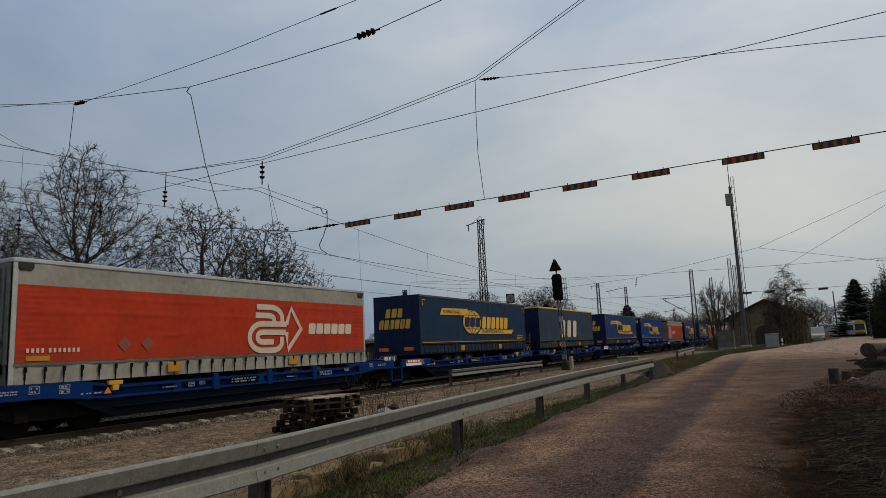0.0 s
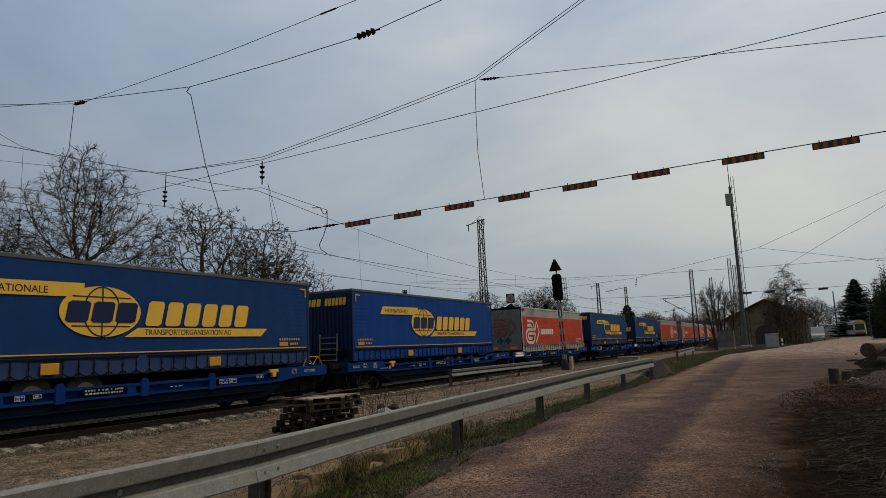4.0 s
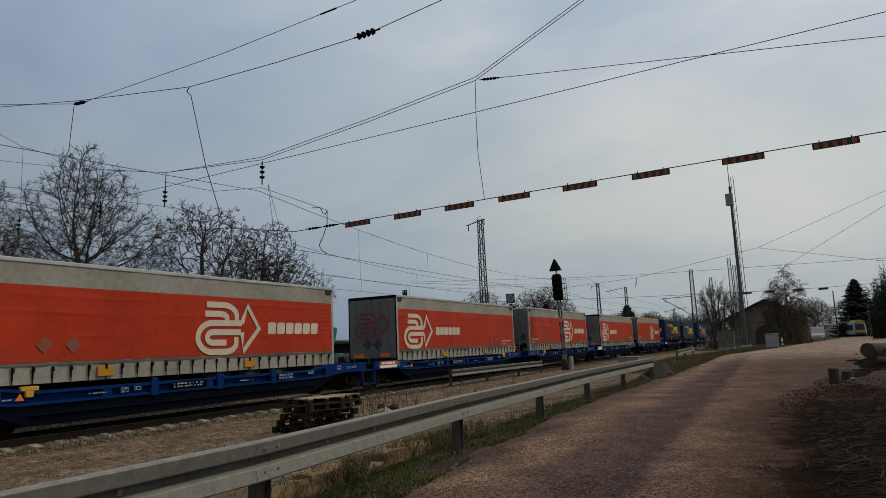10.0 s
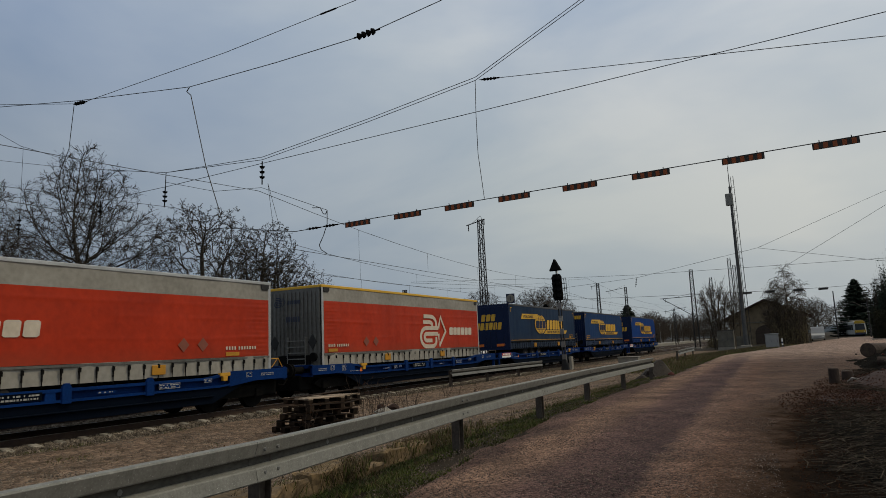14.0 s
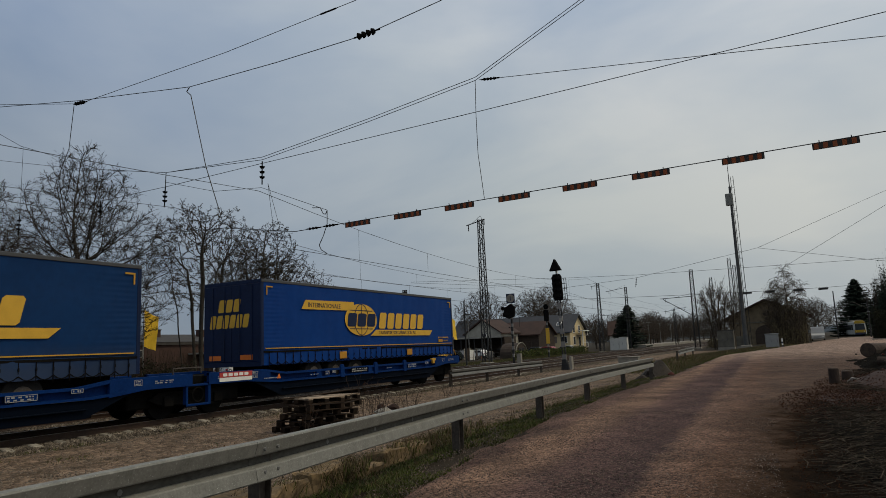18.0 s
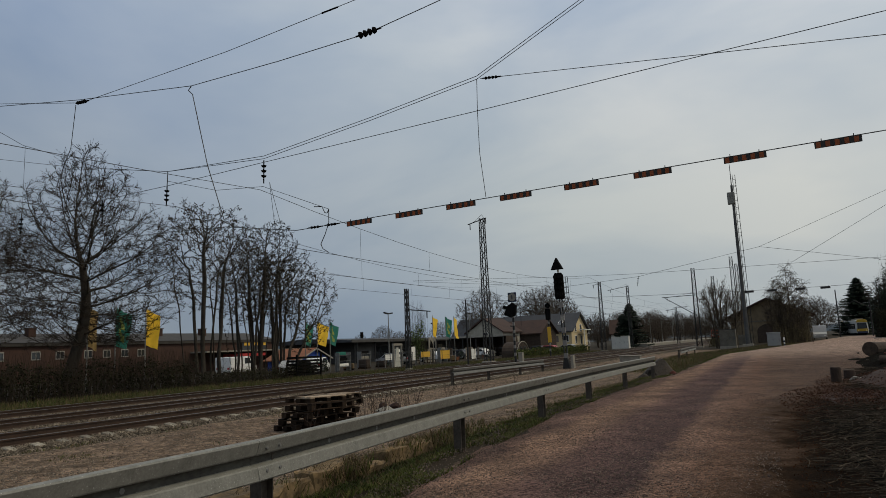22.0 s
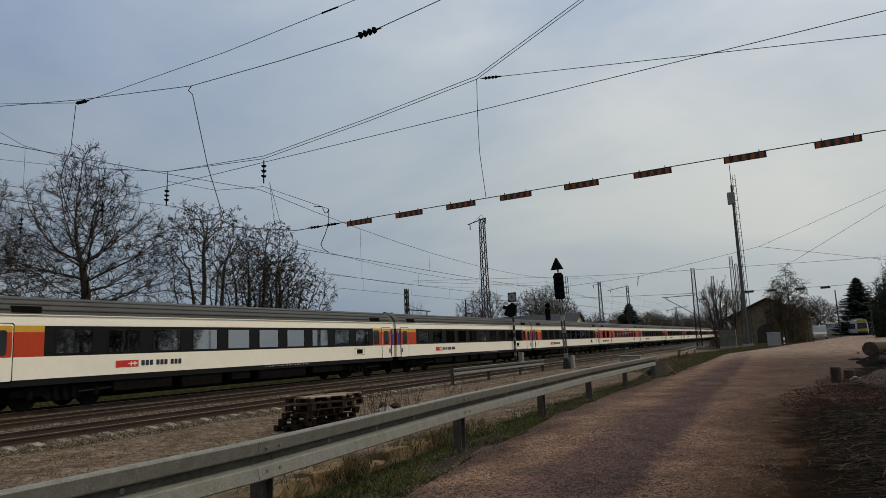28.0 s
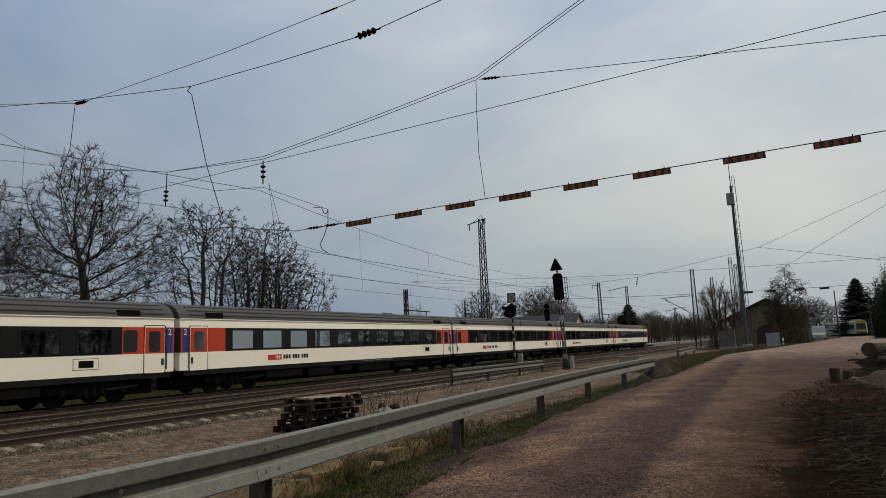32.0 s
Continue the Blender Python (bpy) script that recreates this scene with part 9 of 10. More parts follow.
blades("roadside_grass", "green roadside grass near the bushes", 405, 16000, road_far, 0.04, 0.14, M_BANKGRASS, 0.8, 0.012)
blades("roadside_straw", "dry stalks in the roadside grass", 410, 9000, road_far, 0.05, 0.22, M_STRAW, 0.8, 0.009)


def weed(x, y, z, h, seed):
    w = Wood(seed)
    rg = w.rg
    t = thing("weed", "dead brown weed stalk with thin side shoots", "weed", pose(x, y, z), "dead weeds in the yard")
    for s in range(rg.randint(2, 5)):
        p, d = Vector((rg.uniform(-0.06, 0.06), rg.uniform(-0.06, 0.06), -0.03)), Vector((rg.uniform(-0.3, 0.3), rg.uniform(-0.3, 0.3), 1)).normalized()
        for k in range(5):
            q = p + d * h / 5 * rg.uniform(0.8, 1.1)
            w.tube(w.twig, p, q, 0.006, 0.005, 3)
            if k > 0:
                e = q + Vector((rg.uniform(-1, 1), rg.uniform(-1, 1), rg.uniform(0.2, 1))) * h * 0.18
                w.tube(w.twig, q, e, 0.004, 0.003, 3)
                w.leaf(e, 0.02)
            d = (d + Vector((rg.uniform(-0.2, 0.2), rg.uniform(-0.2, 0.2), 0))).normalized()
            p = q
    tagged(part("stalk_mass", raw("stalk_mass", *w.twig, M_LOG), None, t), kind="stuff")
    tagged(part("seed_mass", raw("seed_mass", *w.bud, M_LITTER), None, t), kind="stuff")


rw = random.Random(9)
for x, y, h in ((-9.75, 14.4, 1.2), (-9.5, 14.5, 1.1), (-9.6, 14.9, 0.85), (-8.8, 11.0, 0.7), (-8.4, 13.2, 1.0), (-8.9, 13.6, 0.8), (-8.2, 14.0, 0.9), (-8.6, 14.6, 0.7), (-9.3, 15.3, 0.6), (-10.0, 17.5, 0.7), (-10.4, 20.3, 0.6), (-11.0, 22.4, 0.7), (-9.0, 19.6, 0.5), (-8.2, 22.5, 0.5), (-7.2, 7.4, 0.55), (-7.0, 7.9, 0.35), (-12, 26, 0.6), (-11.4, 29, 0.6), (-9.6, 26, 0.5)):
    weed(x, y, gz(x, y), h, rw.randint(0, 9999))


# ---- pallets ----
def pallet_mesh():
    bms = []
    for i in range(5):
        bms.append(("deck_board", (-0.6, 0.6, -0.4 + i * 0.1675, -0.4 + i * 0.1675 + 0.13, 0.122, 0.144)))
    for x in (-0.6, -0.07, 0.46):
        bms.append(("stringer_board", (x, x + 0.14, -0.4, 0.4, 0.100, 0.122)))
        for y in (-0.4, -0.07, 0.26):
            bms.append(("block", (x, x + 0.14, y, y + 0.14, 0.022, 0.100)))
    for y in (-0.4, -0.05, 0.30):
        bms.append(("bottom_board", (-0.6, 0.6, y, y + 0.1, 0.0, 0.022)))
    return bms


def pallet(m, label, wood=M_WOOD, lost=0.12):
    t = thing("pallet", label, "pallet", m, "stacked pallets")
    for n, b in pallet_mesh():
        if n in ("deck_board", "bottom_board") and random.random() < lost:
            continue
        part(n, box(BM(), *b), wood if n in ("deck_board", "stringer_board") else M_WOOD, t, bevel=0.004)


PX, PY = -10.05, 13.12
rq = random.Random(31)
for dx, dy, lift in ((0.0, -0.36, 0.0), (-0.1, 0.52, -0.03)):
    for i in range(4):
        pallet(pose(PX + dx + rq.uniform(-0.16, 0.16), PY + dy + rq.uniform(-0.14, 0.14), -0.12 + lift + 0.146 * i, rq.uniform(-2.5, 2.5), rq.uniform(-2.5, 2.5), 90 + rq.uniform(-16, 16)), "dark rotting wooden pallet in a collapsing stack", M_WOOD, 0.4)
pallet(pose(PX - 0.02, PY - 0.24, 0.47, 1.0, 1.5, 84), "bleached grey wooden pallet on top of the stack", M_WOODTOP, 0.0)
pallet(pose(PX - 0.12, PY + 0.66, 0.44, -1.5, 1.0, 97), "bleached grey wooden pallet on top of the stack", M_WOODTOP, 0.0)
t = thing("plank", "loose broken plank lying on the pallets", "plank", pose(PX - 0.1, PY + 0.1, 0.64, 0, -1, 84))
part("board", box(BM(), -1.3, 1.3, -0.06, 0.06, 0.0, 0.024), M_WOOD, t, bevel=0.005)


# ---- stones ----
def boulder(name, label, x, y, z, size, seed, material, rz=0.0):
    bm = BM()
    bmesh.ops.create_icosphere(bm, subdivisions=3 if max(size) > 0.4 else 2, radius=1.0)
    for v in bm.verts:
        n = v.co.normalized()
        k = 1 + 0.34 * noise.noise(n * 1.3 + Vector((seed, 0, 0))) + 0.16 * noise.noise(n * 3.4 + Vector((0, seed, 0)))
        # flatten into broken facets
        for f in ((0.8, 0.3, 0.5), (-0.6, 0.4, 0.7), (0.1, -0.9, 0.4), (-0.5, -0.6, 0.6), (0.7, -0.5, 0.5)):
            fv = Vector(f).normalized()
            k = min(k, 0.72 / max(0.05, n.dot(fv)) if n.dot(fv) > 0.5 else k)
        v.co = Vector((n.x * k * size[0], n.y * k * size[1], n.z * k * size[2]))
    return solo(name, bm, material, label, "boulder" if max(size) > 0.4 else "stone", m=pose(x, y, z, 0, 0, rz))


boulder("boulder", "large grey-brown boulder at the end of the barrier", -4.75, 27.3, 0.26, (0.66, 0.62, 0.54), 3, M_ROCK, 50)
boulder("stone", "broken red brick lump beside the boulder", -4.22, 26.95, 0.28, (0.13, 0.10, 0.08), 8, M_BRICKRED)
boulder("stone", "flat grey stone beside the boulder", -5.25, 26.6, 0.1, (0.3, 0.2, 0.2), 9, M_ROCK)
rs = random.Random(15)
M_LUMP = plain("rusty_dark_lump", (0.030, 0.014, 0.009), 0.9, bump=0.5)
boulder("stone", "rusty broken lump lying in the yard", -10.75, 16.8, 0.0, (0.15, 0.13, 0.12), 12, M_LUMP)
boulder("stone", "rusty broken lump lying in the yard", -10.42, 16.95, 0.0, (0.2, 0.13, 0.09), 13, M_LUMP)
boulder("stone", "pale broken stone lying in the yard", -10.4, 16.4, -0.08, (0.3, 0.25, 0.12), 14, M_CONC)

# pale sleeper ends along the foot of the near track
bm = prism(BM(), ((-0.24, -0.14), (0.15, -0.14), (0.13, -0.01), (0.06, 0.03), (-0.24, 0.04)), "y", -0.10, 0.10)
SLEEPER_END = mesh_of("sleeper_end", bm, M_PALE, 0.022)
for i in range(60):
    y = 4.6 + i * 0.6 + rs.uniform(-0.02, 0.02)
    solo("sleeper_end", SLEEPER_END, None, "pale worn concrete sleeper end in the ballast", "sleeper", m=pose(-14.95 + rs.uniform(-0.05, 0.05), y, -0.155 + rs.uniform(-0.02, 0.012), rs.uniform(-4, 4), rs.uniform(2, 8), rs.uniform(-5, 5)), group="sleeper ends")

# row of old sandstone kerb blocks below the barrier
kb = thing("stone_kerb", "row of weathered sandstone blocks under the barrier", "kerb", kind="structure")
y = 3.6
k = 0
while y < 8.2:
    L = rs.uniform(0.45, 0.85)
    x = along([(a, b) for a, b in RAILX], y) - 0.62
    h = (0.42 if y < 6.4 else 0.36) + rs.uniform(-0.06, 0.02)
    bm = box(BM(), -0.13, 0.13, 0.0, L - 0.025, -0.05, h)
    bmesh.ops.bevel(bm, geom=list(bm.edges), offset=0.022, segments=1, affect="EDGES")
    bmesh.ops.subdivide_edges(bm, edges=list(bm.edges), cuts=3, use_grid_fill=True)
    for v in bm.verts:
        q = v.co + Vector((k * 3.7, k * 1.3, 0))
        v.co += Vector((noise.noise(q * 4), noise.noise(q * 4 + Vector((9, 0, 0))), noise.noise(q * 4 + Vector((0, 9, 0))))) * 0.05
        v.co += Vector((noise.noise(q * 13), 0, noise.noise(q * 13 + Vector((0, 9, 0))))) * 0.028
    b = part("stone_block", bm, M_STONE, kb)
    b.location = (x + rs.uniform(-0.04, 0.04), y, 0.0)
    b.rotation_euler = (rs.uniform(-0.03, 0.03), rs.uniform(-0.06, 0.06), 0.06 + rs.uniform(-0.05, 0.05))
    y += L + (rs.uniform(0.0, 0.03) if rs.random() < 0.8 else rs.uniform(0.1, 0.25))
    k += 1


# ---- timber, bollards and litter at the road's edge ----
def stump(x, y, h, r, label):
    t = thing("bollard", label, "bollard", pose(x, y, gz(x, y) - 0.05, 0, 0, random.uniform(0, 90)), "wooden bollards at the road's edge")
    part("shaft", cyl(BM(), (0, 0, 0), (0, 0, h), r, r * 0.94, 18), M_LOG, t, bevel=0.012)
    part("cap", cyl(BM(), (0, 0, h), (0, 0, h + 0.015), r * 0.9, r * 0.85, 18), M_CUT, t)


stump(1.24, 21.9, 0.33, 0.15, "low dark wooden bollard behind another")
stump(0.86, 20.6, 0.47, 0.135, "squat weathered wooden bollard")


def log(x, y, z, L, r, rz, ry, label, seed):
    t = thing("log", label, "log", pose(x, y, z, 0, ry, rz), "logs at the road's edge")
    bm = BM()
    n, m = 14, 7
    rings = []
    for j in range(m + 1):
        rings.append([bm.verts.new((lerp(-L / 2, L / 2, j / m), r * (1 + 0.10 * noise.noise((math.cos(a) * 1.2 + seed, math.sin(a) * 1.2, j * 0.5))) * math.cos(a), r * (1 + 0.10 * noise.noise((math.cos(a) * 1.2, math.sin(a) * 1.2 + seed, j * 0.5))) * math.sin(a))) for a in (6.2832 * i / n for i in range(n))])
    for p, q in zip(rings, rings[1:]):
        for i in range(n):
            bm.faces.new((p[i], p[(i + 1) % n], q[(i + 1) % n], q[i]))
    bm.faces.new(rings[0])
    bm.faces.new(rings[-1])
    part("bark", bm, M_LOG, t)
    for s in (-1, 1):
        part("cut_face", cyl(BM(), (s * L / 2, 0, 0), (s * (L / 2 + 0.008), 0, 0), r * 0.9, r * 0.88, 14), M_CUT, t)
    return t


log(3.25, 34.9, 0.72, 2.6, 0.30, 68, 2, "thick old log on top of a heap", 2)
log(3.9, 27.8, 0.42, 2.8, 0.18, -20, 3, "weathered log in a heap", 7)
log(3.6, 25.0, 0.40, 2.2, 0.15, 60, 0, "weathered log in a heap", 9)
log(3.2, 17.2, 0.36, 1.6, 0.13, 35, 2, "mossy log lying in litter", 11)
log(2.6, 12.2, 0.40, 1.8, 0.10, -35, 0, "mossy log lying in litter", 12)
# heap under the logs
hp = BM()
g = []
for i in range(25):
    row = []
    for j in range(21):
        x, yy = lerp(1.7, 7.0, j / 20), lerp(22.5, 38, i / 24)
        e = min(1, j / 6, (20 - j) / 3, i / 5, (24 - i) / 5)
        row.append(hp.verts.new((x, yy, gz(x, yy) - 0.05 + max(0, e) * (0.26 + 0.17 * max(0, x - 1.9) + 0.28 * noise.noise((x * 0.9, yy * 0.6, 1)) + 0.14 * noise.noise((x * 3, yy * 2.4, 1))))))
    g.append(row)
for i in range(24):
    for j in range(20):
        hp.faces.new((g[i][j], g[i][j + 1], g[i + 1][j + 1], g[i + 1][j]))
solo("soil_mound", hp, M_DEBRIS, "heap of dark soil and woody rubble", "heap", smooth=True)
for i in range(40):
    x, yy = rs.uniform(2.2, 5.4), rs.uniform(22.5, 36)
    r = rs.uniform(0.03, 0.08)
    boulder("stone", "grey broken stone in the rubble heap" if i % 3 < 2 else "broken red brick in the rubble heap", x, yy, gz(x, yy) + 0.02 + (0.22 + 0.17 * (x - 1.9)) * step(21.5, 25, yy) * step(0.9, 2.6, x), (r, r * rs.uniform(0.7, 1.2), r * 0.6), 70 + i, (M_ROCK, M_ROCK, M_BRICKRED)[i % 3], rs.uniform(0, 180))
pp = thing("rubble_slab", "pale broken slab leaning on a bollard", "slab", pose(1.28, 20.7, 0.30, 25, 8, 20))
part("slab", prism(BM(), ((-0.17, -0.05), (0.19, -0.02), (0.14, 0.09), (-0.06, 0.11)), "y", -0.02, 0.02), M_TGREY, pp, bevel=0.008)


def litter_place(rg):
    y = 3.0 + 24 * rg.random() ** 1.3
    l = along(((3, 0.4), (6.8, -0.05), (11, -0.15), (17, 0.2), (26, 1.0)), y)
    x = l + 5.5 * rg.random() ** 1.25 + rg.uniform(-0.5, 0.2) * rg.random() ** 2
    return x, y, gz(x, y) + 0.055


def sticks(name, label, seed, n, r0, r1, l0, l1, material):
    rg = random.Random(seed)
    w = Wood(seed)
    for _ in range(n):
        x, y, z = litter_place(rg)
        if x < along(((3, 0.35), (6.8, -0.05), (11, -0.25), (17, 0.5), (26, 1.3)), y) + 0.9 * rg.random():
            continue
        a = rg.gauss(0.5, 0.7)
        L = rg.uniform(l0, l1)
        p = Vector((x, y, z + rg.uniform(0, 0.05)))
        m = p + Vector((math.cos(a), math.sin(a), rg.uniform(-0.03, 0.12))) * L * 0.5
        q = m + Vector((math.cos(a + 0.3), math.sin(a + 0.3), rg.uniform(-0.15, 0.08))) * L * 0.5
        r = rg.uniform(r0, r1)
        w.tube(w.twig, p, m, r, r * 0.8, 4)
        w.tube(w.twig, m, q, r * 0.8, r * 0.5, 4)
    return tagged(new(name, raw(name, *w.twig, material)), label, "sticks", kind="stuff")


M_BRUSH = island(mat("heaped_brushwood", (0.040, 0.030, 0.022), (0.010, 0.0075, 0.006), 0.95, bump=0, spec=0.05), 0.7)
M_STICK = island(mat("fallen_sticks", (0.075, 0.060, 0.044), (0.010, 0.008, 0.006), 0.95, bump=0, spec=0.05), 0.7)
sticks("fallen_sticks", "tangle of thin fallen branches at the road's edge", 501, 26000, 0.002, 0.006, 0.12, 0.55, M_STICK)
wb = Wood(503)
for _ in range(1100):
    y = wb.rg.uniform(22.8, 37)
    x = 2.1 + 0.2 * (y - 22) + 3.2 * wb.rg.random()
    z = gz(x, y) + min(1, (x - 1.7) / 1.6) * (0.16 + 0.17 * max(0, x - 1.9)) + wb.rg.uniform(-0.02, 0.22)
    a, e, L, r = wb.rg.uniform(0, 3.14), wb.rg.uniform(-0.3, 0.3), wb.rg.uniform(0.3, 0.95), wb.rg.uniform(0.006, 0.024)
    d = Vector((math.cos(a) * math.cos(e), math.sin(a) * math.cos(e), math.sin(e))) * L / 2
    p = Vector((x, y, z))
    wb.tube(wb.limb, p - d, p + Vector((0, 0, 0.03)), r, r * 0.85, 5)
    wb.tube(wb.limb, p + Vector((0, 0, 0.03)), p + d, r * 0.85, r * 0.5, 5)
tagged(new("brushwood_heap", raw("brushwood_heap", *wb.limb, M_BRUSH)), "tangled heap of dark branches and brushwood", "brushwood", kind="stuff")
sticks("fallen_branches", "scattered thicker fallen branches", 502, 120, 0.008, 0.018, 0.6, 1.9, M_STICK)
w = Wood(77)
for _ in range(40000):
    x, y, z = litter_place(w.rg)
    w.leaf(Vector((x, y, z + w.rg.uniform(-0.02, 0.03))), w.rg.uniform(0.004, 0.012))
w2 = Wood(78)
for _ in range(15000):
    a, q = w2.rg.uniform(0, 6.28), 1.5 * w2.rg.random() ** 0.8
    cx, cy, rx, ry, h = w2.rg.choice(((1.0, 15.6, 0.95, 2.6, 0.10), (2.3, 20.2, 1.3, 3.0, 0.34)))
    x, y = cx + rx * q * math.cos(a), cy + ry * q * math.sin(a)
    w2.leaf(Vector((x, y, gz(x, y) + 0.06 + h * max(0.0, 1 - q * q) * w2.rg.uniform(0.6, 1.05))), w2.rg.uniform(0.008, 0.024))
M_CHIP = island(mat("red_bark_chips", (0.072, 0.029, 0.014), (0.028, 0.0115, 0.007), 0.95, bump=0), 0.5)
tagged(new("bark_chips", raw("bark_chips", *w2.bud, M_CHIP)), "red-brown bark chips heaped at the road's edge", "bark chips", kind="stuff")
for cx, cy, rx, ry, h in ((1.0, 15.6, 0.95, 2.6, 0.13), (2.3, 20.2, 1.3, 3.0, 0.38)):
    V, F = [], []
    for i in range(9):
        for j in range(24):
            a, q = 6.2832 * j / 24, i / 8
            x, y = cx + rx * q * math.cos(a), cy + ry * q * math.sin(a)
            V.append((x, y, gz(x, y) - 0.03 + h * (1 - q * q) * (1 + 0.4 * noise.noise((x * 2, y * 2, 5)))))
    for i in range(8):
        for j in range(24):
            F.append((i * 24 + j, (i + 1) * 24 + j, (i + 1) * 24 + (j + 1) % 24, i * 24 + (j + 1) % 24))
    tagged(new("bark_mound", raw("bark_mound", V, F, mat("bark_litter_soil", (0.05, 0.022, 0.014), (0.018, 0.010, 0.008), 0.97, scale=3, fine=40, bump=1.0, depth=0.03), True)), "low heap of red-brown bark litter", "heap")
tagged(new("leaf_litter", raw("leaf_litter", *w.bud, M_LITTER)), "red-brown leaf litter and bark chips", "leaf litter", kind="stuff")
M_GRIT = island(mat("road_grit", (0.15, 0.112, 0.088), (0.04, 0.030, 0.027), 0.95, scale=6, bump=0.3), 0.7)


def grit_place(rg, y):
    x = lerp(along(ROAD_L, y) - 0.3, along(((3, 0.2), (6.8, -0.2), (11, -0.4), (14, -0.1), (20, 1.2), (43, 3.4)), y), rg.random())
    return x, gz(x, y) + 0.05 * noise.noise((x * 0.6, y * 0.5, 0)) + 0.042


me = stones("road_grit", 48000, 3.5, 40, 2.0, 31, 0.004, 0.012, grit_place)
me.materials[0] = M_GRIT
tagged(new("road_grit", me), "loose grit scattered on the gravel road", "gravel", kind="stuff")


def yard_place(rg, y):
    x = rg.uniform(-14.3, -5.4)
    return x, gz(x, y) + 0.05 * noise.noise((x * 0.6, y * 0.5, 0)) + 0.03


me = stones("yard_grit", 34000, 4, 60, 1.8, 32, 0.008, 0.026, yard_place)
me.materials[0] = island(mat("yard_pebbles", (0.19, 0.155, 0.115), (0.045, 0.036, 0.029), 0.95, scale=6, bump=0.3), 0.7)
tagged(new("yard_grit", me), "loose pebbles scattered on the sandy yard", "gravel", kind="stuff")


# ---- fence and goods of the sales yard ----
def fence(x, y0, y1, h, step_y):
    t = thing("fence", "dark wire fence on slim posts round the sales yard", "fence")
    y = y0
    while y <= y1:
        part("post", box(BM(), x - 0.025, x + 0.025, y - 0.025, y + 0.025, -0.5, h), M_MAST, t)
        y += step_y
    for z in (0.15, h * 0.5, h - 0.05):
        part("rail", box(BM(), x - 0.015, x + 0.015, y0, y1, z - 0.008, z + 0.008), M_MAST, t)


fence(-40.1, 52, 118, 1.2, 2.5)
fence(-41, 8, 34, 1.3, 2.2)
t = thing("timber_stack", "dark stack of boards on a rack behind the bank", "timber stack", pose(-36.3, 44.9, -0.4))
for i in range(6):
    part("board", box(BM(), -0.5, 0.5, -1.6, 1.6, 0.2 + i * 0.27, 0.36 + i * 0.27), M_BLACK, t)
for yy in (-1.6, 1.5):
    part("post", box(BM(), 0.45, 0.6, yy, yy + 0.12, 0, 1.9), M_BLACK, t)
rg = random.Random(61)
for i in range(34):
    y = 57 + i * 1.75
    x = -41.5 - rg.random() * 4
    kind = rg.choice(("crate", "crate", "shelf", "panel", "planter", "pots"))
    z0 = -0.42
    if kind == "crate":
        t = thing("crate", "stacked garden goods on a pallet", "crate", pose(x, y, z0, 0, 0, rg.uniform(0, 90)), "goods in the sales yard")
        h = rg.uniform(0.7, 1.5)
        part("load", box(BM(), -0.5, 0.5, -0.5, 0.5, 0.15, h), rg.choice((M_CONC, M_WHITE, M_DWOOD, M_LGREY, M_STONE)), t, bevel=0.05)
        part("base", box(BM(), -0.55, 0.55, -0.55, 0.55, 0, 0.15), M_WOOD, t)
    elif kind == "shelf":
        t = thing("display_rack", "grey display rack with goods", "rack", pose(x, y, z0, 0, 0, rg.uniform(-10, 10)), "goods in the sales yard")
        for yy in (-0.9, 0.9):
            part("upright", box(BM(), -0.3, 0.3, yy - 0.03, yy + 0.03, 0, 1.9), M_GALVOLD, t)
        for z in (0.4, 1.0, 1.6):
            part("shelf", box(BM(), -0.3, 0.3, -0.9, 0.9, z, z + 0.04), M_GALVOLD, t)
            part("stacked_load", box(BM(), -0.25, 0.25, -0.8, rg.uniform(0.2, 0.8), z + 0.04, z + 0.35), rg.choice((M_WHITE, M_CONC, M_BLACK, M_FLAGG)), t, bevel=0.04)
    elif kind == "panel":
        t = thing("garden_screen", "slatted wooden garden screen on display", "garden screen", pose(x, y, z0, 0, 0, rg.uniform(-20, 20)), "goods in the sales yard")
        for k in range(7):
            part("slat", box(BM(), -0.02, 0.02, -0.9 + k * 0.26, -0.9 + k * 0.26 + 0.22, 0.1, 1.8), rg.choice((M_CONC, M_LGREY, M_DWOOD)), t)
        part("rail", box(BM(), 0.02, 0.05, -0.9, 0.9, 0.4, 0.5), M_DWOOD, t)
        part("foot", box(BM(), -0.25, 0.25, -0.05, 0.05, 0, 0.1), M_DWOOD, t)
    elif kind == "planter":
        leaf_mass("potted_shrub", "small potted evergreen for sale", "potted plant", 700 + i, [(x - 0.35, x + 0.35, y - 0.35, y + 0.35, -0.4, 1.3)], 260, 0.09, M_SPRUCE, 4)
    else:
        t = thing("plant_pots", "stack of terracotta and grey plant pots", "plant pot", pose(x, y, z0), "goods in the sales yard")
        for k in range(3):
            part("pot", cyl(BM(), (0, -0.5 + k * 0.5, 0), (0, -0.5 + k * 0.5, 0.5), 0.16, 0.24, 12), rg.choice((M_OTILE, M_CONC, M_LGREY)), t)
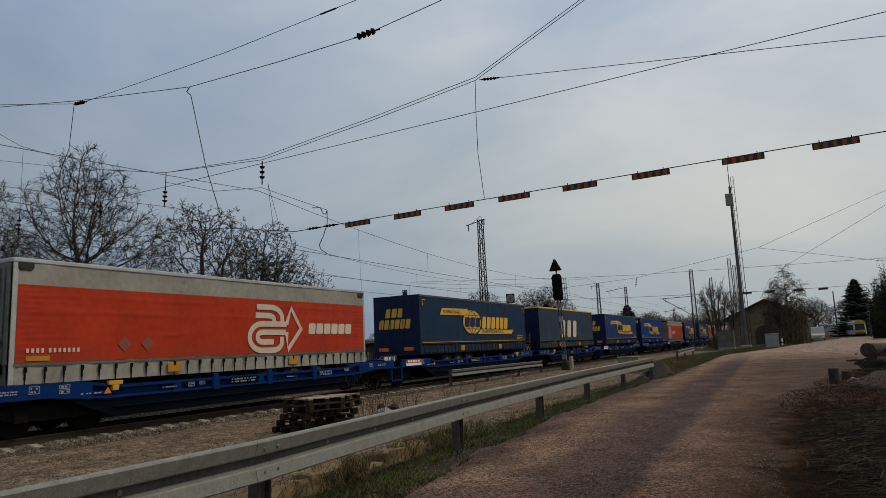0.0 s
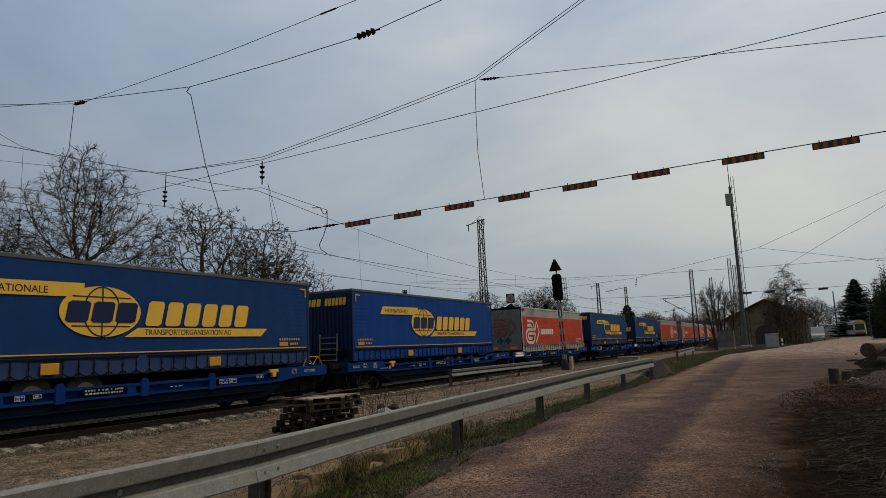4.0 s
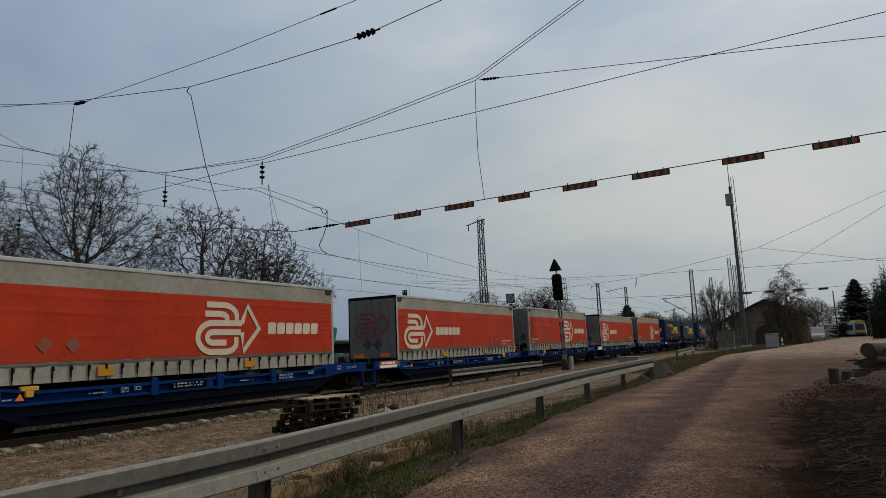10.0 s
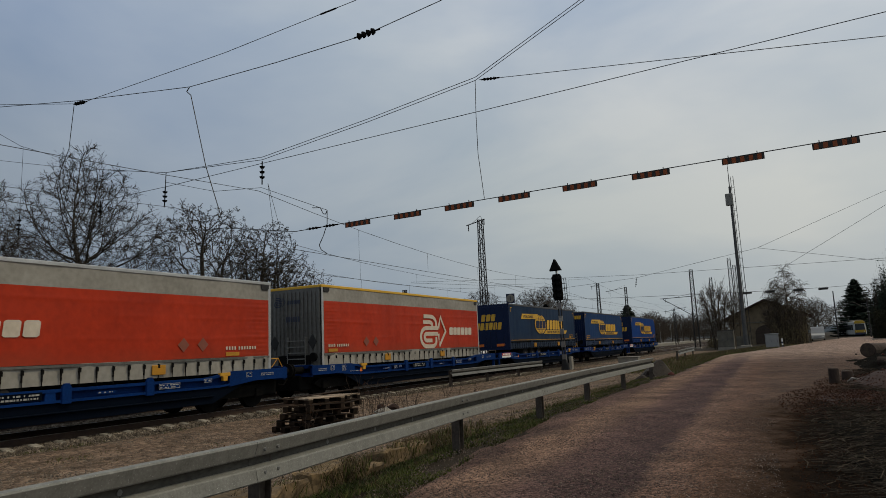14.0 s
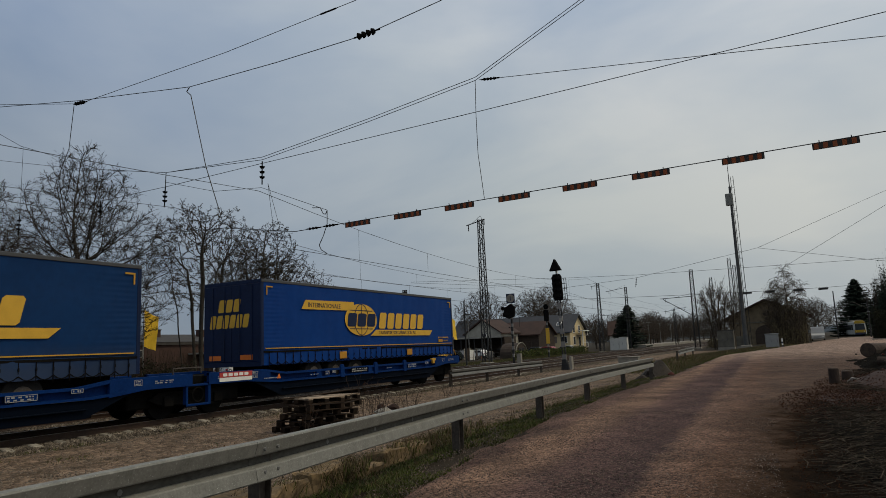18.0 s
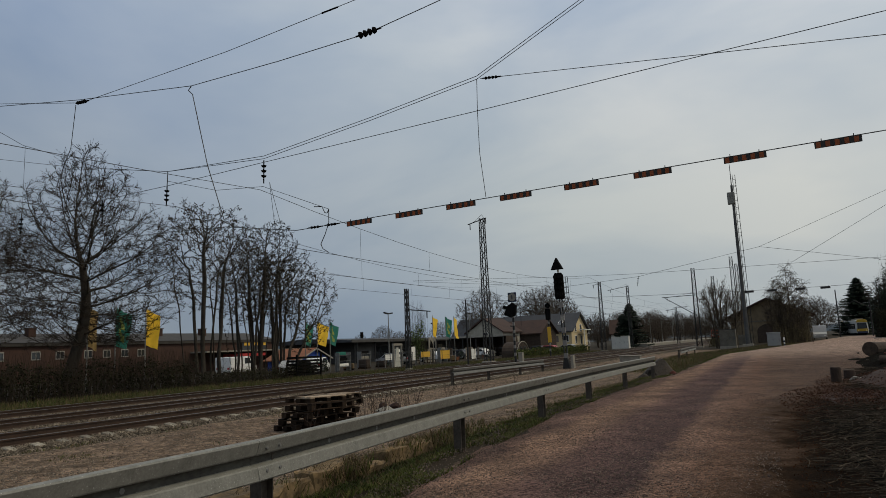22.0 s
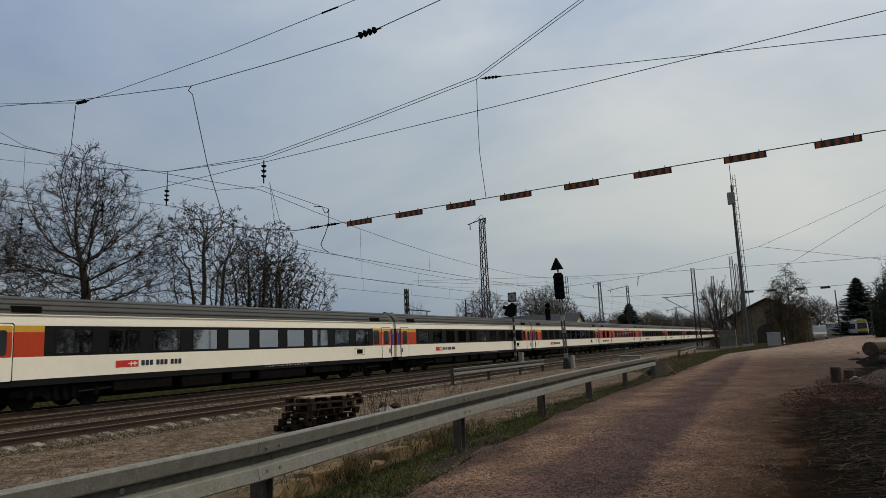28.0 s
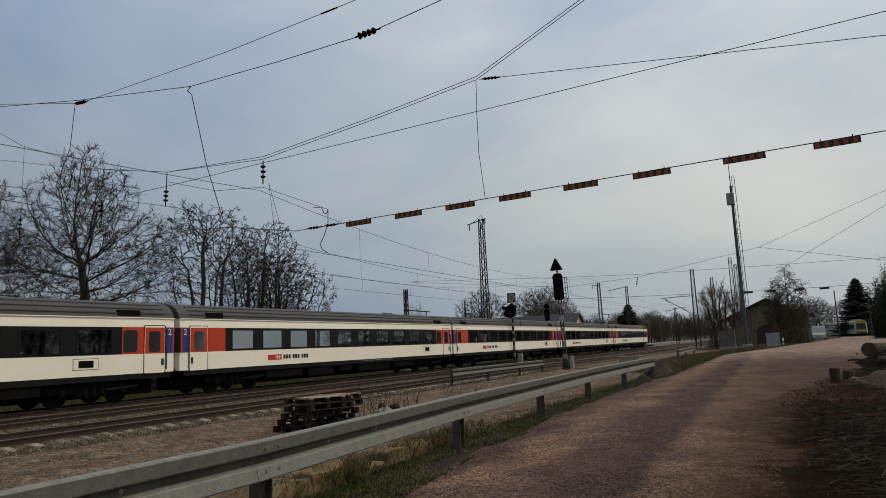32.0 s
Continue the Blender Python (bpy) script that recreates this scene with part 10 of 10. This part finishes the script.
for y, w, z0, z1, m in ((64.5, 1.5, 0.85, 1.45, M_WHITE), (73.0, 2.4, 0.9, 1.55, M_YELLOW), (78.2, 2.7, 0.5, 1.6, M_YELLOW), (70.0, 1.0, 0.6, 2.2, M_WHITE), (87.0, 1.6, 0.2, 1.6, M_WHITE)):
    t = thing("banner", "plain banner on two posts in the sales yard", "banner", pose(-40.3, y, -0.42), "banners in the sales yard")
    part("cloth", box(BM(), -0.02, 0.02, -w / 2, w / 2, z0, z1), m, t)
    for yy in (-w / 2, w / 2):
        part("post", box(BM(), -0.03, 0.03, yy - 0.03, yy + 0.03, 0, z1 + 0.1), M_GALVOLD, t)
t = thing("frame_stand", "tall pale display frame with an upright panel", "display frame", pose(-40.8, 67.2, -0.42))
for yy in (-0.9, 0.8):
    part("upright", box(BM(), -0.1, 0.1, yy, yy + 0.15, 0, 2.4), M_CONC, t)
part("top_beam", box(BM(), -0.12, 0.12, -0.95, 1.0, 2.4, 2.65), M_CONC, t)
part("panel", prism(BM(), ((-0.7, 0), (0.6, 0), (0.2, 2.2), (-0.2, 2.2)), "x", -0.05, 0.05), M_WPLASTER, t)
t = thing("arched_greenhouse", "small arched garden shed with a dark frame", "shed", pose(-36.5, 78.5 + 18, -0.42))
part("shell", prism(BM(), [(2.4 * math.cos(radians(a)), 0.6 + 1.7 * math.sin(radians(a))) for a in range(0, 181, 15)] + [(-2.4, 0), (2.4, 0)], "x", -2.5, 0), M_DWOOD, t)
bm = BM()
path(bm, [(0.03, 2.45 * math.cos(radians(a)), 0.6 + 1.75 * math.sin(radians(a))) for a in range(0, 181, 15)], 0.07, 6)
part("arch", bm, M_CONC, t)
for yy in (-1.2, 0.2):
    part("pane", box(BM(), 0.0, 0.03, yy, yy + 1.0, 0.2, 1.6), M_GLASS, t)


# ---- what moves ----
def motions():
    for ob, y in FREIGHT:
        walk(ob, [(0, pose(TRACKS[0], y, 0)), (32, pose(TRACKS[0], y - FREIGHT_V * 32, 0))])
    for ob, y in EXPRESS:
        walk(ob, [(0, pose(TRACKS[2], y, 0)), (32, pose(TRACKS[2], y - PASS_V * 32, 0))])

    # a car pulls away along the sales yard
    walk(MOVING_CAR, [(t, pose(-38.6, y, -0.4)) for t, y in ((0, 47.0), (22.0, 47.0), (22.6, 48.6), (23.0, 49.6), (23.4, 50.3), (23.8, 51.6), (24.2, 53.8), (24.6, 56.0), (25.0, 58.0), (25.4, 59.9), (28.0, 72.5), (31.0, 85.0), (32.0, 87.0))])


motions()
